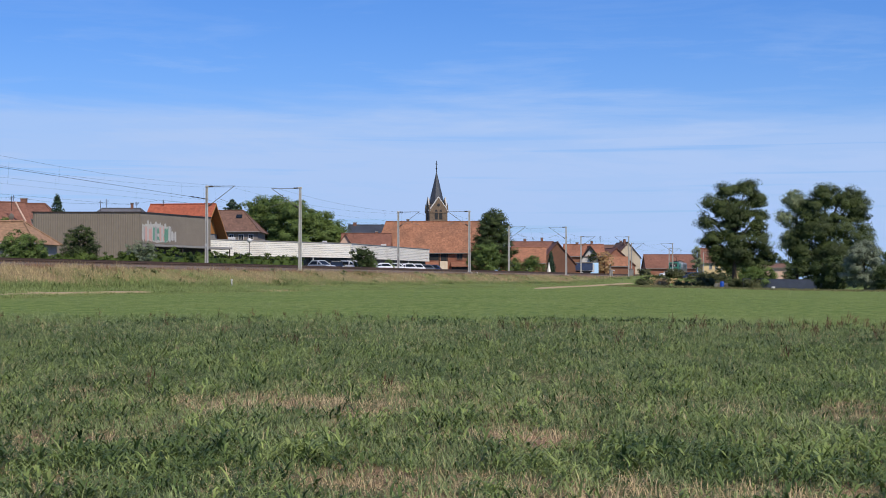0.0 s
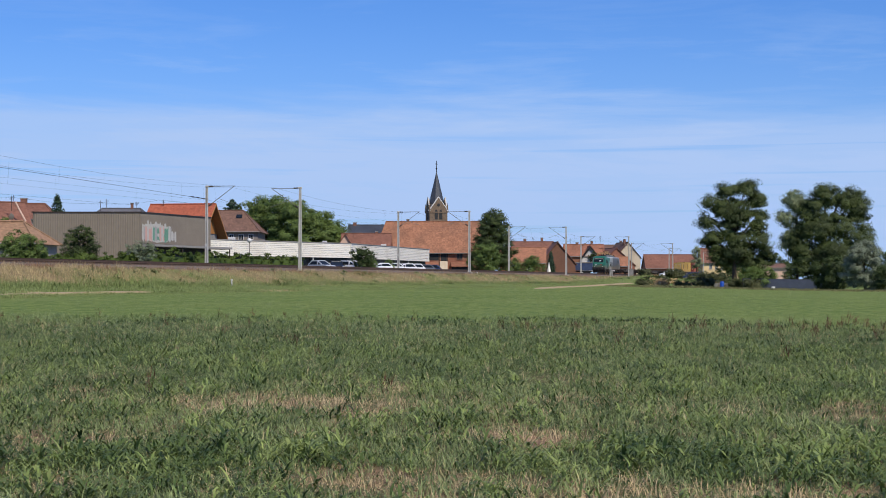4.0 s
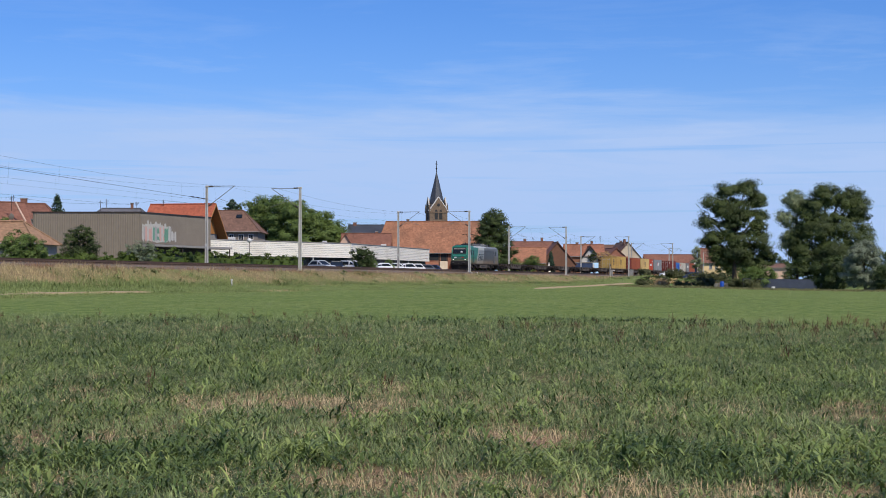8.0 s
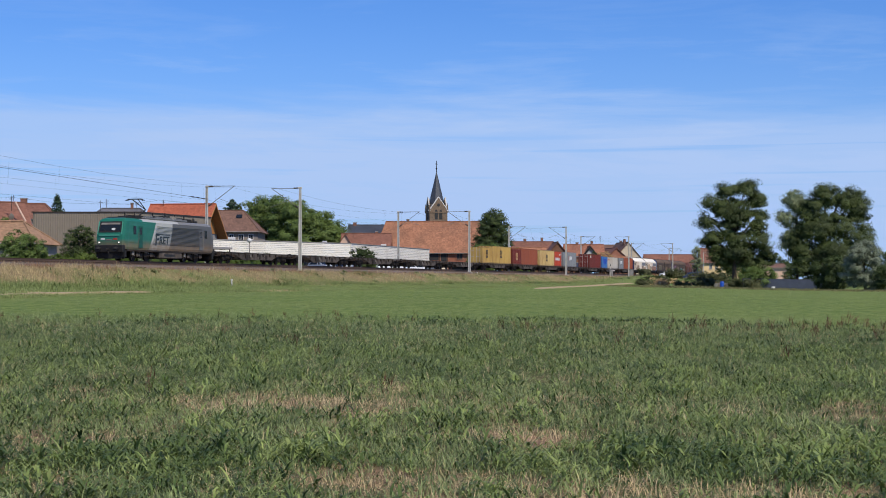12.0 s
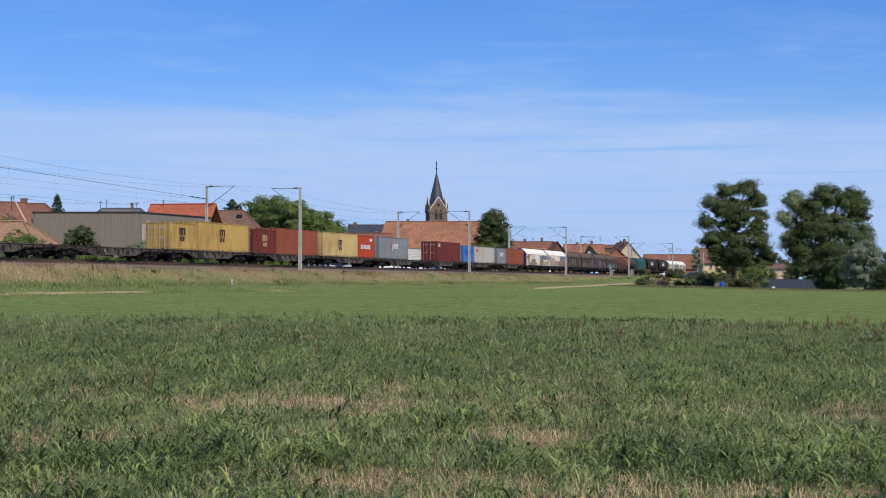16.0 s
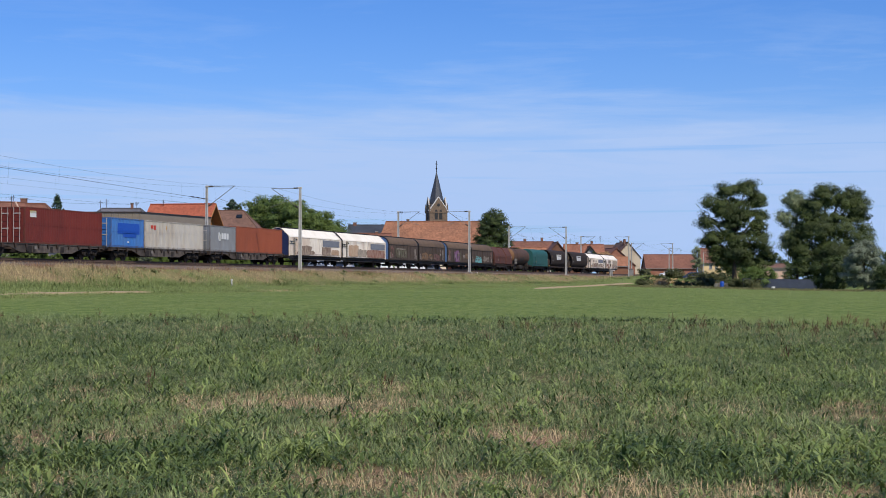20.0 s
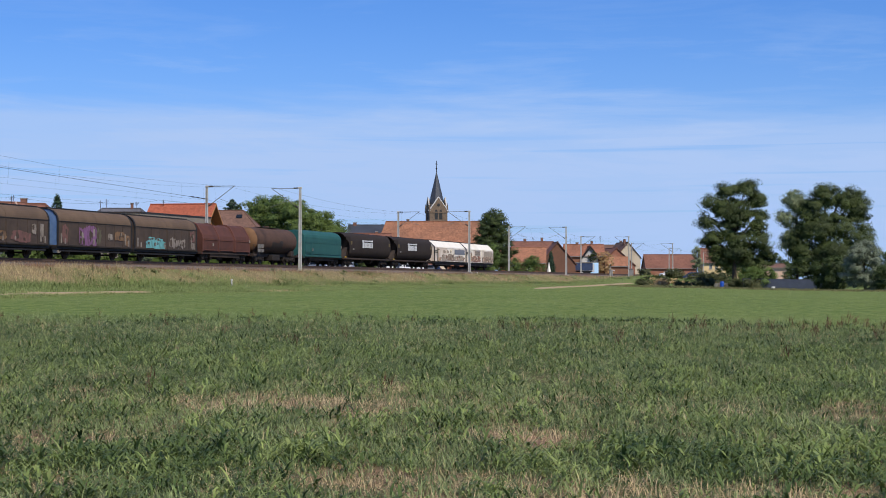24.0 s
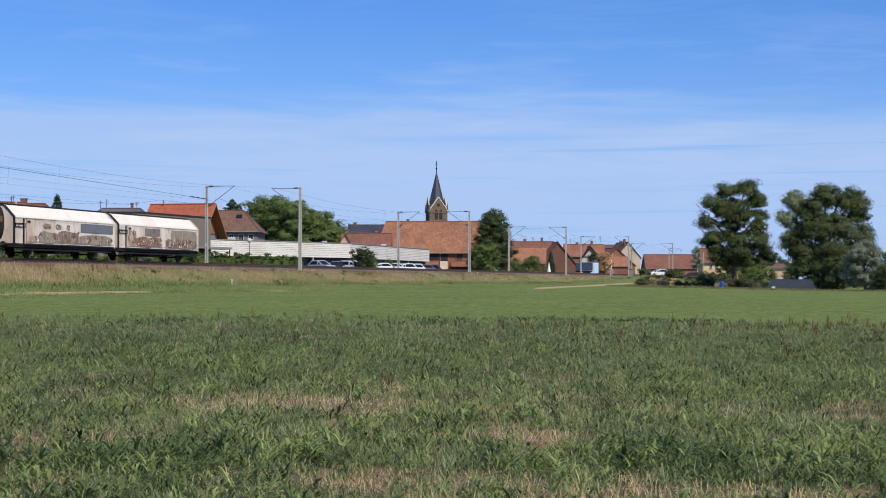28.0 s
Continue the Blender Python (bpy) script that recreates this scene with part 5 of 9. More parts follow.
def field_plants():
    rng = np.random.default_rng(5)
    blue = leaf_material("blue_green_cereal_leaves", lin(93, 109, 66), lin(158, 167, 112), 0.30, 0.3, 0.5, 3.0, 0.35, 0.14)
    fresh = leaf_material("fresh_green_leaves", lin(88, 108, 53), lin(152, 163, 96), 0.28, 0.32, 0.5, 3.0, 0.35, 0.14)
    deep = leaf_material("deep_green_leaves", lin(54, 72, 36), lin(102, 118, 65), 0.30, 0.28, 0.55, 3.0, 0.35, 0.14)
    straw = leaf_material("dry_straw", lin(170, 147, 110), lin(206, 184, 144), 0.35, 0.2, 0.8, 0.9, 0.4)
    brown = leaf_material("dark_red_dock_stems", lin(80, 55, 42), lin(104, 74, 54), 0.3, 0.0, 0.8, 0.5)
    young = leaf_material("young_crop_leaves", lin(101, 117, 61), lin(146, 153, 92), 0.22, 0.3, 0.6, 0.35, 1.1)

    def edge_of(x):
        return 56.5 - 0.17 * x

    # dried-out spots of the field: centre x, y, half width, half depth, strength
    SPOTS = ((-4.4, 20.3, 1.3, 1.0, 0.45), (-2.6, 20.4, 1.8, 1.5, 0.62), (-0.6, 19.6, 1.4, 1.2, 0.42), (-3.6, 15.7, 2.4, 0.38, 0.60), (-1.0, 15.9, 0.7, 0.5, 0.55),
             (0.9, 15.8, 0.9, 0.4, 0.62), (2.9, 18.6, 1.7, 1.7, 0.34), (4.6, 18.8, 1.4, 1.6, 0.42), (-1.1, 12.9, 1.0, 0.28, 0.42), (0.3, 12.3, 1.1, 0.5, 0.60),
             (2.6, 11.7, 1.3, 0.5, 0.60), (1.2, 11.4, 1.6, 0.4, 0.42), (-2.9, 12.3, 0.5, 0.35, 0.35), (3.2, 13.3, 0.5, 0.25, 0.4), (1.9, 20.8, 1.1, 1.4, 0.3), (0.8, 25.0, 3.0, 2.0, 0.12), (-6.5, 23.0, 2.0, 2.0, 0.2))

    def thin(x, y):
        """0 in a full stand, 1 in a thin, dried-out spot."""
        n = grid_noise(x, y * 0.35, 0.9, 3) * 0.5 + grid_noise(x, y * 0.4, 0.3, 4) * 0.5
        spot = np.zeros_like(x)
        for cx, cy, wx, wy, k in SPOTS:
            spot = np.maximum(spot, k * np.exp(-(((x - cx) / wx) ** 2 + ((y - cy) / wy) ** 2)))
        return np.clip((n * 0.8 + spot * 1.0 - 0.50 + 0.10 * np.clip((y - 20) / 6, 0, 1)) * 3.6, 0, 1)

    def base_at(x, y, spread, lift=0.0):
        n = len(x)
        x, y = x + rng.normal(size=n) * spread, y + rng.normal(size=n) * spread
        return np.stack([x, y, heights(x, y) - 0.01 + lift], 1)

    # slim upright cereal leaves
    sets = []
    for y0, y1, dens, size, segs in ((10.8, 15, 200, 0.85, 3), (15, 24, 190, 0.88, 2), (24, 38, 120, 1.15, 1), (38, 60, 52, 1.65, 1)):
        x, y = scatter(y0, y1, dens, rng, 0.6)
        kind = grid_noise(x, y * 0.4, 1.3, 8)
        keep = (rng.random(len(x)) < 1.0 - 0.85 * thin(x, y)) & (rng.random(len(x)) < 0.3 + 0.8 * kind) & (rng.random(len(x)) < np.clip((edge_of(x) + 2 + 9 * (grid_noise(x, y, 2.5, 14) - 0.5) - y) / 9.0, 0, 1))
        x, y = np.repeat(x[keep], 3), np.repeat(y[keep], 3)
        n = len(x)
        ln = size * (0.08 + 0.12 * rng.random(n)) * (0.35 + 0.55 * grid_noise(x, y, 1.2, 9) + 0.85 * grid_noise(x, y * 0.7, 0.33, 10))
        sets.append(leaf_strips(base_at(x, y, 0.025), rng.random(n) * 6.283, ln, size * (0.009 + 0.008 * rng.random(n)), 0.05 + 0.5 * rng.random(n), 0.3 + 1.3 * rng.random(n), segs))
    strips_thing("cereal_crop", sets, blue, "blue-green cereal leaves growing in tufts", "crop")

    # broad-leaved plants: shoots with long arching leaves, fresh green and deep green
    for nm, mt, lab, salt, share in (("leafy_crop", fresh, "fresh green arching leaves of a young fodder crop", 12, 1.0), ("broad_weeds", deep, "deep green broad-leaved weeds in clumps", 32, 0.8)):
        sets = []
        for y0, y1, dens, size, k, segs in ((10.8, 15.5, 92, 0.95, 7, 3), (15.5, 24, 66, 0.92, 6, 3), (24, 38, 40, 1.05, 5, 2), (38, 58, 22, 1.3, 5, 1)):
            x, y = scatter(y0, y1, dens * (share if y1 < 30 else share ** 3), rng, 0.6)
            kind = grid_noise(x, y * 0.4, 0.8, salt) * 0.5 + grid_noise(x, y * 0.5, 0.35, salt + 1) * 0.5
            lush = 0.30 * np.exp(-(((x + 1.9) / 1.5) ** 2 + ((y - 13.4) / 1.5) ** 2)) + 0.26 * np.exp(-(((x - 2.6) / 1.3) ** 2 + ((y - 13.3) / 0.7) ** 2)) + 0.2 * np.exp(-(((x - 0.6) / 0.7) ** 2 + ((y - 17.2) / 1.2) ** 2))
            keep = (rng.random(len(x)) < np.clip((kind - 0.44 + lush) * 4, 0.08, 1) * (1.0 - 0.88 * thin(x, y))) & (rng.random(len(x)) < np.clip((edge_of(x) - y) / 4.0, 0, 1))
            x, y = x[keep], y[keep]
            vig = np.repeat((0.55 + 0.75 * rng.random(len(x)) ** 1.4) * (0.6 + 0.85 * grid_noise(x, y * 0.7, 0.4, salt + 3)), k)
            x, y = np.repeat(x, k), np.repeat(y, k)
            n = len(x)
            up = np.tile(np.linspace(0.0, 0.11, k), n // k) * vig
            sets.append(leaf_strips(base_at(x, y, 0.012, up), rng.random(n) * 6.283, size * vig * (0.09 + 0.13 * rng.random(n)), size * vig * (0.015 + 0.017 * rng.random(n)), 0.2 + 0.6 * rng.random(n), 0.9 + 1.3 * rng.random(n), segs))
        strips_thing(nm, sets, mt, lab, "crop" if salt == 12 else "weeds")

    # small leaves of low herbs between the plants
    for nm, mt, lab, salt in (("low_herbs", fresh, "small pale green leaves of low herbs", 52), ("low_clover", deep, "small dark green leaves of low herbs", 54)):
        sets = []
        for y0, y1, dens, size, segs in ((10.8, 15.5, 220, 0.85, 2), (15.5, 24, 150, 1.0, 1), (24, 44, 60, 1.5, 1)):
            x, y = scatter(y0, y1, dens, rng, 0.6)
            keep = (rng.random(len(x)) < (0.25 + grid_noise(x, y * 0.5, 0.5, salt)) * (1.0 - 0.85 * thin(x, y))) & (y < edge_of(x))
            x, y = x[keep], y[keep]
            n = len(x)
            sets.append(leaf_strips(base_at(x, y, 0.01, 0.07 * rng.random(n)), rng.random(n) * 6.283, size * (0.035 + 0.05 * rng.random(n)), size * (0.014 + 0.015 * rng.random(n)), 0.5 + 0.8 * rng.random(n), 0.2 + 0.7 * rng.random(n), segs))
        strips_thing(nm, sets, mt, lab, "weeds")

    # dry straw and stubble in the thin spots, standing and lying
    sets = []
    for y0, y1, dens, size in ((10.8, 12.6, 520, 0.9), (12.6, 15, 330, 0.85), (15, 24, 280, 0.95), (24, 52, 34, 1.3)):
        x, y = scatter(y0, y1, dens, rng, 0.6)
        t = thin(x, y)
        keep = (rng.random(len(x)) < 0.09 + 0.55 * t * (0.35 + 0.9 * grid_noise(x, y * 0.5, 0.5, 44)))
        x, y = np.repeat(x[keep], 3), np.repeat(y[keep], 3)
        n = len(x)
        flat = rng.random(n) < 0.4
        sets.append(leaf_strips(base_at(x, y, 0.03, 0.02 * flat), rng.random(n) * 6.283, size * (0.05 + 0.12 * rng.random(n) ** 1.5), size * (0.005 + 0.006 * rng.random(n)), np.where(flat, 1.45, 0.05 + 0.7 * rng.random(n)), np.where(flat, 0.1, 0.1 + 0.9 * rng.random(n)), 2))
    strips_thing("dry_stubble", sets, straw, "dry straw-coloured stubble between the plants", "stubble")

    # dark red dock stems, most of them near the far edge of the crop
    x, y = scatter(20, 57, 1.5, rng)
    edge = y - (54.5 - 0.17 * x)
    keep = rng.random(len(x)) < np.where(edge > -9, 0.62, 0.06) * np.clip(1.9 * grid_noise(x, y, 3.5, 15) - 0.45, 0, 2) * (edge < 1) * np.clip((x + 12) / 14, 0.3, 1)
    x, y = x[keep], y[keep]
    k = 18
    tall = np.repeat(0.20 + 0.26 * rng.random(len(x)), k)
    x, y = np.repeat(x, k), np.repeat(y, k)
    n = len(x)
    strips_thing("dock_weeds", [leaf_strips(base_at(x, y, 0.05, tall * rng.random(n) * 0.75), rng.random(n) * 6.283, tall * (0.3 + 0.4 * rng.random(n)), 0.022 + 0.02 * rng.random(n), 0.1 + 0.8 * rng.random(n), 0.4 * rng.random(n), 1)], brown, "dark red-brown seeding dock weeds along the crop edge", "weeds")
    # large dark weed clumps standing out of the crop
    dark = leaf_material("dark_weed_leaves", lin(48, 62, 34), lin(86, 102, 56), 0.3, 0.2, 0.45, 3.0, 0.3, 0.14)
    x, y = scatter(15.0, 54, 0.075, rng)
    k = 60
    wide = np.repeat(0.07 + 0.14 * rng.random(len(x)) + 0.003 * y, k)
    x, y = np.repeat(x, k), np.repeat(y, k)
    n = len(x)
    x, y = x + rng.normal(size=n) * wide, y + rng.normal(size=n) * wide
    strips_thing("tall_weeds", [leaf_strips(base_at(x, y, 0.01, 0.12 * rng.random(n)), rng.random(n) * 6.283, 0.08 + 0.12 * rng.random(n), 0.018 + 0.022 * rng.random(n), 0.2 + 0.7 * rng.random(n), 0.6 + rng.random(n), 3)], dark, "large dark green weed clumps standing out of the crop", "weeds")
    # dark broad leaves of weeds along the same edge
    x, y = scatter(30, 57, 6.0, rng)
    edge = y - (54.5 - 0.17 * x)
    patch = grid_noise(x, y, 2.6, 19) * 0.6 + grid_noise(x, y, 0.9, 20) * 0.4
    keep = rng.random(len(x)) < np.where(edge > -4.5, np.clip(2.6 * patch - 1.05, 0.02, 1) * np.clip((x + 14) / 18, 0.12, 0.6), 0.03) * (edge < 1.6)
    x, y = np.repeat(x[keep], 9), np.repeat(y[keep], 9)
    n = len(x)
    strips_thing("edge_weeds", [leaf_strips(base_at(x, y, 0.1), rng.random(n) * 6.283, 0.10 + 0.15 * rng.random(n), 0.03 + 0.03 * rng.random(n), 0.1 + 0.5 * rng.random(n), 0.5 + rng.random(n), 2)], dark, "dark leafy weeds along the crop edge", "weeds")

    # dull rough grass between the crop and the trees
    dull = leaf_material("dull_olive_grass", lin(92, 96, 58), lin(128, 120, 82), 0.3, 0.2, 0.8, 0.4, 0.6)
    n = 9000
    x, y = 24 + 48 * rng.random(n), 186 + 52 * rng.random(n)
    keep = (-x * CT + y * ST < 45) & (rng.random(n) < 0.3 + (y - 186) / 30)
    x, y = np.repeat(x[keep], 3), np.repeat(y[keep], 3)
    n = len(x)
    strips_thing("rough_grass", [leaf_strips(base_at(x, y, 0.12), rng.random(n) * 6.283, 0.14 + 0.26 * rng.random(n), 0.05 + 0.05 * rng.random(n), 0.1 + 0.5 * rng.random(n), 0.2 + 0.6 * rng.random(n), 1)], dull, "dull rough grass before the trees", "grass")

    # young even crop behind, in drilled rows, with tall leaves here and there
    sets = []
    for y0, y1, dens, size in ((40, 66, 32, 1.45), (66, 95, 20, 1.6), (95, 140, 7, 2.1), (140, 215, 2.4, 3.1)):
        x, y = scatter(y0, y1, dens, rng, 1)
        p = -x * CT + y * ST
        road = np.interp(x * ST + y * CT, FARM_PATH_S, FARM_PATH_P)
        lively = grid_noise(x, y * 1.0, 0.12 * (y1 - y0), 61) * 0.5 + grid_noise(x * 0.3, y, 1.1, 62) * 0.5
        keep = (rng.random(len(x)) < np.clip((y - (48.5 - 0.17 * x)) / 9.0, 0, 1)) & (p < 45.6) & (np.abs(p - road) > 1.2) & (rng.random(len(x)) < 0.35 + 0.9 * lively)
        x, y, lively = np.repeat(x[keep], 2), np.repeat(y[keep], 2), np.repeat(lively[keep], 2)
        n = len(x)
        sets.append(leaf_strips(base_at(x, y, 0.05), rng.random(n) * 6.283, size * (0.045 + 0.08 * rng.random(n)) * (0.5 + 0.7 * lively), size * (0.015 + 0.012 * rng.random(n)), 0.35 + 0.85 * rng.random(n), 0.3 + 0.9 * rng.random(n), 1))
    strips_thing("young_crop", sets, young, "even light green young crop", "crop")


field_plants()


def bank_grass():
    rng = np.random.default_rng(6)
    dry = leaf_material("tall_dry_grass", lin(154, 136, 98), lin(185, 166, 124), 0.3, 0.3, 0.8, 0.15, 0.8)
    tan = leaf_material("reddish_seed_grass", lin(132, 104, 78), lin(160, 128, 98), 0.3, 0.3, 0.8, 0.15)
    green = leaf_material("tall_green_grass", lin(108, 122, 68), lin(136, 145, 90), 0.3, 0.3, 0.7, 0.15)
    out = {"dry": [], "tan": [], "green": []}
    for s0, s1, dens, size in ((62, 110, 20, 1.2), (110, 170, 12, 1.45), (170, 260, 6.5, 1.9), (260, 380, 2.6, 2.5)):
        n = int((s1 - s0) * 16.5 * dens)
        s, p = s0 + (s1 - s0) * rng.random(n), 45.3 + 16.9 * rng.random(n)
        x, y = -p * CT + s * ST, s * CT + p * ST
        dryness = 0.45 * grid_noise(x, y, 6.0, 21) + 0.25 * grid_noise(x, y, 1.6, 22) + 0.52 * np.clip((p - 56.0) / 4.0, 0, 1) - 0.07
        path = (np.abs(p - np.interp(s, (74.5, 77.9, 81.1, 84.8, 90.5), (48.7, 47.94, 47.65, 47.43, 47.55))) < 0.35 + 0.3 * grid_noise(x, y, 1.0, 31)) & (s < 91)
        road = np.interp(s, FARM_PATH_S, FARM_PATH_P)
        path |= (np.abs(p - road) < 1.2) & (s > 150) & (s < 280)
        red = grid_noise(x, y, 3.0, 23) + 0.55 * np.clip((p - 58.5) / 3, 0, 1)
        which = np.where(dryness + 0.2 * rng.random(n) < 0.60, 0, np.where(red + 0.15 * rng.random(n) > 0.90, 2, 1))
        tall = np.where(p < 53, 0.16, np.where(p < 61.3, 0.42, 0.36)) * (0.6 + 0.8 * rng.random(n)) * (0.7 + 0.6 * grid_noise(x, y, 2.2, 24))
        for key, code in (("green", 0), ("dry", 1), ("tan", 2)):
            k = (which == code) & ~path
            b = np.stack([x[k], y[k], heights(x[k], y[k]) - 0.04], 1)
            b = np.repeat(b, 3, axis=0) + rng.normal(size=(3 * k.sum(), 3)) * np.array([0.08, 0.08, 0])
            m = len(b)
            out[key].append(leaf_strips(b, rng.random(m) * 6.283, np.repeat(tall[k], 3) * (0.7 + 0.6 * rng.random(m)), size * (0.014 + 0.016 * rng.random(m)), 0.03 + 0.35 * rng.random(m), 0.1 + 0.7 * rng.random(m), 2 if s0 < 100 else 1))
    # dark leafy weeds in clumps on the bank
    weed = leaf_material("bank_weed_leaves", lin(78, 94, 50), lin(106, 118, 66), 0.3, 0.25, 0.6, 0.3)
    n = 110
    s, p = 62 + 240 * rng.random(n) ** 1.3, 51 + 10.4 * rng.random(n) ** 0.6
    x, y = -p * CT + s * ST, s * CT + p * ST
    wide = 0.15 + 0.4 * rng.random(n) ** 1.5
    k = 45
    px = np.repeat(x, k) + rng.normal(size=n * k) * np.repeat(wide, k)
    py = np.repeat(y, k) + rng.normal(size=n * k) * np.repeat(wide, k)
    m = n * k
    b = np.stack([px, py, heights(px, py) + 0.2 * rng.random(m) * np.repeat(wide, k)], 1)
    strips_thing("bank_weeds", [leaf_strips(b, rng.random(m) * 6.283, 0.2 + 0.28 * rng.random(m), 0.04 + 0.05 * rng.random(m), 0.1 + 0.8 * rng.random(m), 0.4 + rng.random(m), 2)], weed, "dark leafy weeds in clumps on the bank", "weeds")
    strips_thing("dry_grass", out["dry"], dry, "tall dry straw-coloured grass on the bank", "grass")
    strips_thing("seed_grass", out["tan"], tan, "reddish-brown seeding grass on the bank", "grass")
    strips_thing("green_grass", out["green"], green, "rough green grass at the foot of the bank", "grass")


bank_grass()


# ================= the freight train =================
# vehicles are built with their front buffers at x = 0, the rail top at z = 0 and the camera's side at -y
M["loco_under"] = surface("dusty_running_gear", lin(38, 34, 31), lin(62, 55, 49), 3.0, 0.85, 0.2, 0.3, lin(88, 72, 58), 0.8, 0.4)
M["wagon_frame"] = surface("dirty_brown_wagon_steel", lin(54, 46, 40), lin(76, 64, 56), 2.0, 0.8, 0.2, 0.3, lin(98, 80, 66), 0.5, 0.5)
M["sill_grey"] = surface("dusty_grey_sill", lin(82, 73, 66), lin(122, 111, 100), 1.6, 0.8, 0.1, 0.3, lin(52, 45, 40), 0.45, 0.85, span=0.13)
M["lock_steel"] = surface("pale_galvanised_rods", lin(188, 180, 170), lin(206, 198, 188), 3.0, 0.6)
M["wagon_grey"] = surface("grey_wagon_plate", lin(128, 124, 116), lin(152, 146, 136), 2.0, 0.75, 0.1, 0.2, lin(100, 84, 68), 0.6, 0.6)
M["wheel_steel"] = surface("wheel_steel", lin(44, 38, 34), lin(66, 57, 50), 4.0, 0.7, 0.3, 0.2)
M["black_steel"] = surface("black_steel", lin(34, 33, 33), lin(52, 49, 47), 3.0, 0.7, 0.2)
M["yellow_grip"] = surface("yellow_paint", lin(196, 160, 60), lin(214, 178, 78), 3.0, 0.6)


TRAIN = []      # (thing, metres behind the front buffers, height above the rail)


def put(t, d, z=0.0):
    t.matrix_world = line_pose(FRONT + d, FAR_AXIS, RAIL + z)
    TRAIN.append((t, d, z))
    return t


def wheel_geo(r=0.46):
    g = Geo()
    rows = []
    for y, q in ((0.0, 0.16), (0.0, r * 0.62), (0.03, r * 0.86), (0.0, r), (0.10, r), (0.10, r + 0.03), (0.135, r + 0.03), (0.135, r * 0.86), (0.10, r * 0.62), (0.12, 0.16)):
        rows.append([(q * math.cos(2 * math.pi * i / 20), y, q * math.sin(2 * math.pi * i / 20)) for i in range(20)])
    return g.loft(rows)


WHEEL = wheel_geo().mesh("wheel", M["wheel_steel"], True)
WHEEL_BIG = wheel_geo(0.575).mesh("wheel", M["wheel_steel"], True)
AXLE = Geo().tube([(0, -0.7, 0), (0, 0.7, 0)], 0.08, 8).mesh("axle", M["wheel_steel"])


def wheel_pair(parent, x, r=0.46):
    for sy, turn in ((-0.80, 0), (0.80, 180)):
        part("wheel", WHEEL if r < 0.5 else WHEEL_BIG, None, parent, m=pose(x, sy, r, 0, 0, turn))
    part("axle", AXLE, None, parent, m=pose(x, 0, r))


def bogie_frames(base, r, h, material):
    """Side frame of a bogie: a slim bowed beam, axle boxes between coil springs, a centre spring nest."""
    g = Geo()
    e = base / 2 + 0.42
    out = [(-e, h), (-e, h - 0.10), (-base / 2 + 0.34, h - 0.12), (-0.45, h - 0.30), (0.45, h - 0.30), (base / 2 - 0.34, h - 0.12), (e, h - 0.10), (e, h), (0.5, h + 0.04), (-0.5, h + 0.04)]
    g.prism(out, -0.06, 0.06, "y")
    for sx in (-1, 1):
        x = sx * base / 2
        g.box(x - 0.13, x + 0.13, -0.16, 0.08, r - 0.13, r + 0.15, 0.03)
        for k in (-0.23, 0.23):
            g.tube([(x + k, -0.02, r + 0.02), (x + k, -0.02, h - 0.08)], 0.07, 8)
    for k in (-0.2, 0.2):
        g.tube([(k, -0.06, h - 0.28), (k, -0.06, h + 0.05)], 0.09, 8)
    return g.mesh("side_frame", material)


FRAME_Y = bogie_frames(1.8, 0.46, 0.80, M["loco_under"])
FRAME_L = bogie_frames(2.6, 0.575, 0.98, M["loco_under"])


def bogie(parent, x, base=1.8, r=0.46, frame_mesh=None):
    b = part("bogie", Geo().box(-0.36, 0.36, -0.85, 0.85, 0.34, r + 0.36).box(-base / 2 + 0.3, -0.36, -0.7, 0.7, 0.26, 0.5).box(0.36, base / 2 - 0.3, -0.7, 0.7, 0.26, 0.5).box(-base / 2 - 0.4, -base / 2 - 0.3, -0.85, 0.85, r + 0.05, r + 0.25).box(base / 2 + 0.3, base / 2 + 0.4, -0.85, 0.85, r + 0.05, r + 0.25), M["loco_under"], parent, m=pose(x, 0, 0))
    part("side_frame", frame_mesh or FRAME_Y, None, b, m=pose(0, -0.99, 0))
    part("side_frame", frame_mesh or FRAME_Y, None, b, m=pose(0, 0.99, 0, 0, 0, 180))
    for sx in (-1, 1):
        for sy, turn in ((-0.80, 0), (0.80, 180)):
            part("wheel", WHEEL if r < 0.5 else WHEEL_BIG, None, b, m=pose(sx * base / 2, sy, r, 0, 0, turn))
    return b


def buffer_mesh():
    g = Geo()
    g.tube([(0.0, 0, 0), (0.05, 0, 0), (0.05, 0, 0.0001)], [0.22, 0.225, 0.21], 14)
    g.tube([(0.04, 0, 0), (0.35, 0, 0)], 0.075, 10)
    g.tube([(0.28, 0, 0), (0.62, 0, 0)], 0.115, 10)
    return g.mesh("buffer", M["black_steel"], True)


BUFFER = buffer_mesh()


def buffers(parent, length):
    for y in (-0.875, 0.875):
        part("buffer", BUFFER, None, parent, m=pose(0, y, 1.06))
        part("buffer", BUFFER, None, parent, m=pose(length, y, 1.06, 0, 0, 180))
    for x in (0.25, length - 0.25):
        part("coupling", Geo().box(x - 0.28, x + 0.28, -0.06, 0.06, 0.92, 1.08, 0.02).tube([(x, 0, 0.95), (x + 0.1, 0, 0.6), (x + 0.25, 0, 0.95)], 0.03, 6), M["black_steel"], parent)


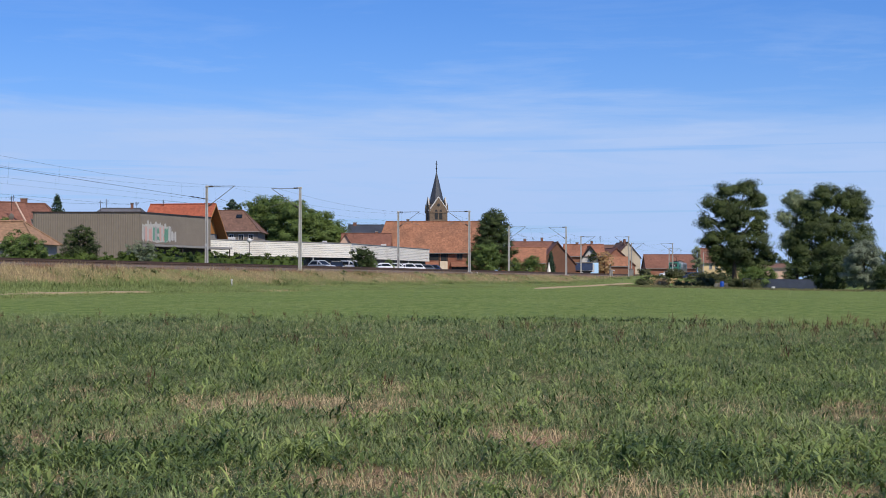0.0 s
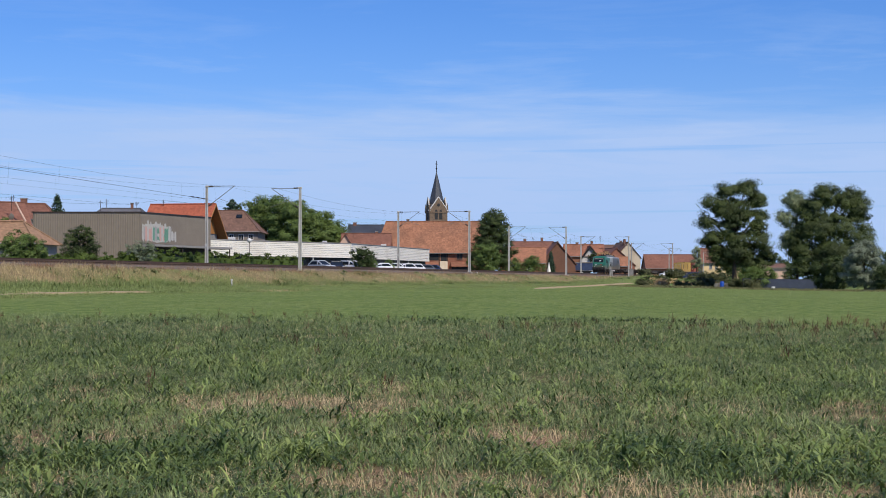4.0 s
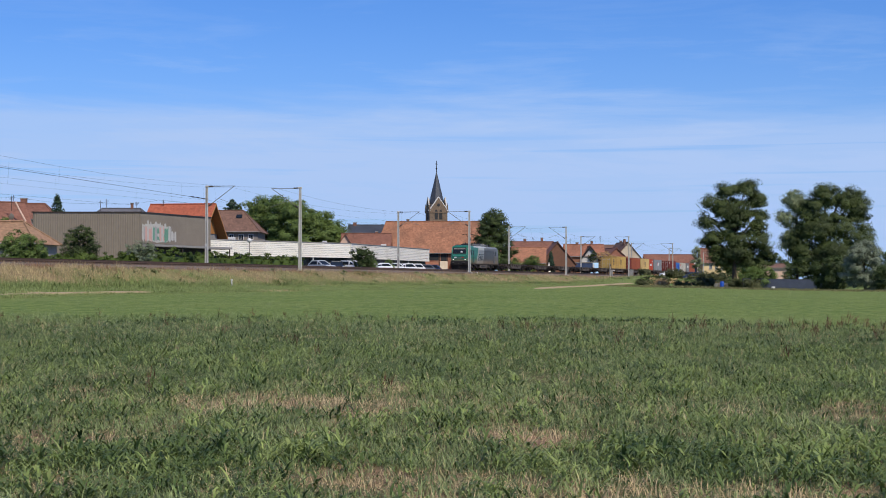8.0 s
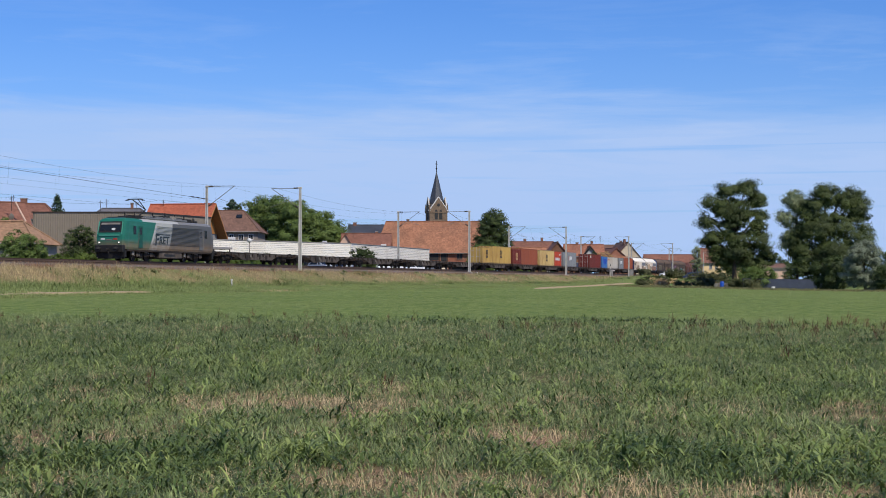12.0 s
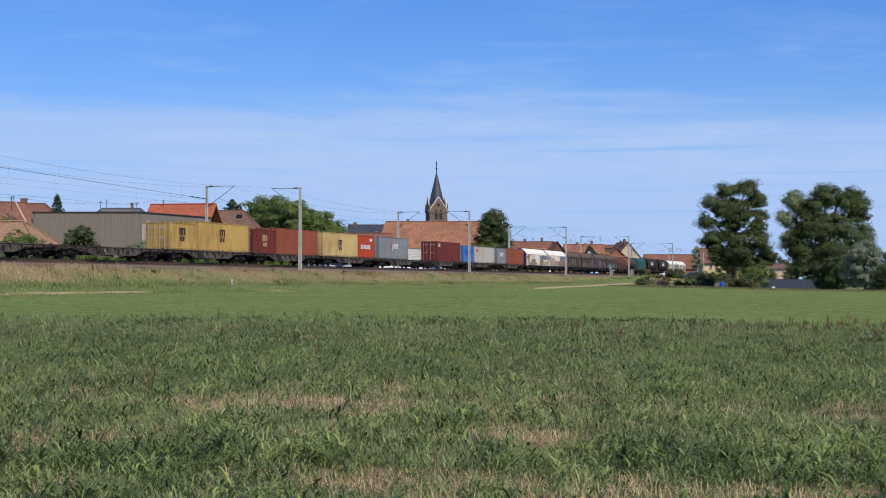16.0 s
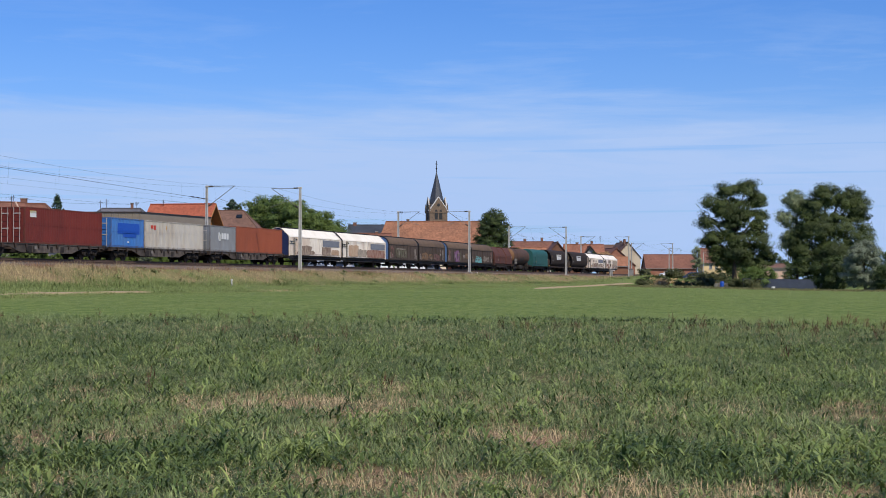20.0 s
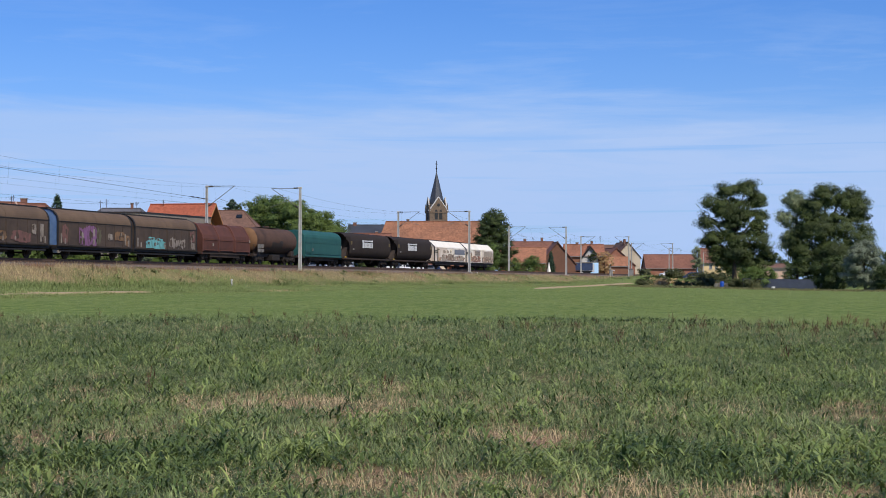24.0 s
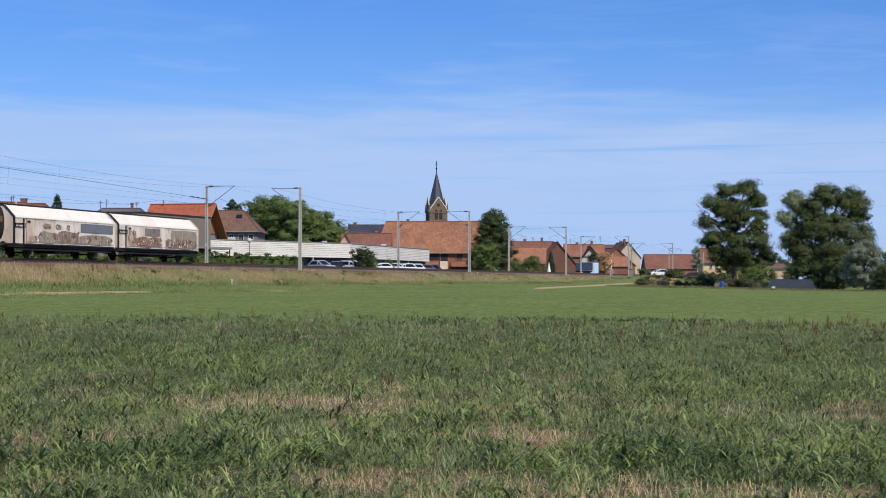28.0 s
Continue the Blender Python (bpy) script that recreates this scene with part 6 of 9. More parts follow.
def livery():
    """The engine's paint: green cab, pale middle panel with slanted edges, grey rest, dusty lower edge."""
    mt = surface("locomotive_paint", lin(28, 104, 84), lin(38, 120, 98), 1.2, 0.45, clear=0.15)
    n, l = mt.node_tree.nodes, mt.node_tree.links
    bsdf = n["Principled BSDF"]
    src = bsdf.inputs["Base Color"].links[0].from_socket
    tc = n.new("ShaderNodeTexCoord")
    sp = n.new("ShaderNodeSeparateXYZ")
    l.new(tc.outputs["Object"], sp.inputs[0])

    def edge(x0, lean):
        a = n.new("ShaderNodeMath")
        a.operation = "MULTIPLY_ADD"
        a.inputs[1].default_value = -lean
        l.new(sp.outputs["Z"], a.inputs[0])
        l.new(sp.outputs["X"], a.inputs[2])
        g = n.new("ShaderNodeMath")
        g.operation = "GREATER_THAN"
        g.inputs[1].default_value = x0
        l.new(a.outputs[0], g.inputs[0])
        return g.outputs[0]

    def over(base, colour, fac):
        m = n.new("ShaderNodeMix")
        m.data_type = "RGBA"
        m.inputs["B"].default_value = colour
        l.new(base, m.inputs["A"])
        l.new(fac, m.inputs["Factor"])
        return m.outputs["Result"]
    c = over(src, lin(160, 160, 154), edge(4.75, 0.55))
    c = over(c, lin(82, 80, 77), edge(8.9, 0.33))
    top = n.new("ShaderNodeMath")
    top.operation = "GREATER_THAN"
    top.inputs[1].default_value = 3.60
    l.new(sp.outputs["Z"], top.inputs[0])
    shoulder = n.new("ShaderNodeMath")
    shoulder.operation = "MULTIPLY"
    l.new(top.outputs[0], shoulder.inputs[0])
    l.new(edge(4.2, 0.0), shoulder.inputs[1])
    c = over(c, lin(158, 158, 154), shoulder.outputs[0])
    rear = n.new("ShaderNodeMath")
    rear.operation = "MULTIPLY"
    l.new(top.outputs[0], rear.inputs[0])
    l.new(edge(11.4, 0.0), rear.inputs[1])
    c = over(c, lin(112, 110, 106), rear.outputs[0])
    dust = n.new("ShaderNodeTexNoise")
    dust.inputs["Scale"].default_value, dust.inputs["Detail"].default_value = 1.6, 6.0
    l.new(tc.outputs["Object"], dust.inputs["Vector"])
    low = n.new("ShaderNodeMapRange")
    low.inputs["From Min"].default_value, low.inputs["From Max"].default_value = 1.95, 1.4
    low.inputs["To Max"].default_value = 1.3
    l.new(sp.outputs["Z"], low.inputs["Value"])
    dm = n.new("ShaderNodeMath")
    dm.operation, dm.use_clamp = "MULTIPLY", True
    l.new(low.outputs[0], dm.inputs[0])
    l.new(dust.outputs["Fac"], dm.inputs[1])
    c = over(c, lin(120, 100, 78), dm.outputs[0])
    l.new(c, bsdf.inputs["Base Color"])
    return mt


def text_part(name, words, size, material, parent, m):
    """Raised lettering as a mesh."""
    cu = bpy.data.curves.new(name, "FONT")
    cu.body, cu.size, cu.extrude, cu.shear = words, size, 0.006, 0.12
    cu.offset = size * 0.022
    tmp = bpy.data.objects.new(name, cu)
    scene.collection.objects.link(tmp)
    dg = bpy.context.evaluated_depsgraph_get()
    me = bpy.data.meshes.new_from_object(tmp.evaluated_get(dg))
    bpy.data.objects.remove(tmp)
    me.materials.clear()
    me.materials.append(material)
    ob = part(name, me, None, parent, m=m)
    return ob


def locomotive():
    t = thing("locomotive", "green and grey electric locomotive with a raised pantograph", "locomotive")
    L = 19.72
    paint = livery()
    levels = ((1.02, 0.66, 1.38), (1.20, 0.56, 1.43), (1.75, 0.50, 1.45), (2.30, 0.54, 1.45), (3.10, 0.80, 1.43), (3.58, 0.956, 1.40), (3.78, 1.15, 1.24), (3.88, 1.6, 0.96))
    rows = []
    for z, xf, w in levels:
        half = [(xf, w * 0.72), (xf + 0.05, w * 0.88), (xf + 0.28, w * 0.97), (xf + 0.8, w), (L / 2, w)]
        ring = [(x, -y) for x, y in half] + [(L - x, -y) for x, y in half[-2::-1]]
        ring = ring + [(x, -y) for x, y in ring[::-1]]
        rows.append([(x, y, z) for x, y in ring])
    body = part("body", Geo().loft(rows), paint, t)
    # horizontal ribs on the rear two thirds of the sides
    for sy in (-1, 1):
        for i in range(15):
            z = 1.58 + i * 0.118
            x0 = 5.1 + 0.55 * z
            part("side_rib", Geo().box(x0, L - 3.4, sy * 1.44, sy * 1.485, z, z + 0.05), paint, body)
    for end in (0, 1):
        m = pose(0, 0, 0) if end == 0 else pose(L, 0, 0, 0, 0, 180)
        def pane(x, y, z0, z1):
            k = lambda z: 0.54 + (z - 2.30) * 0.325 - x
            return Geo().add([(k(z0), -y, z0), (k(z0), y, z0), (k(z1), y * 0.96, z1), (k(z1), -y * 0.96, z1), (k(z0) + 0.08, -y, z0), (k(z0) + 0.08, y, z0), (k(z1) + 0.08, y * 0.96, z1), (k(z1) + 0.08, -y * 0.96, z1)],
                             [(0, 1, 2, 3), (4, 7, 6, 5), (0, 4, 5, 1), (2, 6, 7, 3), (0, 3, 7, 4), (1, 5, 6, 2)])
        part("windscreen_frame", pane(0.012, 1.14, 2.52, 3.52), M["black_steel"], t, "black windscreen surround", m=m)
        part("windscreen", pane(0.022, 1.02, 2.68, 3.44), M["glass"], t, "wide dark windscreen", m=m)
        # pale pane: the sky's reflection painted across the top of the screen
        part("sun_visor", pane(0.028, 0.96, 3.24, 3.41), M["wagon_grey"], t, "pale band painted as the sky's reflection in the windscreen", m=m)
        part("paper", pane(0.028, 0.18, 2.72, 2.92), M["frame_white"], t, "white paper behind the windscreen", m=m @ pose(0, -0.35, 0))
        part("waist_band", Geo().box(0.485, 0.58, -1.02, 1.02, 2.20, 2.34), M["band_green"], t, "pale green waist band", m=m)
        part("front_mark", Geo().box(0.48, 0.56, -0.3, 0.3, 1.80, 1.92), M["wagon_grey"], t, "small pale plate", m=m)
        for sy in (-1, 1):
            lamp = part("headlight", Geo().tube([(0.50, sy * 0.98, 1.62), (0.70, sy * 0.98, 1.62)], 0.12, 14), M["black_steel"], t, "round headlight", m=m)
            part("lens", Geo().tube([(0.485, sy * 0.98, 1.62), (0.51, sy * 0.98, 1.62)], 0.062, 12), M["headlight"] if end == 0 else M["glass"], lamp, "lit white lens" if end == 0 else "")
            part("cab_window", Geo().box(2.35, 2.85, sy * 1.43, sy * 1.462, 2.4, 3.15), M["glass"], t, "dark cab side window", m=m)
            part("door_window", Geo().box(3.52, 3.88, sy * 1.45, sy * 1.474, 2.4, 3.0), M["glass"], t, "narrow dark door window", m=m)
            # cab corner edge; the highlight along it is put into the paler paint
            part("corner_post", Geo().tube([(0.60, sy * 1.20, 2.36), (0.88, sy * 1.17, 3.50)], 0.05, 6), M["band_green"] if end == 0 else M["door_grey"], t, "cab corner edge with its highlight painted pale", m=m)
            part("wiper", Geo().tube([(0.60, sy * 0.3, 2.56), (0.72, sy * 0.75, 2.95)], 0.015, 4), M["loco_under"], t, m=m)
            part("cab_mark", Geo().box(0.485, 0.58, sy * 0.62 - 0.2, sy * 0.62 + 0.2, 1.86, 2.02), M["cab_red"] if sy < 0 else M["frame_white"], t, "small red painted panel" if sy < 0 else "small pale panel", m=m)
            part("cab_door", Geo().box(3.35, 4.05, sy * 1.44, sy * 1.468, 1.2, 3.15), M["door_green"] if end == 0 else M["door_grey"], t, m=m)
            part("grab_rail", Geo().tube([(3.25, sy * 1.50, 1.2), (3.25, sy * 1.50, 2.6)], 0.02, 5), M["wagon_grey"], t, m=m)
            part("front_step", Geo().box(0.75, 1.2, sy * 1.1, sy * 1.42, 0.35, 0.42).box(0.78, 1.15, sy * 1.35, sy * 1.40, 0.4, 0.95), M["black_steel"], t, m=m)
        plow = Geo().loft([[(0.85, -1.3, 0.18), (0.60, 0, 0.18), (0.85, 1.3, 0.18), (1.0, 1.3, 0.18), (1.0, -1.3, 0.18)], [(0.70, -1.35, 0.80), (0.50, 0, 0.80), (0.70, 1.35, 0.80), (1.0, 1.35, 0.80), (1.0, -1.35, 0.80)]])
        part("obstacle_plough", plow, M["black_steel"], t, m=m)
        part("buffer_beam", Geo().box(0.45, 0.95, -1.40, 1.40, 0.74, 1.40, 0.05), M["black_steel"], t, m=m)
    buffers(t, L)
    part("frame_sill", Geo().box(1.3, L - 1.3, -1.40, 1.40, 0.86, 1.02), M["loco_under"], t)
    part("transformer", Geo().box(7.6, 12.1, -1.36, 1.36, 0.30, 0.90, 0.06), M["sill_grey"], t, "dusty underfloor box")
    for y in (-1.385, 1.355):
        part("vent_slot", Geo().box(8.5, 10.6, y, y + 0.03, 0.50, 0.70), M["dark_void"], t, "dark vent slot")
    for x in (6.9, 12.6):
        part("air_tank", Geo().tube([(x, -1.15, 0.58), (x, 1.15, 0.58)], 0.2, 10), M["loco_under"], t)
    for x in (4.75, L - 4.75):
        b = bogie(t, x, 2.6, 0.575, FRAME_L)
        for k in (-1.75, -0.85, 0.85, 1.75):
            part("spring", Geo().tube([(k, -1.12, 0.42 + 0.055 * q) for q in range(10)], [0.12 if q % 2 else 0.085 for q in range(10)], 8), M["sill_grey"], b, "dusty coil spring")
        part("brake_unit", Geo().box(-0.72, -0.12, -1.14, -0.9, 0.32, 0.72, 0.04).box(0.18, 0.76, -1.14, -0.9, 0.36, 0.78, 0.04), M["loco_under"], b, "dark brake units")
        part("damper", Geo().tube([(-0.5, -1.2, 0.95), (0.9, -1.2, 0.72)], 0.06, 6), M["wagon_grey"], b)
        part("axle_cover", Geo().tube([(-1.3, -1.17, 0.575), (-1.3, -1.24, 0.575)], 0.2, 12), M["sill_grey"], b)
        part("axle_cover", Geo().tube([(1.3, -1.17, 0.575), (1.3, -1.24, 0.575)], 0.2, 12), M["sill_grey"], b)
        part("sand_box", Geo().box(-2.3, -1.95, -1.3, -1.05, 0.5, 1.0, 0.03).tube([(-2.1, -1.2, 0.5), (-1.95, -0.95, 0.1)], 0.03, 5), M["wagon_grey"], b)
    part("cab_roof", Geo().prism([(1.75, 3.84), (4.4, 3.84), (4.4, 4.02), (2.0, 4.0)], -0.98, 0.98, "y"), M["black_steel"], t, "black cab roof cover")
    # roof
    part("roof_hatch", Geo().box(5.6, 14.1, -0.95, 0.95, 3.74, 3.92, 0.05), M["door_grey"], t)
    for x in (6.2, 8.2, 10.2, 12.2):
        part("roof_box", Geo().box(x, x + 1.3, -0.7, 0.7, 3.92, 4.06, 0.04), M["door_grey"], t)
    part("busbar", Geo().tube([(4.2, 0.5, 4.1), (15.6, 0.5, 4.1)], 0.03, 6), M["wire"], t)
    for x in (4.6, 7.4, 10.0, 12.7, 15.2):
        part("roof_insulator", Geo().tube([(x, 0.5, 3.78), (x, 0.5, 3.86), (x, 0.5, 3.94), (x, 0.5, 4.02), (x, 0.5, 4.1)], [0.06, 0.11, 0.06, 0.11, 0.05], 8), M["insulator"], t)
    up = part("pantograph", Geo().box(4.9, 6.7, -0.55, 0.55, 3.84, 3.94), M["black_steel"], t, "raised black pantograph")
    part("lower_arm", Geo().tube([(5.5, 0, 3.95), (7.3, 0, 4.85)], [0.08, 0.06], 6), M["black_steel"], up)
    part("upper_arm", Geo().tube([(7.3, 0.0, 4.85), (5.3, -0.3, 5.72)], 0.045, 5).tube([(7.3, 0, 4.85), (5.3, 0.3, 5.72)], 0.045, 5), M["black_steel"], up)
    for x in (5.15, 5.45):
        part("head", Geo().tube([(x, -0.9, 5.60), (x, -0.6, 5.75), (x, 0.6, 5.75), (x, 0.9, 5.60)], 0.04, 5), M["black_steel"], up)
    dn = part("pantograph", Geo().box(L - 4.5, L - 2.9, -0.55, 0.55, 3.84, 3.92), M["black_steel"], t, "folded black pantograph")
    part("folded_arm", Geo().tube([(L - 4.4, 0, 3.98), (L - 2.4, 0, 4.08)], 0.05, 6).tube([(L - 2.4, 0, 4.08), (L - 3.8, 0, 4.2)], 0.04, 6).tube([(L - 3.8, -0.8, 4.2), (L - 3.8, 0.8, 4.2)], 0.04, 6), M["black_steel"], dn)
    text_part("lettering", "F", 1.5, M["dark_letter"], t, pose(6.35, -1.492, 1.52, 90, 0, 0) @ Matrix.Diagonal((1.1, 1, 1, 1)))
    text_part("lettering", "RET", 1.0, M["dark_letter"], t, pose(7.2, -1.492, 1.64, 90, 0, 0) @ Matrix.Diagonal((1.15, 1, 1, 1)))
    part("letter_bar", Geo().box(7.2, 9.4, -1.50, -1.486, 2.46, 2.56), M["dark_letter"], t)
    for ch in t.children:
        if ch.name.split(".")[0] in ("roof_hatch", "roof_box", "busbar", "roof_insulator"):
            ch.location.z += 0.16
    for x, w, z in ((2.6, 1.2, 4.1), (4.4, 1.6, 4.22), (7.9, 1.8, 4.3), (10.4, 0.9, 4.4), (12.4, 1.6, 4.3), (14.4, 1.4, 4.25), (16.4, 0.8, 4.12)):
        part("roof_gear", Geo().box(x, x + w, -0.5, 0.3, 3.8, z, 0.04).tube([(x + 0.1, -0.35, z), (x + 0.1, -0.35, z + 0.28)], 0.06, 6), M["black_steel"], t, "black roof gear")
    part("roof_fairing", Geo().prism([(11.2, 3.8), (11.9, 3.8), (11.7, 4.3), (11.45, 4.34)], -0.9, 0.2, "y"), M["wagon_grey"], t, "pale roof fairing")
    return t


M["headlight"] = surface("headlight_lens", lin(250, 246, 226), lin(255, 252, 240), 2.0, 0.2)
_b = M["headlight"].node_tree.nodes["Principled BSDF"]
_b.inputs["Emission Color"].default_value, _b.inputs["Emission Strength"].default_value = (1, 0.94, 0.8, 1), 1.5
M["cab_red"] = surface("red_cab_panel", lin(178, 62, 52), lin(190, 74, 60), 3.0, 0.6)
M["band_green"] = surface("pale_green_band", lin(70, 150, 124), lin(84, 162, 138), 2.0, 0.5)
M["door_green"] = surface("dark_green_door", lin(24, 82, 68), lin(30, 94, 78), 2.0, 0.5)
M["door_grey"] = surface("mid_grey_paint", lin(104, 106, 108), lin(122, 122, 122), 2.0, 0.6, stain=lin(96, 88, 78))
M["dark_letter"] = surface("dark_letter_paint", lin(44, 56, 60), lin(56, 68, 72), 3.0, 0.5)
put(locomotive(), -0.45)


def flat_wagon():
    """An 18-metre container flat with fish-belly sills on two bogies."""
    t = thing("flat_wagon", "dark brown container flat wagon on two bogies", "flat wagon", group="container flat wagons")
    L = 19.74
    for sy in (-1, 1):
        out = [(0.62, 1.12), (0.62, 0.95), (4.3, 0.93), (6.0, 0.45), (13.74, 0.45), (15.44, 0.93), (L - 0.62, 0.95), (L - 0.62, 1.12)]
        part("side_sill", Geo().prism(out, sy * 1.18, sy * 1.26, "y").prism([(0.62, 1.12), (L - 0.62, 1.12), (L - 0.62, 1.17), (0.62, 1.17)], sy * 1.05, sy * 1.32, "y"), M["sill_grey"], t)
    for i in range(11):
        x = 1.2 + i * (L - 2.4) / 10
        part("crossbeam", Geo().box(x - 0.12, x + 0.12, -1.18, 1.18, 0.86, 1.10), M["wagon_frame"], t)
    part("centre_sill", Geo().box(0.6, L - 0.6, -0.28, 0.28, 0.72, 1.06), M["wagon_frame"], t)
    for x in (0.62, L - 0.82):
        part("headstock", Geo().box(x, x + 0.2, -1.3, 1.3, 0.82, 1.2, 0.02), M["wagon_frame"], t)
    for x in (1.6, 3.2, 5.0, 6.6, 8.4, 9.8, 11.2, 13.0, 14.6, 16.4, 18.0):
        part("rib", Geo().prism([(x, 1.14), (x + 0.34, 1.14), (x + 0.22, 0.80), (x + 0.12, 0.80)], -1.36, -1.26, "y"), M["wagon_frame"], t)
    for x, w in ((7.1, 0.5), (7.8, 0.35), (10.3, 0.45), (11.9, 0.6)):
        part("sill_pocket", Geo().box(x, x + w, -1.272, -1.25, 0.5, 0.98), M["loco_under"], t, "dark pocket in the sill")
    part("data_panel", Geo().box(8.0, 8.3, -1.275, -1.262, 0.72, 0.98), M["wagon_grey"], t, "small pale data panel")
    part("brake_gear", Geo().box(6.2, 7.0, -0.9, 0.9, 0.42, 0.72, 0.05).tube([(8.5, -0.7, 0.6), (10.6, -0.7, 0.6)], 0.2, 10), M["loco_under"], t)
    part("brake_wheel", Geo().tube([(6.9, -1.34, 0.72), (6.9, -1.31, 0.72)], 0.2, 12), M["loco_under"], t)
    for x in (0.9, 6.9, 7.2, 12.6, 12.9, L - 0.9):
        for sy in (-1, 1):
            part("spigot", Geo().box(x - 0.09, x + 0.09, sy * 1.10, sy * 1.30, 1.16, 1.20), M["black_steel"], t)
    bogie(t, 2.75)
    bogie(t, L - 2.75)
    buffers(t, L)
    return t


def streaked(mt, colour, amount=0.5, lo=0.55, hi=0.72, across=2.6, down=0.10, tone=0.72):
    """Thin vertical dirt streaks over a painted side."""
    n, l = mt.node_tree.nodes, mt.node_tree.links
    bsdf = n["Principled BSDF"]
    src = bsdf.inputs["Base Color"].links[0].from_socket
    tc = n.new("ShaderNodeTexCoord")
    mp = n.new("ShaderNodeMapping")
    mp.inputs["Scale"].default_value = (across, across, across * down)
    l.new(tc.outputs["Object"], mp.inputs["Vector"])
    nz = n.new("ShaderNodeTexNoise")
    nz.inputs["Scale"].default_value, nz.inputs["Detail"].default_value, nz.inputs["Roughness"].default_value = 1.0, 8.0, 0.7
    l.new(mp.outputs[0], nz.inputs["Vector"])
    mr = n.new("ShaderNodeMapRange")
    mr.inputs["From Min"].default_value, mr.inputs["From Max"].default_value, mr.inputs["To Max"].default_value = lo, hi, amount
    l.new(nz.outputs["Fac"], mr.inputs["Value"])
    mx = n.new("ShaderNodeMix")
    mx.data_type = "RGBA"
    mx.inputs["B"].default_value = tuple(k * tone for k in colour[:3]) + (1.0,)
    l.new(mr.outputs[0], mx.inputs["Factor"])
    l.new(src, mx.inputs["A"])
    l.new(mx.outputs["Result"], bsdf.inputs["Base Color"])
    return mt


def paint(name, c1, c2, stain):
    return streaked(surface(name, c1, c2, 1.0, 0.65, 0.0, 0.15, stain, 0.55, 0.45, squash=(1, 1, 0.5), spec=0.25), stain, 0.6)


PAINT = {"yellow": paint("container_yellow", lin(200, 165, 90), lin(210, 176, 100), lin(142, 102, 62)),
         "buff": paint("container_buff", lin(214, 184, 120), lin(222, 194, 132), lin(146, 102, 66)),
         "maroon": paint("container_maroon", lin(120, 49, 41), lin(130, 56, 46), lin(94, 44, 38)),
         "orange": paint("container_orange_brown", lin(160, 83, 56), lin(170, 93, 64), lin(134, 72, 52)),
         "red": paint("container_red", lin(194, 72, 46), lin(204, 82, 54), lin(168, 62, 44)),
         "grey": paint("container_grey", lin(140, 144, 148), lin(150, 154, 158), lin(120, 120, 120)),
         "pale": paint("container_pale_grey", lin(196, 190, 178), lin(206, 200, 190), lin(170, 154, 134)),
         "blue": paint("container_blue", lin(62, 122, 196), lin(72, 134, 206), lin(84, 116, 160))}
M["logo_dark"] = surface("dark_logo_paint", lin(52, 42, 36), lin(66, 54, 44), 4.0, 0.6)
M["logo_white"] = surface("white_logo_paint", lin(222, 222, 220), lin(232, 232, 230), 4.0, 0.6)
M["logo_red"] = surface("red_logo_paint", lin(196, 60, 48), lin(206, 72, 58), 4.0, 0.6)
M["logo_blue"] = surface("deep_blue_logo_paint", lin(26, 82, 184), lin(34, 92, 194), 4.0, 0.6)
M["logo_yellow"] = surface("yellow_logo_paint", lin(226, 206, 96), lin(234, 214, 110), 4.0, 0.6)
M["logo_buff"] = surface("buff_logo_paint", lin(196, 160, 104), lin(206, 172, 116), 4.0, 0.6)


@functools.lru_cache(None)
def edge_paint(mt):
    """The same paint, rubbed and grimy, for a box's rails and posts."""
    m2 = mt.copy()
    m2.name = mt.name + "_worn_edge"
    return streaked(m2, lin(96, 74, 56), 0.75, 0.40, 0.66, 3.0, 1.0)


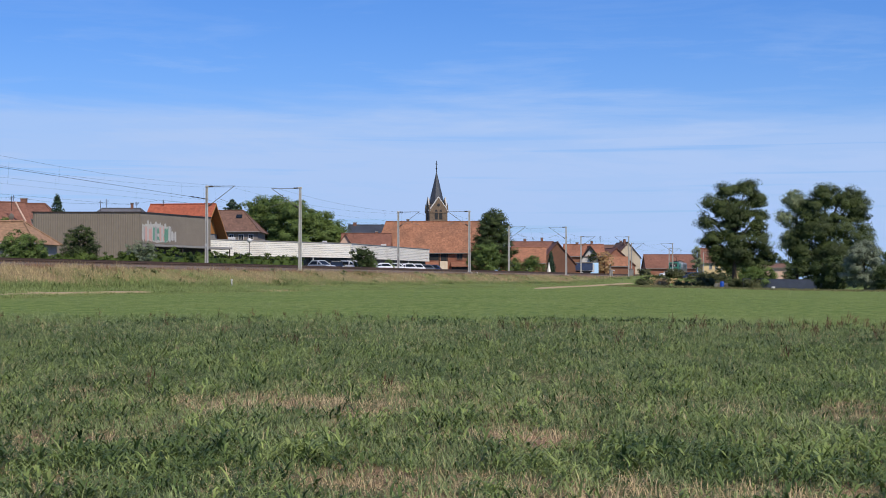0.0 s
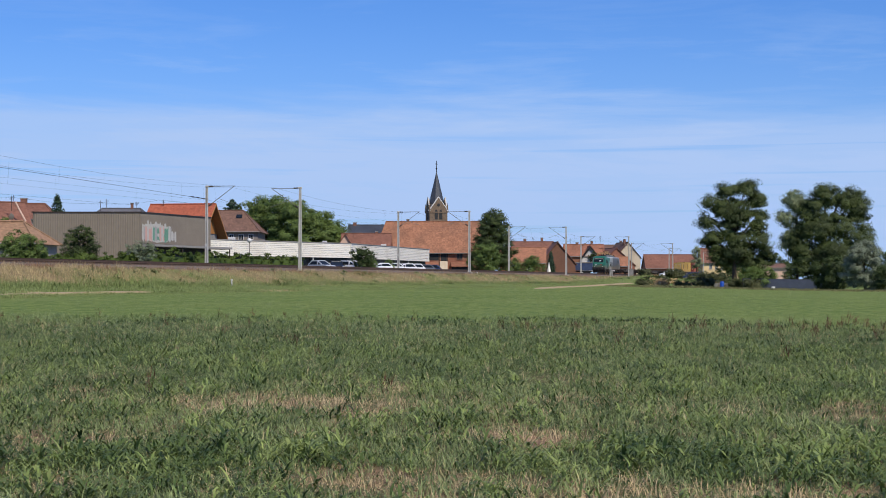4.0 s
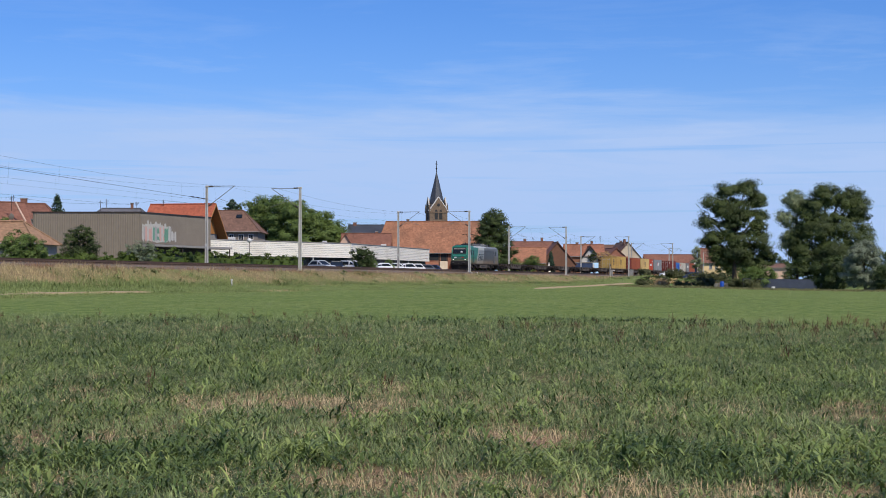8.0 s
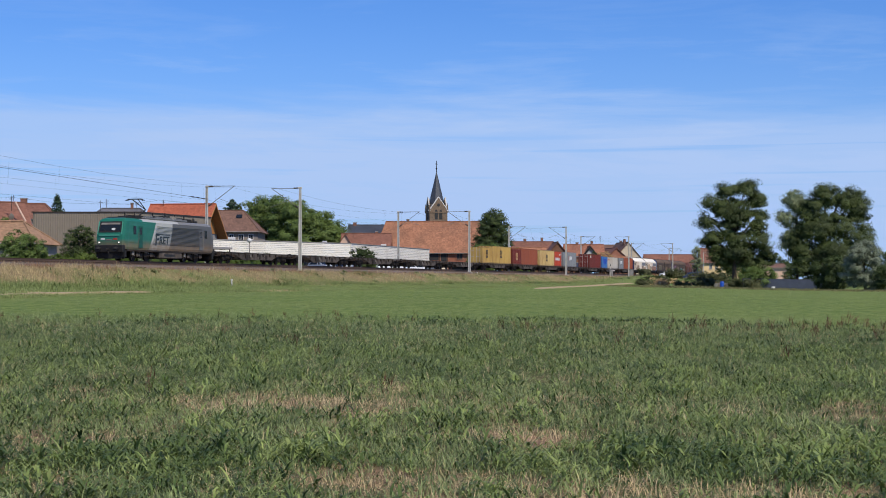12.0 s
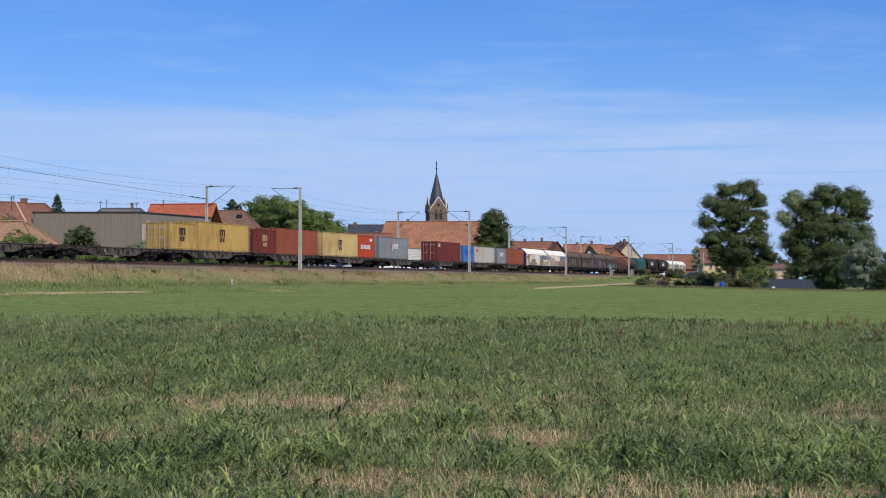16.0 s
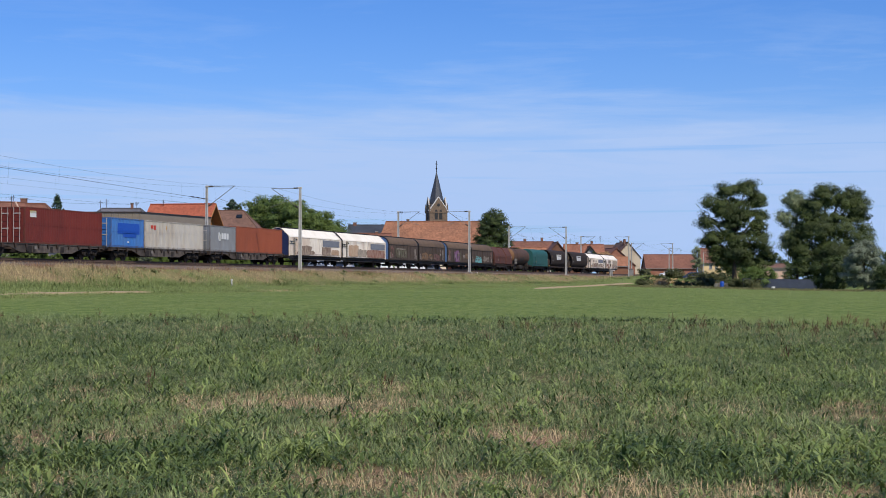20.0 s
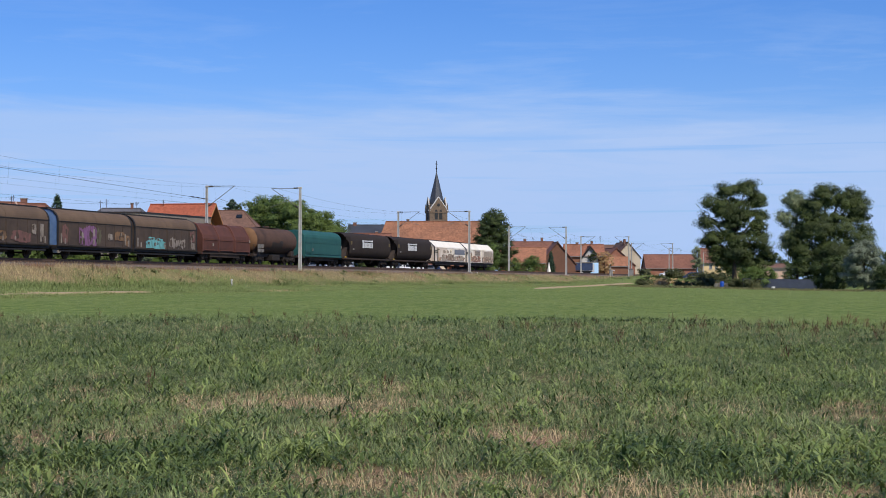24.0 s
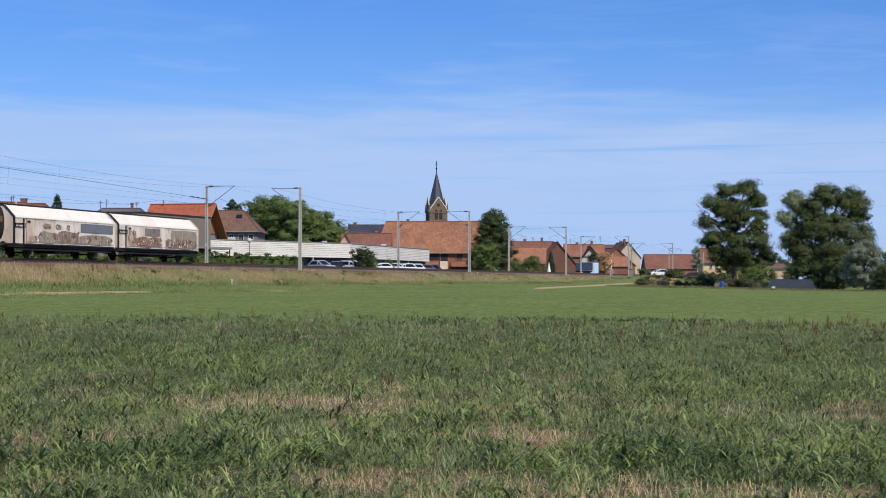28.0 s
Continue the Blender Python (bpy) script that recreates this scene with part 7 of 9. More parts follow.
def container(label, length, height, mat_, logo=(), plain=False):
    """A steel box: frame, ribbed sides, roof, doors with lock rods at the front end. logo: (x, z, w, h, paint) blocks."""
    t = thing("shipping_container", label, "container", group="shipping containers")
    W = 2.438 / 2
    fr = Geo()
    for x in (0, length - 0.13):
        for y in (-W, W - 0.13):
            fr.box(x, x + 0.13, y, y + 0.13, 0, height)
    for y in (-W, W - 0.09):
        fr.box(0.13, length - 0.13, y, y + 0.09, 0, 0.16).box(0.13, length - 0.13, y, y + 0.09, height - 0.09, height)
    for x in (0, length - 0.10):
        fr.box(x, x + 0.1, -W + 0.13, W - 0.13, 0, 0.14).box(x, x + 0.1, -W + 0.13, W - 0.13, height - 0.12, height)
    part("frame", fr, edge_paint(mat_), t, "grimy frame rails")
    n = round(length / 0.28)
    depth = 0.012 if plain else 0.045
    for sy in (-1, 1):
        pts = []
        a, b = 0.13, length - 0.13
        for i in range(n):
            for u, o in ((0, 0.0), (0.3, 0.0), (0.42, depth), (0.72, depth), (0.84, 0.0)):
                pts.append((a + (b - a) * (i + u) / n, sy * (W - 0.012 - o)))
        pts.append((b, sy * (W - 0.012)))
        part("side_panel", Geo().loft([[(x, y, 0.16) for x, y in pts], [(x, y, height - 0.09) for x, y in pts]], caps=False, closed=False), mat_, t)
    rp = []
    m = max(4, round(length / 0.6))
    for i in range(m):
        for u, o in ((0, 0), (0.4, 0), (0.5, 0.02), (0.9, 0.02)):
            rp.append((0.1 + (length - 0.2) * (i + u) / m, height - 0.03 + o))
    rp.append((length - 0.1, height - 0.03))
    part("roof_panel", Geo().loft([[(x, -W + 0.05, z) for x, z in rp], [(x, W - 0.05, z) for x, z in rp]], caps=False, closed=False), mat_, t)
    part("floor", Geo().box(0.1, length - 0.1, -W + 0.09, W - 0.09, 0.1, 0.17), M["wood_dark"], t)
    pr = []
    for i in range(8):
        for u, o in ((0, 0), (0.35, 0), (0.5, 0.04), (0.85, 0.04)):
            pr.append((-W + 0.13 + (2 * W - 0.26) * (i + u) / 8, length - 0.02 - o))
    pr.append((W - 0.13, length - 0.02))
    part("rear_wall", Geo().loft([[(x, y, 0.14) for y, x in pr], [(x, y, height - 0.12) for y, x in pr]], caps=False, closed=False), mat_, t)
    for sy in (-1, 1):
        y0, y1 = sorted((sy * 0.012, sy * (W - 0.13)))
        g = Geo().box(0.02, 0.06, y0, y1, 0.15, height - 0.13)
        for k in range(4):
            z = 0.25 + k * (height - 0.5) / 4
            g.box(0.0, 0.025, y0 + 0.08, y1 - 0.08, z, z + (height - 0.5) / 4 - 0.16)
        d = part("door", g, mat_, t)
        for k in (0.28, 0.80):
            y = y0 + (y1 - y0) * k
            part("lock_rod", Geo().tube([(-0.03, y, 0.06), (-0.03, y, height - 0.05)], 0.022, 6), M["lock_steel"], d, "galvanised lock rod")
        for k in range(4):
            z = 0.55 + k * (height - 1.1) / 3
            part("hinge_bracket", Geo().box(-0.04, 0.02, y0 + 0.22, y1 - 0.18, z, z + 0.07), M["lock_steel"] if k % 2 else mat_, d)
    for x, z, w, h, ink in logo:
        part("painted_mark", Geo().box(x, x + w, -W - 0.004, -W + 0.03, z, z + h), ink, t)
    return t


FT20, FT40, DECK = 6.06, 12.19, 1.20
DARK, WHITE = M["logo_dark"], M["logo_white"]


def stacked_mark(x, z, s, ink):
    """A block mark: three posts under a bar, with two small blocks below."""
    w, h = s * 2.0, s * 1.05
    return ((x, z + s * 0.95, w * 0.22, h, ink), (x + w * 0.39, z + s * 0.95, w * 0.22, h, ink), (x + w * 0.78, z + s * 0.95, w * 0.22, h, ink), (x + w * 0.05, z + s * 0.95 + h * 0.82, w * 0.85, h * 0.22, ink),
            (x, z + s * 0.72, w, s * 0.08, ink), (x + w * 0.10, z, w * 0.32, s * 0.6, ink), (x + w * 0.56, z, w * 0.32, s * 0.6, ink))


def word_mark(x, z, s, n, ink, disc=None):
    """A row of plain blocks, with an upright block before it."""
    out = [(x + i * s * 0.95, z, s * 0.72, s, ink) for i in range(n)]
    if disc:
        out += [(x - s * 1.2, z - s * 0.1, s * 0.5, s * 1.2, disc), (x - s * 0.95, z - s * 0.3, s * 0.5, s * 1.1, ink)]
    return tuple(out)


def build_train():
    base = flat_wagon()
    for i in range(12):
        d = 19.72 + 19.74 * i
        w = base if i == 0 else copy_thing(base, pose(0, 0, 0))
        put(w, d)
    loads = (
        (118.95, "yellow steel shipping container with a dark block mark", FT20, 2.591, "yellow", stacked_mark(2.2, 0.85, 0.62, DARK)),
        (125.05, "tall long yellow shipping container with a dark block mark", FT40, 2.896, "yellow", stacked_mark(5.1, 0.95, 0.62, DARK)),
        (138.45, "maroon steel shipping container with a buff block mark", FT20, 2.591, "maroon", stacked_mark(2.4, 0.75, 0.62, M["logo_buff"])),
        (144.6, "long plain orange-brown shipping container", FT40, 2.896, "orange", ()),
        (158.35, "long buff shipping container with rust streaks and a dark block mark", FT40, 2.896, "buff", stacked_mark(5.4, 0.8, 0.62, DARK)),
        (170.65, "red shipping container with white block marks", FT20, 2.85, "red", word_mark(1.0, 1.1, 0.55, 7, WHITE) + ((4.3, 2.1, 0.9, 0.35, WHITE),)),
        (178.45, "long grey shipping container with a white block mark", FT40, 2.896, "grey", word_mark(6.0, 1.35, 0.72, 3, WHITE, M["logo_red"])),
        (204.0, "long maroon shipping container with a yellow sticker", FT40, 2.896, "maroon", ((0.8, 2.1, 0.9, 0.5, WHITE), (0.8, 2.42, 0.9, 0.2, M["logo_yellow"]))),
        (217.75, "blue shipping container with a darker blue painted-out patch", FT20, 2.591, "blue", ((1.2, 1.2, 4.0, 0.95, M["logo_blue"]), (2.2, 0.9, 2.4, 0.4, M["logo_blue"]), (3.0, 0.4, 0.25, 0.15, WHITE))),
        (223.95, "long pale grey shipping container with a small red mark", FT40, 2.591, "pale", ((1.2, 1.85, 0.45, 0.3, M["logo_red"]), (1.75, 1.75, 0.45, 0.4, M["logo_red"]), (4.2, 1.8, 0.2, 0.35, M["logo_buff"]))),
        (237.65, "grey shipping container with a white block mark", FT20, 2.591, "grey", word_mark(2.7, 1.25, 0.62, 3, WHITE, WHITE)),
        (243.8, "long plain orange shipping container", FT40, 2.70, "orange", ()))
    for d, lab, ln, h, col, logo in loads:
        put(container(lab, ln, h, PAINT[col], logo, plain=(lab.find("plain") >= 0 or lab.find("sticker") >= 0)), d, DECK)


build_train()


def covered_profile(w, z0, zs, zt, slant):
    """Half outline of a covered wagon: upright side, then a slanted or a rounded roof up to the ridge."""
    if slant:
        return [(w, z0), (w, zs), (w * 0.95, zs + 0.16), (w * 0.40, zt - 0.10), (w * 0.22, zt), (0.0, zt + 0.02)]
    pts = [(w, z0), (w, zs)]
    for i in range(1, 8):
        a = math.pi / 2 * i / 8
        pts.append((w * math.cos(a) ** 0.8, zs + (zt - zs) * math.sin(a)))
    pts.append((0.0, zt))
    return pts


def side_flat(w):
    return lambda x, z, o: (x, -w - o, z)


def covered_unit(t, x0, x1, side, roof, end_mat, arc_mat, w=1.45, zs=3.18, zt=4.22, ribs=5, panels=2, slant=False, hip=False, bay=0.0):
    """One half of a sliding-wall wagon between x0 and x1; bay leaves an open platform at the front end."""
    prof = covered_profile(w, 1.05, zs, zt, slant)
    top = [p for p in prof if p[1] >= zs - 0.001]
    ring = top + [(-y, z) for y, z in top[-2::-1]]
    inner = [(y * 0.96, z - 0.05) for y, z in ring[::-1]]
    f0 = x0 + 0.35 + bay
    for i in range(panels):
        a = f0 + (x1 - 0.35 - f0) * i / panels
        b = f0 + (x1 - 0.35 - f0) * (i + 1) / panels - 0.03
        for sy in (-1, 1):
            wall = part("sliding_wall", Geo().prism([(sy * w, 1.12), (sy * w, zs), (sy * (w - 0.06), zs), (sy * (w - 0.06), 1.12)], a, b, "x"), side, t)
            for k in range(ribs + 1):
                x = a + 0.05 + (b - a - 0.12) * k / ribs
                part("wall_rib", Geo().box(x, x + 0.05, min(sy * w, sy * (w + 0.03)), max(sy * w, sy * (w + 0.03)), 1.15, zs - 0.05), side, wall)
        part("roof_shell", Geo().prism(ring + inner, a - (bay if i == 0 else 0), b, "x"), roof, t)
        part("rail_strip", Geo().box(a, b, -w - 0.03, -w + 0.02, zs - 0.03, zs + 0.03), M["black_steel"] if not slant else side, t, "guide rail")
        part("floor_rail", Geo().box(a, b, -w - 0.05, -w + 0.02, 1.06, 1.16), M["loco_under"], t, "dark lower guide rail")
    full = prof + [(-y, z) for y, z in prof[-2::-1]]
    small = [(y * 0.965, 1.05 + (z - 1.05) * 0.985) for y, z in full]
    for a, b in ((x0 + 0.12, x0 + 0.35), (x1 - 0.35, x1 - 0.12)):
        part("end_wall", Geo().prism(small, a + 0.05, b - 0.02, "x"), end_mat, t)
        part("end_arch", Geo().prism(full + small[::-1], a, b, "x"), M["black_steel"] if bay and a < x0 + 1 and end_mat is side else arc_mat, t, "curved end frame")
    if bay:
        [part("bay_post", Geo().box(x0 + 0.2, x0 + 0.32, y, y + 0.12, 1.1, zs - 0.2), side, t) for y in (-1.42, 1.30)]
        part("bay_panel", Geo().box(x0 + 0.34, f0 - 0.25, -1.43, -1.38, 1.14, zs + 0.02), side, t, "pale stained end panel")
        part("step_rack", Geo().tube([(x0 + 0.25, -1.48, 2.72), (f0 + 0.1, -1.48, 2.72)], 0.035, 5).tube([(x0 + 0.25, -1.48, 2.45), (f0 + 0.1, -1.48, 2.45)], 0.035, 5).tube([(x0 + 0.35, -1.48, 2.45), (x0 + 0.35, -1.48, 2.72)], 0.03, 5).tube([(x0 + 0.8, -1.48, 2.45), (x0 + 0.8, -1.48, 2.72)], 0.03, 5).tube([(f0, -1.48, 2.45), (f0, -1.48, 2.72)], 0.03, 5), M["black_steel"], t, "black step rack")
        part("brace", Geo().tube([(x0 + 0.1, -0.75, zt - 0.35), (f0 + 0.2, -1.47, 2.75)], 0.035, 5), M["black_steel"], t)
        part("ladder", Geo().tube([(f0 - 0.12, -1.50, 1.1), (f0 - 0.12, -1.50, zs - 0.1)], 0.035, 5).tube([(f0 + 0.12, -1.50, 1.1), (f0 + 0.12, -1.50, zs - 0.1)], 0.03, 5), M["wagon_grey"], t)
    if hip:
        part("roof_hip", Geo().prism(ring + inner, x1 - 0.36, x1 - 0.05, "x"), roof, t)
    part("ridge_rail", Geo().box(x0 + 0.2, x1 - 0.3, -0.42, 0.42, zt - 0.06, zt + 0.09), M["black_steel"], t, "dark ridge rail")
    part("sole_bar", Geo().box(x0 + 0.05, x1 - 0.05, -1.34, 1.34, 0.84, 1.06).box(x0 + 0.6, x1 - 0.6, -1.40, -1.30, 0.62, 0.74), M["black_steel"], t, "black sole bar")
    part("floor", Geo().box(x0 + 0.1, x1 - 0.1, -1.38, 1.38, 1.04, 1.14), M["wagon_frame"], t)
    for k in (0.19, 0.81):
        x = x0 + (x1 - x0) * k
        wheel_pair(t, x)
        for sy in (-1, 1):
            part("axle_guard", Geo().prism([(x - 0.5, 0.9), (x + 0.5, 0.9), (x + 0.22, 0.30), (x - 0.22, 0.30)], sy * 1.0 - 0.03, sy * 1.0 + 0.03, "y").box(x - 0.16, x + 0.16, sy * 1.02 - 0.1, sy * 1.02 + 0.1, 0.34, 0.6).box(x - 0.6, x + 0.6, sy * 1.05 - 0.05, sy * 1.05 + 0.05, 0.62, 0.72), M["loco_under"], t)
    part("underframe_box", Geo().box(x0 + (x1 - x0) * 0.42, x0 + (x1 - x0) * 0.58, -1.0, 1.0, 0.45, 0.85, 0.05), M["loco_under"], t)
    return f0


M["wagon_white"] = streaked(surface("cream_white_wagon_paint", lin(228, 216, 198), lin(238, 229, 213), 0.8, 0.6, 0, 0.1, lin(196, 168, 142), 0.5, 0.7, squash=(1, 1, 0.35), tone=0.9), lin(150, 116, 92), 0.6, 0.52, 0.70, 1.8, 0.3, 0.9)
M["wagon_white_roof"] = streaked(surface("white_wagon_roof", lin(226, 219, 205), lin(234, 228, 216), 1.0, 0.65, stain=lin(214, 202, 184), stain_amount=0.5, tone=0.9, spec=0.2), lin(206, 192, 174), 0.35, 0.5, 0.75, 1.4, 0.2, 0.8)
M["wagon_brown"] = surface("brown_wagon_paint", lin(74, 62, 54), lin(92, 76, 64), 1.5, 0.8, 0, 0.2, lin(62, 52, 46), 0.5, 0.6)
M["wagon_brown_roof"] = surface("dusty_brown_roof", lin(98, 80, 64), lin(116, 94, 74), 0.9, 0.8, stain=lin(82, 66, 54), stain_amount=0.5)
M["end_blue"] = surface("pale_blue_wagon_end", lin(92, 124, 170), lin(116, 146, 188), 1.5, 0.6)
M["end_deep_blue"] = surface("deep_blue_wagon_end", lin(34, 44, 84), lin(48, 62, 104), 1.5, 0.6)
M["patch_grey"] = surface("grey_patch_paint", lin(118, 122, 132), lin(134, 138, 146), 2.0, 0.7)


def spray(name, c1, ground, worn=0.62):
    """Old paint that lets the wall under it show through in streaks."""
    return streaked(surface(name, c1, tuple(0.72 * a + 0.28 * b for a, b in zip(c1, ground)), 2.4, 0.75, span=0.12, squash=(1.4, 1, 0.6)), ground, worn, 0.46, 0.62, 3.4, 0.35)


CREAM, BROWN = lin(214, 196, 172), lin(80, 66, 57)
for _k, _c, _g, _w in (("patch_soot", (92, 84, 78), CREAM, 0.5), ("patch_brown", (126, 102, 86), CREAM, 0.6), ("patch_dun", (150, 138, 124), CREAM, 0.6), ("patch_red", (138, 84, 66), CREAM, 0.4), ("patch_rust", (196, 158, 124), CREAM, 0.7),
                       ("spray_violet", (146, 100, 142), BROWN, 0.6), ("spray_cyan", (120, 196, 196), BROWN, 0.4), ("spray_ochre", (146, 112, 78), BROWN, 0.7), ("spray_pale", (166, 154, 140), BROWN, 0.6),
                       ("spray_olive", (108, 106, 80), BROWN, 0.7), ("spray_rose", (132, 92, 84), BROWN, 0.7)):
    M[_k] = spray(_k, lin(*_c), _g, _w)


def scrawl(t, flat, x0, x1, z0, z1, ink, seed, n, wide=0.05, lift=0.02):
    """A tangle of worn brush strokes, thin slips standing on the wall."""
    rs, g = random.Random(seed), Geo()
    for i in range(n):
        x, z = rs.uniform(x0, x1), z0 + (z1 - z0) * rs.random() ** 1.3 * 0.7
        a, ln, w = rs.gauss(0, 0.45), (z1 - z0) * rs.uniform(0.15, 0.5), wide * rs.uniform(0.5, 1.6)
        row = []
        for u, q in ((0.0, 0.5), (0.3, 1.0), (0.65, 0.8), (1.0, 0.3)):
            a += rs.gauss(0, 0.35)
            x, z = x + math.sin(a) * ln * 0.3, min(z1, z + abs(math.cos(a)) * ln * 0.3)
            row.append((x, z, w * q))
        ring = [(px - pw, pz) for px, pz, pw in row] + [(px + pw, pz) for px, pz, pw in row[::-1]]
        k = lift + 0.0006 * i
        g.loft([[flat(px, pz, 0.0) for px, pz in ring], [flat(px, pz, k) for px, pz in ring]])
    part("graffiti", g, ink, t, "faded graffiti strokes")


def white_wagon(front_blue, length, patches):
    t = thing("sliding_wall_wagon", "cream-white two-part sliding-wall wagon with grey and brown overpainted patches", "covered wagon", group="white covered wagons")
    half = length / 2
    flat = side_flat(1.482)
    for k in (0, 1):
        x0 = k * half + (0.5 if k == 0 else 0.15)
        x1 = (k + 1) * half - (0.5 if k == 1 else 0.15)
        end = M["end_deep_blue"] if front_blue and k == 0 else M["wagon_white"]
        f0 = covered_unit(t, x0, x1, M["wagon_white"], M["wagon_white_roof"], end, M["wagon_white"], ribs=1, slant=True, hip=True, bay=1.35)
        n = x1 - 0.35 - f0
        for i, (u0, u1, v0, v1, ink, rough) in enumerate(patches[k]):
            blot(t, flat, f0 + u0 * n, f0 + u1 * n, 1.16 + v0 * 2.0, 1.16 + v1 * 2.0, M[ink], i + 10 * k + 100 * front_blue, rough, 0.003 + 0.002 * (i % 4))
            if rough > 0.25 and not front_blue:
                span, bx = int(46 * (u1 - u0)) + 2, (f0 + u0 * n, f0 + u1 * n, 1.16 + v0 * 2.0, 1.20 + v1 * 2.0)
                scrawl(t, flat, *bx, M["patch_soot"], i + 17 * k, span, 0.06)
                scrawl(t, flat, *bx, M["wagon_white"], i + 29 * k, span, 0.035, 0.036)
                scrawl(t, flat, *bx, M["patch_red"] if i % 2 else M["patch_brown"], i + 41 * k, span // 2 + 1, 0.08, 0.05)
        part("data_plate", Geo().box(f0 + 0.3, f0 + 0.75, -1.492, -1.478, 2.82, 2.98), M["black_steel"], t, "small black data plate")
        part("frame_line", Geo().box(f0 + 0.15, x1 - 0.5, -1.486, -1.476, 1.28, 1.32), M["patch_brown"], t)
    buffers(t, length)
    return t


def brown_wagon(length, patches):
    t = thing("sliding_wall_wagon", "dirty brown two-part sliding-wall wagon covered in faded graffiti", "covered wagon", group="brown covered wagons")
    half = length / 2
    flat = side_flat(1.482)
    for k in (0, 1):
        x0 = k * half + (0.45 if k == 0 else 0.08)
        x1 = (k + 1) * half - (0.45 if k == 1 else 0.08)
        f0 = covered_unit(t, x0, x1, M["wagon_brown"], M["wagon_brown_roof"], M["end_blue"] if k == 0 else M["wagon_brown"], M["black_steel"], zs=3.12, zt=4.2, ribs=4)
        n = x1 - 0.35 - f0
        for i, (u0, u1, v0, v1, ink, rough) in enumerate(patches[k]):
            blot(t, flat, f0 + u0 * n, f0 + u1 * n, 1.18 + v0 * 1.9, 1.18 + v1 * 1.9, M[ink], 7 * i + 31 * k, rough, 0.003 + 0.002 * (i % 4))
            rs = random.Random(i + 11 * k)
            for q in range(4 if u1 - u0 > 0.08 else 1):
                ux, vz = rs.uniform(u0, u1 - 0.03), rs.uniform(v0, v0 + (v1 - v0) * 0.6)
                blot(t, flat, f0 + ux * n, f0 + (ux + rs.uniform(0.012, 0.03)) * n, 1.18 + vz * 1.9, 1.18 + (vz + (v1 - v0) * rs.uniform(0.25, 0.5)) * 1.9, M["spray_pale"] if q == 1 else M["wagon_brown"], q + i, 1.0, 0.014 + 0.002 * q)
        for u, z0, z1 in ((0.02, 1.3, 2.1), (0.07, 1.25, 1.7), (0.45, 1.3, 1.75), (0.90, 1.35, 2.35), (0.95, 1.25, 1.8)):
            part("notice_board", Geo().box(f0 + u * n, f0 + u * n + 0.20, -1.50, -1.48, z0, z1), M["spray_pale"], t, "small pale notice board")
    buffers(t, length)
    return t


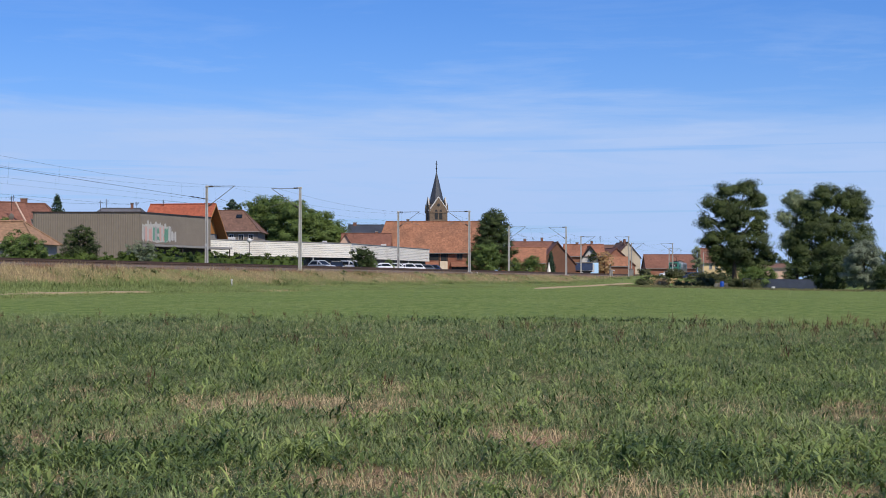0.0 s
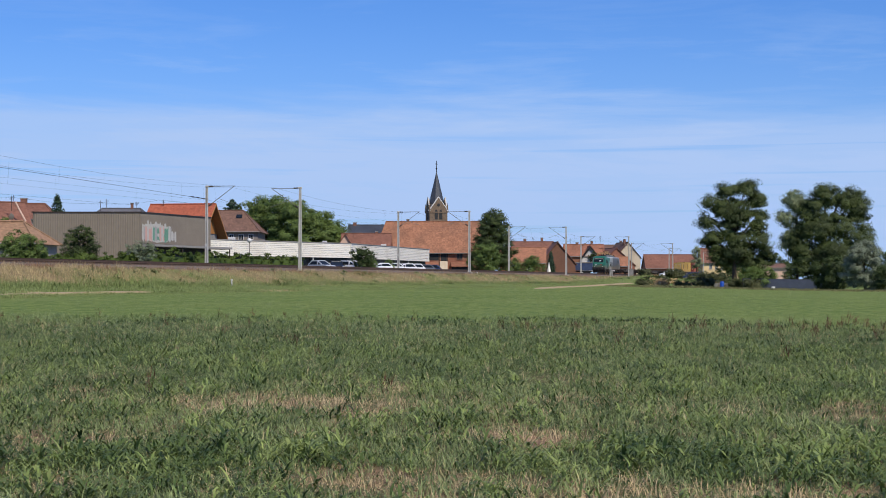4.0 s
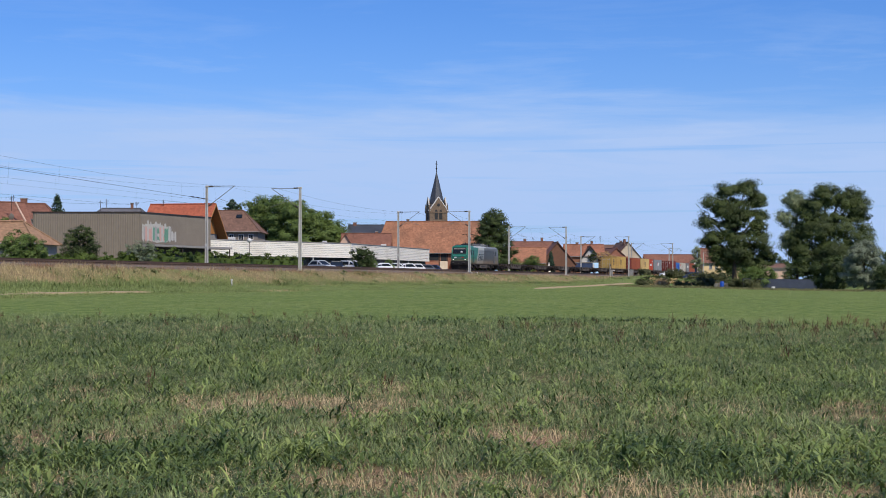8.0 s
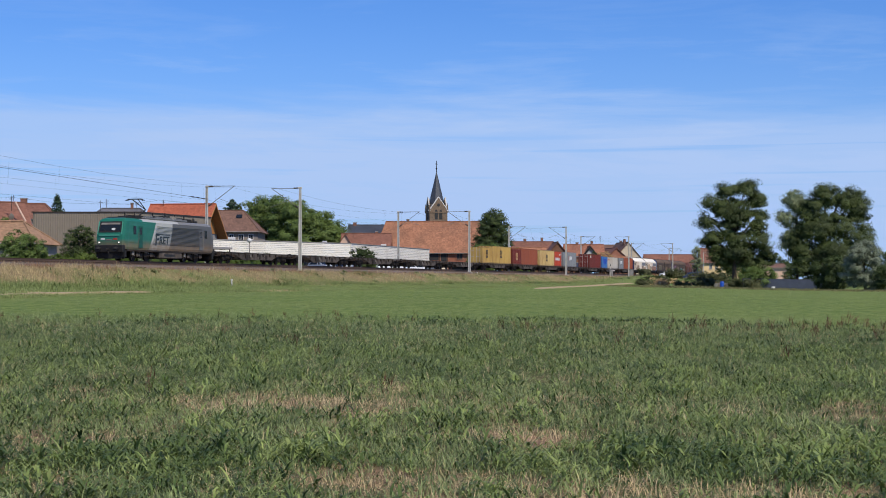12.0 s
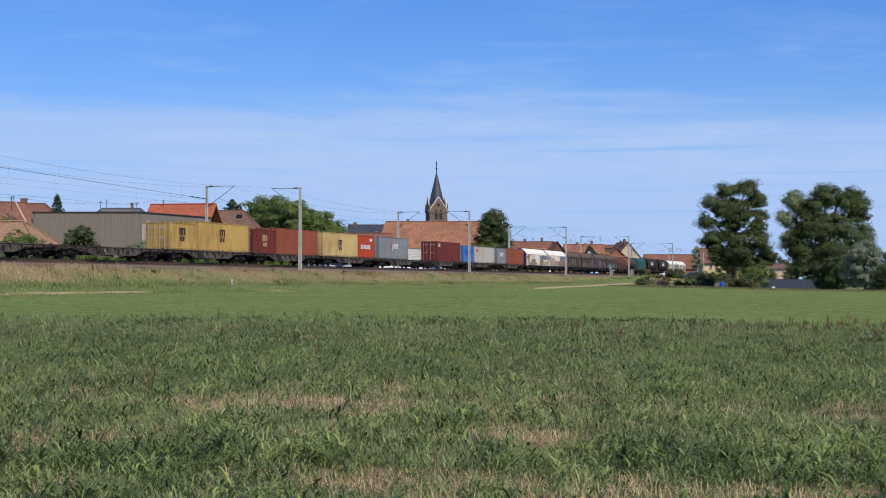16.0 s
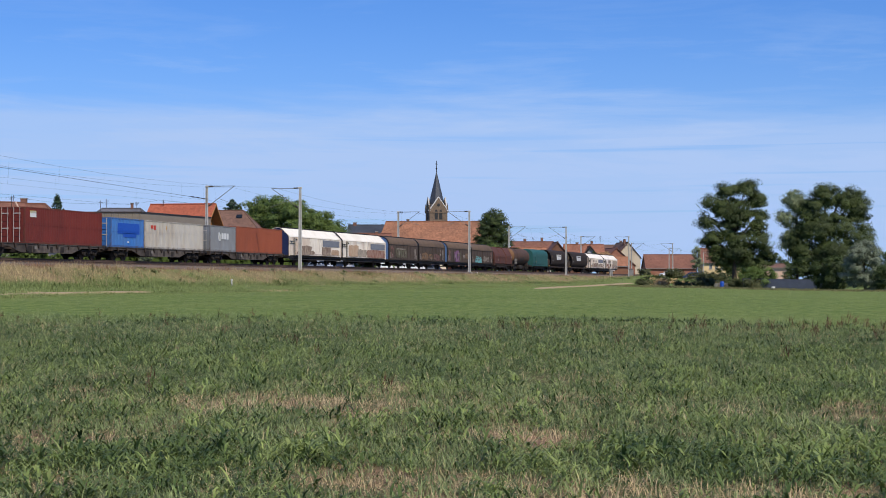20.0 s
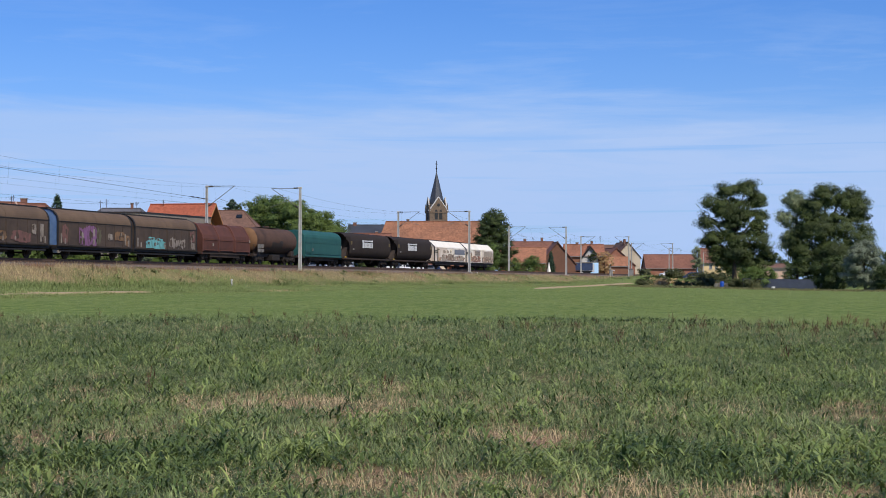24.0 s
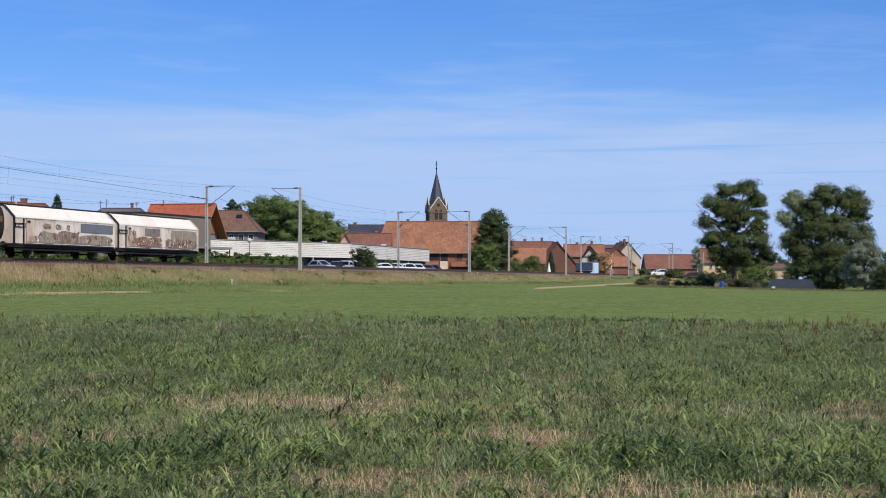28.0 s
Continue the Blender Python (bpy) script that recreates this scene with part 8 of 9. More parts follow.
def hood_wagon(length, label, mat_, ribs_mat, hoods, soft=False):
    """A coil wagon under telescoping hoods, or under one rounded canvas."""
    t = thing("hood_wagon", label, "coil wagon")
    if soft:
        prof = [(1.42, 1.12), (1.46, 2.9), (1.45, 3.3), (1.37, 3.58), (1.14, 3.86), (0.8, 4.08), (0.42, 4.16), (0.0, 4.18)]
    else:
        prof = [(1.42, 1.15), (1.45, 2.45), (1.36, 2.8), (0.80, 3.75), (0.45, 3.95), (0.0, 4.0)]
    full = prof + [(-y, z) for y, z in prof[-2::-1]]
    a, b = 0.7, length - 0.7
    if soft:
        rows = []
        for x, s in ((a, 0.965), (a + 0.15, 0.985), (a + 0.5, 0.997), (length * 0.35, 1.0), (length * 0.6, 0.992), (b - 0.6, 1.0), (b - 0.15, 0.985), (b, 0.95)):
            rows.append([(x, y * s, 1.12 + (z - 1.12) * s) for y, z in full])
        part("hood", Geo().loft(rows), mat_, t, smooth=False)
        for z in (1.35, 2.66):
            part("canvas_seam", Geo().box(a + 0.2, b - 0.2, -1.475, -1.44, z, z + 0.05), ribs_mat, t)
        for x in (a + 0.1, a + 1.9):
            part("front_frame", Geo().box(x, x + 0.12, -1.50, -1.42, 1.1, 2.7), ribs_mat, t)
        for z in (1.5, 2.64):
            part("front_frame", Geo().box(a + 0.1, a + 2.02, -1.50, -1.42, z, z + 0.1), ribs_mat, t)
        part("skirt_rail", Geo().box(a, b, -1.50, 1.50, 1.02, 1.18, 0.02), ribs_mat, t)
    else:
        for i in range(hoods):
            s = 1.0 if i % 2 == 0 else 0.965
            x0, x1 = a + (b - a) * i / hoods, a + (b - a) * (i + 1) / hoods
            hood = part("hood", Geo().prism([(y * s, 1.15 + (z - 1.15) * s) for y, z in full], x0 - (0.08 if s == 1 else 0), x1 + (0.08 if s == 1 else 0), "x"), mat_, t)
            ring = [(y * 1.02 * s, 1.15 + (z - 1.15) * 1.02 * s) for y, z in full]
            for x in (x0, x1 - 0.14):
                part("hood_rib", Geo().prism(ring, x, x + 0.16, "x"), ribs_mat, t)
            [part("side_fold", Geo().box(x0 + 0.3, x1 - 0.3, -1.49 * s, -1.42 * s, z, z + 0.08), ribs_mat, t) for z in (1.25, 2.28)]
    part("underframe", Geo().box(0.6, length - 0.6, -1.32, 1.32, 0.9, 1.10).box(2.8, length - 2.8, -1.2, 1.2, 0.6, 0.92), M["wagon_frame"], t)
    for x in (0.62, length - 0.82):
        part("end_bulkhead", Geo().box(x, x + 0.2, -1.4, 1.4, 0.85, 2.0, 0.03), mat_, t)
    for x, w, z in ((length * 0.23, 0.2, 1.7), (length * 0.93, 0.2, 2.2)):
        part("data_panel", Geo().box(x, x + w, -1.50, -1.44, z, z + 0.3), M["spray_pale"], t)
    part("brake_gear", Geo().box(5.0, 6.2, -1.0, 1.0, 0.4, 0.62, 0.05), M["loco_under"], t)
    bogie(t, 2.3)
    bogie(t, length - 2.3)
    buffers(t, length)
    return t


def tank_wagon(length):
    t = thing("tank_wagon", "rusty brown tank wagon with a dark stained belly", "tank wagon")
    rust = surface("rusty_tank", lin(84, 62, 50), lin(104, 78, 62), 1.2, 0.75, 0.1, 0.2, lin(58, 44, 38), 0.5, 0.7)
    end = surface("ochre_tank_end", lin(124, 90, 60), lin(142, 104, 70), 1.2, 0.8, 0.1, 0.2, lin(92, 64, 46), 0.5, 0.6)
    r, zc = 1.42, 2.62
    rows = []
    xs = [(1.0, 0.25), (1.05, 0.75), (1.2, 1.15), (1.5, 1.36), (1.95, r), (length - 1.95, r), (length - 1.5, 1.36), (length - 1.2, 1.15), (length - 1.05, 0.75), (length - 1.0, 0.25)]
    for x, q in xs[3:7]:
        rows.append([(x, q * math.cos(2 * math.pi * i / 28), zc + q * math.sin(2 * math.pi * i / 28)) for i in range(28)])
    part("barrel", Geo().loft(rows, caps=False), rust, t, smooth=True)
    for sl in (xs[:4], xs[6:]):
        rr = [[(x, q * math.cos(2 * math.pi * i / 28), zc + q * math.sin(2 * math.pi * i / 28)) for i in range(28)] for x, q in sl]
        part("dished_end", Geo().loft(rr), end, t, "ochre dished tank end", smooth=True)
    for x in (3.2, 6.9, 10.6):
        ring = [(x, (r + 0.025) * math.cos(2 * math.pi * i / 28), zc + (r + 0.025) * math.sin(2 * math.pi * i / 28)) for i in range(28)]
        part("tank_band", Geo().loft([ring, [(x + 0.1, y, z) for _, y, z in ring]], caps=False), rust, t)
    part("dome", Geo().tube([(6.8, 0, zc + r - 0.1), (6.8, 0, zc + r + 0.22)], 0.35, 14), rust, t)
    part("catwalk", Geo().box(4.4, 9.2, -0.5, 0.5, zc + r + 0.02, zc + r + 0.08), M["wagon_frame"], t)
    rnd = random.Random(4)
    tar = surface("black_product_stain", lin(40, 34, 31), lin(58, 48, 42), 1.5, 0.6)
    for x0, x1, top in ((1.8, 5.4, -34), (5.4, 8.4, -2), (8.4, 12.0, -30)):
        cols = []
        for i in range(9):
            x = x0 + (x1 - x0) * i / 8
            hi = top + rnd.uniform(-9, 4)
            cols.append([(x, -(r + 0.022) * math.cos(math.radians(k)), zc + (r + 0.022) * math.sin(math.radians(k))) for k in [-85 + (hi + 85) * j / 12 for j in range(13)]])
        part("belly_stain", Geo().loft(cols, caps=False, closed=False), tar, t, "black product stain")
    part("underframe", Geo().box(0.6, length - 0.6, -0.5, 0.5, 0.85, 1.2).box(0.6, 1.4, -1.3, 1.3, 0.9, 1.12).box(length - 1.4, length - 0.6, -1.3, 1.3, 0.9, 1.12), M["wagon_frame"], t)
    for x in (2.3, length - 2.3):
        part("saddle", Geo().box(x - 0.4, x + 0.4, -1.15, 1.15, 1.0, 1.6), M["wagon_frame"], t)
    for x, z, w, h in ((1.55, 1.75, 0.75, 0.4), (2.4, 1.75, 0.75, 0.4), (1.55, 1.3, 0.75, 0.38), (2.4, 1.3, 0.75, 0.38)):
        part("data_panel", Geo().box(x, x + w, -1.40, -1.36, z, z + h), M["wagon_grey"], t, "pale grey data panel")
    part("valve_box", Geo().box(6.2, 8.2, -1.1, 1.1, 0.42, 1.1, 0.08), M["loco_under"], t)
    for sy in (-1, 1):
        part("handrail", Geo().tube([(0.75, sy * 1.2, 1.1), (0.75, sy * 1.2, 2.1), (1.3, sy * 1.2, 2.1)], 0.03, 5), M["wagon_frame"], t)
    bogie(t, 2.6)
    bogie(t, length - 2.6)
    buffers(t, length)
    return t


def hopper_wagon(length):
    t = thing("hopper_wagon", "brown-black bulk hopper wagon with a white block mark", "hopper wagon", group="black hopper wagons")
    blk = streaked(surface("black_hopper_paint", lin(52, 44, 39), lin(62, 53, 47), 1.2, 0.75, 0.0, 0.1, lin(72, 61, 53), 0.4, 0.5, spec=0.15), lin(84, 70, 58), 0.35)
    w, zb, zt = 1.48, 1.12, 4.22

    def ring(x, s=1.0, a0=0.0, a1=360.0, n=44):
        out = []
        for i in range(n):
            a = math.radians(a0 + (a1 - a0) * i / (n if a1 - a0 == 360 else n - 1))
            y = w * s * math.copysign(abs(math.cos(a)) ** 0.55, math.cos(a))
            z = (zb + zt) / 2 + (zt - zb) / 2 * s * math.copysign(abs(math.sin(a)) ** 0.8, math.sin(a))
            out.append((x, y, z))
        return out
    part("hopper_body", Geo().loft([ring(x) for x in (2.35, length / 2, length - 0.75)]), blk, t, smooth=True)
    for x0, x1 in ((0.75, 2.35),):
        # roof and cheeks run on to the wagon's end around a dark rounded opening
        arc = lambda x: ring(x, 1.0, 38, 142, 13) + ring(x, 0.95, 38, 142, 13)[::-1]
        part("end_roof", Geo().loft([arc(x0), arc(x1)]), blk, t)
        out, inn = (x0, x1) if x0 < 2 else (x1, x0)
        d = 1 if out < inn else -1
        cheek = [(inn, 3.75), (out, 3.75), (out, 3.35), (out + d * 0.5, 3.3), (out + d * 1.0, 3.05), (out + d * 1.3, 2.6), (out + d * 1.36, 2.2), (out + d * 1.2, 1.7), (inn, 1.7)]
        for sy in (-1, 1):
            y0, y1 = sorted((sy * (w - 0.05), sy * (w - 0.005)))
            part("end_cheek", Geo().prism(cheek, y0, y1, "y"), blk, t)
        part("slope_plate", Geo().prism([(out + d * 0.15, 1.15), (out + d * 0.45, 1.15), (out + d * 1.25, 2.4), (out + d * 1.0, 2.4)], -1.2, 1.2, "y"), M["wagon_frame"], t, "dusty brown slope plate")
        part("end_platform", Geo().box(*sorted((out - d * 0.1, out + d * 1.3)), -1.3, 1.3, 1.08, 1.16), M["wagon_frame"], t)
        part("yellow_grip", Geo().box(*sorted((out - d * 0.05, out + d * 0.5)), -1.36, -1.30, 1.12, 1.24), M["yellow_grip"], t, "yellow corner grip")
        part("corner_patch", Geo().box(*sorted((inn + d * 0.1, inn + d * 0.6)), -w - 0.012, -w + 0.03, 2.75, 3.2), M["patch_ochre"], t, "faded ochre corner patch")
        part("ladder", Geo().tube([(out + d * 0.1, 0.9, 1.2), (out + d * 0.1, 0.9, 4.1)], 0.03, 5).tube([(out + d * 0.1, 1.3, 1.2), (out + d * 0.1, 1.3, 4.1)], 0.03, 5), M["wagon_grey"], t)
    part("corner_patch", Geo().box(length - 1.5, length - 1.0, -w - 0.012, -w + 0.03, 2.75, 3.2), M["patch_ochre"], t, "faded ochre corner patch")
    for x in (length * 0.34, length * 0.66):
        part("body_seam", Geo().loft([[(q[0], q[1] * 1.006, 2.735 + (q[2] - 2.735) * 1.006) for q in ring(x + k)] for k in (0, 0.06)], caps=False), blk, t)
    part("roof_walkway", Geo().box(1.0, length - 1.0, -0.35, 0.35, 4.22, 4.28), M["black_steel"], t)
    for k in range(5):
        x = 3.0 + k * (length - 6.0) / 4
        part("filling_hatch", Geo().tube([(x, 0.0, 4.15), (x, 0.0, 4.30)], 0.42, 12), M["black_steel"], t)
    part("sole_bar", Geo().box(0.6, length - 0.6, -1.28, 1.28, 0.92, 1.10), M["wagon_frame"], t)
    for k in range(3):
        x = 5.4 + k * (length - 10.8) / 2
        part("outlet", Geo().loft([[(x - 0.9, -0.9, 1.3), (x + 0.9, -0.9, 1.3), (x + 0.9, 0.9, 1.3), (x - 0.9, 0.9, 1.3)], [(x - 0.3, -0.3, 0.5), (x + 0.3, -0.3, 0.5), (x + 0.3, 0.3, 0.5), (x - 0.3, 0.3, 0.5)]]), M["loco_under"], t)
    ink = M["logo_white"]
    y = -w
    x0 = length * 0.47 - 1.9
    part("mark_block", Geo().prism([(x0, 2.42), (x0 + 0.62, 2.42), (x0 + 0.62, 3.1), (x0 + 0.3, 3.42), (x0, 3.42)], y - 0.02, y + 0.05, "y"), ink, t)
    part("mark_bar", Geo().box(x0 + 0.62, x0 + 3.5, y - 0.02, y + 0.05, 3.26, 3.40), ink, t)
    part("mark_stroke", Geo().prism([(x0 + 3.52, 3.2), (x0 + 3.68, 3.2), (x0 + 3.95, 3.46), (x0 + 3.75, 3.46)], y - 0.02, y + 0.05, "y"), ink, t)
    for k in range(6):
        x = x0 + 0.74 + k * 0.53
        part("mark_block", Geo().prism([(x, 2.45), (x + 0.40, 2.45), (x + 0.36, 2.78), (x + 0.40, 3.1), (x, 3.1)], y - 0.02, y + 0.05, "y"), ink, t)
    part("data_panel", Geo().box(3.2, 3.7, y - 0.012, y + 0.05, 2.1, 2.3), M["wagon_grey"], t)
    bogie(t, 2.5)
    bogie(t, length - 2.5)
    buffers(t, length)
    return t


M["patch_ochre"] = surface("faded_ochre_paint", lin(110, 94, 60), lin(126, 108, 70), 2.0, 0.8)
GREY_RECT = (0.60, 0.985, 0.56, 0.93, "patch_grey", 0.0)
FIRST = (((0.06, 0.42, 0.02, 0.30, "patch_brown", 0.5), (0.14, 0.36, 0.22, 0.56, "patch_brown", 0.6), (0.58, 0.78, 0.02, 0.54, "patch_brown", 0.3), (0.80, 0.98, 0.05, 0.4, "patch_rust", 0.6), GREY_RECT),
         ((0.04, 0.30, 0.05, 0.75, "patch_rust", 0.5), (0.26, 0.50, 0.05, 0.52, "patch_dun", 0.5), (0.50, 0.985, 0.02, 0.52, "patch_red", 0.24), GREY_RECT))
LAST = (((0.04, 0.12, 0.04, 0.30, "patch_rust", 0.6), (0.14, 0.34, 0.06, 0.50, "patch_dun", 0.6), (0.34, 0.58, 0.06, 0.56, "patch_brown", 0.6), (0.58, 0.97, 0.05, 0.44, "patch_dun", 0.6), (0.19, 0.27, 0.64, 0.84, "patch_dun", 0.6), (0.32, 0.38, 0.64, 0.82, "patch_dun", 0.6), (0.44, 0.48, 0.64, 0.82, "patch_dun", 0.6), GREY_RECT),
        ((0.02, 0.12, 0.10, 0.80, "patch_rust", 0.5), (0.12, 0.46, 0.06, 0.52, "patch_red", 0.6), (0.24, 0.44, 0.58, 0.92, "spray_pale", 0.1), (0.52, 0.97, 0.02, 0.5, "patch_brown", 0.6), (0.60, 0.985, 0.10, 0.93, "patch_dun", 0.15)))
BROWN_A = (((0.05, 0.14, 0.1, 0.9, "spray_rose", 0.8), (0.22, 0.44, 0.12, 0.8, "spray_olive", 0.4), (0.46, 0.60, 0.14, 0.7, "spray_olive", 0.6), (0.25, 0.56, 0.7, 0.78, "spray_pale", 0.5), (0.88, 0.92, 0.1, 0.8, "spray_pale", 0.2)),
           ((0.10, 0.34, 0.08, 0.55, "spray_ochre", 0.9), (0.38, 0.5, 0.1, 0.5, "spray_ochre", 0.8), (0.56, 0.78, 0.06, 0.5, "spray_rose", 0.9), (0.80, 0.85, 0.4, 0.8, "spray_pale", 0.6), (0.9, 0.94, 0.1, 0.85, "spray_pale", 0.2)))
BROWN_B = (((0.04, 0.12, 0.1, 0.85, "spray_rose", 0.9), (0.26, 0.36, 0.02, 0.8, "spray_violet", 0.9), (0.34, 0.5, 0.02, 0.95, "spray_violet", 1.0), (0.5, 0.56, 0.1, 0.8, "spray_olive", 1.0), (0.66, 0.72, 0.3, 0.6, "spray_pale", 0.6), (0.76, 0.9, 0.3, 0.7, "spray_ochre", 0.5), (0.92, 0.97, 0.05, 0.55, "spray_ochre", 0.2)),
           ((0.16, 0.47, 0.0, 0.40, "spray_cyan", 0.5), (0.2, 0.3, 0.36, 0.56, "spray_cyan", 0.8), (0.32, 0.42, 0.36, 0.5, "spray_cyan", 0.8), (0.54, 0.63, 0.08, 0.52, "spray_pale", 1.2), (0.64, 0.70, 0.08, 0.5, "spray_pale", 1.2), (0.71, 0.80, 0.08, 0.52, "spray_pale", 1.2), (0.88, 0.97, 0.4, 0.95, "spray_rose", 0.5), (0.9, 0.97, 0.05, 0.4, "spray_pale", 0.9)))

put(white_wagon(True, 34.1, FIRST), 256.8)
put(brown_wagon(26.7, BROWN_A), 290.95)
put(brown_wagon(26.9, BROWN_B), 317.7)
RUST = surface("red_brown_hood", lin(86, 52, 42), lin(104, 63, 50), 1.2, 0.75, 0, 0.15, lin(66, 44, 37), 0.5, 0.6)
RUST_RIB = surface("red_brown_hood_rib", lin(106, 64, 51), lin(120, 74, 58), 1.2, 0.75)
put(hood_wagon(12.6, "red-brown coil wagon under telescoping steel hoods", RUST, RUST_RIB, 3), 344.6)
put(tank_wagon(13.9), 357.2)
TEAL = surface("teal_canvas_hood", lin(38, 88, 84), lin(48, 101, 95), 1.0, 0.65, 0, 0.1, lin(24, 70, 68), 0.5, 0.5)
put(hood_wagon(13.3, "teal green coil wagon under a rounded canvas hood", TEAL, TEAL, 1, True), 371.1)
_h = put(hopper_wagon(18.3), 384.4)
put(copy_thing(_h, pose(0, 0, 0)), 402.7)
put(white_wagon(False, 33.7, LAST), 421.0)


# ================= cars, crossing and small things =================
def car(label, m, colour, length=4.2, height=1.48, van=False, group="parked cars"):
    """A car with its nose at +x: body, glass house, wheels, lamps."""
    t = thing("car", label, "car", m, group)
    w = 0.88
    body_mat = CAR_PAINT[colour]
    half = length / 2
    prof = [(-half, 0.35), (-half, 0.82), (-half + 0.12, 0.92), (half - 1.1, 0.92), (half - 0.25, 0.80), (half, 0.62), (half, 0.33), (half - 0.4, 0.22), (-half + 0.4, 0.22)]
    rows = []
    for y, s in ((-w, 0.94), (-w + 0.10, 1.0), (w - 0.10, 1.0), (w, 0.94)):
        rows.append([(x * (0.985 if s < 1 else 1), y, 0.55 + (z - 0.55) * s) for x, z in prof])
    part("body", Geo().loft(rows), body_mat, t)
    if van:
        top = [(-half + 0.04, 0.9), (-half + 0.10, height - 0.05), (half - 1.55, height), (half - 0.75, 0.9)]
    else:
        top = [(-half + 0.2, 0.92), (-half + 0.72, height - 0.10), (half - 2.1, height - 0.05), (half - 1.15, 0.92)]
    part("glass_house", Geo().loft([[(x, y * (1 - 0.16 * (z - 0.9) / (height - 0.9)), z) for x, z in top] for y in (-w + 0.05, w - 0.05)]), M["glass"], t, "dark car windows")
    a, b = top[1], top[2]
    part("roof", Geo().box(a[0] - 0.03, b[0] + 0.03, -w + 0.10, w - 0.10, height - 0.12, height + 0.02, 0.03), body_mat, t)
    for x0, x1 in ((top[0], top[1]), (top[3], top[2])):
        for sy in (-1, 1):
            part("pillar", Geo().tube([(x0[0], sy * (w - 0.06), x0[1]), (x1[0], sy * (w - 0.16), x1[1])], 0.075, 5), body_mat, t)
    part("door_pillar", Geo().box(-0.05, 0.05, -w + 0.02, -w + 0.13, 0.9, height - 0.04).box(-0.05, 0.05, w - 0.13, w - 0.02, 0.9, height - 0.04), body_mat, t)
    for x in (-half + 0.78, half - 0.82):
        for sy in (-1, 1):
            tyre = part("wheel", Geo().tube([(x, sy * (w - 0.19), 0.31), (x, sy * (w + 0.005), 0.31)], 0.31, 14), M["rubber"], t, "black tyre")
            part("rim", Geo().tube([(x, sy * (w - 0.02), 0.31), (x, sy * (w + 0.018), 0.31)], 0.19, 10), M["wagon_grey"], tyre)
    for sy in (-1, 1):
        part("headlight", Geo().box(half - 0.14, half + 0.01, sy * 0.5, sy * 0.80, 0.58, 0.72), M["frame_white"], t)
        part("tail_light", Geo().box(-half - 0.01, -half + 0.06, sy * 0.58, sy * 0.80, 0.62, 0.84), M["logo_red"], t)
        part("mirror", Geo().box(half - 1.35, half - 1.22, sy * w, sy * (w + 0.15), 0.92, 1.04), body_mat, t)
    part("plate", Geo().box(half - 0.005, half + 0.012, -0.25, 0.25, 0.40, 0.51), M["frame_white"], t)
    return t


def gloss(name, c):
    return surface(name, c, tuple(min(1, k * 1.06) for k in c[:3]) + (1,), 1.0, 0.25, spec=0.5, clear=0.5, tone=0.9)


CAR_PAINT = {"white": gloss("white_car_paint", lin(236, 236, 236)), "silver": gloss("silver_car_paint", lin(172, 177, 184)), "black": gloss("black_car_paint", lin(40, 42, 46)),
             "blue": gloss("dark_blue_car_paint", lin(52, 64, 92)), "grey": gloss("grey_car_paint", lin(112, 116, 124))}

lot = Geo().prism([tuple(on_line(a, b)[:2]) for a, b in ((165, 75.5), (285, 77.0), (290, 86), (215, 84.5), (165, 84))], V - 0.4, V + 0.12, "z")
tagged(part("car_park", lot, M["asphalt"]), "grey asphalt car park before the shop", "car park", kind="structure")
for lab, x, y, turn, col, ln, ht, van in (
        ("silver-blue hatchback parked by the shop", -17.0, 217, -40, "silver", 4.0, 1.5, False),
        ("black car parked by the shop", -15.1, 219, -75, "black", 4.2, 1.45, False),
        ("white estate car parked by the shop", -12.9, 220, -30, "white", 4.4, 1.5, False),
        ("white car parked at an angle", -8.3, 243, 200, "white", 4.2, 1.45, False),
        ("white car parked beside another", -6.4, 250, 205, "white", 4.2, 1.45, False),
        ("white hatchback in the shop car park", -5.0, 258, 190, "white", 4.0, 1.5, False),
        ("grey car in the shop car park", -3.4, 263, 180, "grey", 4.2, 1.42, False),
        ("dark blue car at the end of the car park", -2.4, 268, 175, "blue", 4.2, 1.45, False),
        ("white car parked beside the bushes", -9.9, 238, 210, "white", 4.2, 1.4, False)):
    car(lab, pose(x, y, V + 0.12, 0, 0, turn), col, ln, ht, van)


def on_ground(x, y, turn=0.0, dz=0.0):
    return pose(x, y, ground_at(x, y) + dz, 0, 0, turn)


WAITING = car("white car waiting at the level crossing", on_ground(49.2, 336, 196), "white", 4.2, 1.5, group="cars at the crossing")
car("dark blue car parked by the crossing", on_ground(55.2, 344, 186), "blue", 4.4, 1.5, group="cars at the crossing")
car("grey car parked by the crossing", on_ground(57.6, 348, 176), "grey", 4.2, 1.45, group="cars at the crossing")

# the level crossing barrier: a white arm on a grey drive box
BARRIER = thing("crossing_barrier", "level crossing barrier with a white and red arm", "barrier", line_pose(312, 60.6, 2.95))
part("drive_box", Geo().box(-0.35, 0.3, -0.3, 0.3, -0.2, 1.15, 0.05), M["render_grey"], BARRIER, "grey drive box")
part("lamp_post", Geo().tube([(-0.6, 0.1, -0.2), (-0.6, 0.1, 2.3)], 0.06, 8), M["white_paint"], BARRIER)
part("warning_lamp", Geo().tube([(-0.66, -0.05, 2.1), (-0.66, 0.02, 2.1)], 0.16, 12), M["black_steel"], BARRIER)
ARM = part("arm", Geo().box(-0.55, 3.75, -0.05, 0.05, -0.09, 0.09, 0.02), M["white_paint"], BARRIER, "white barrier arm", m=pose(0, 0, 1.0))
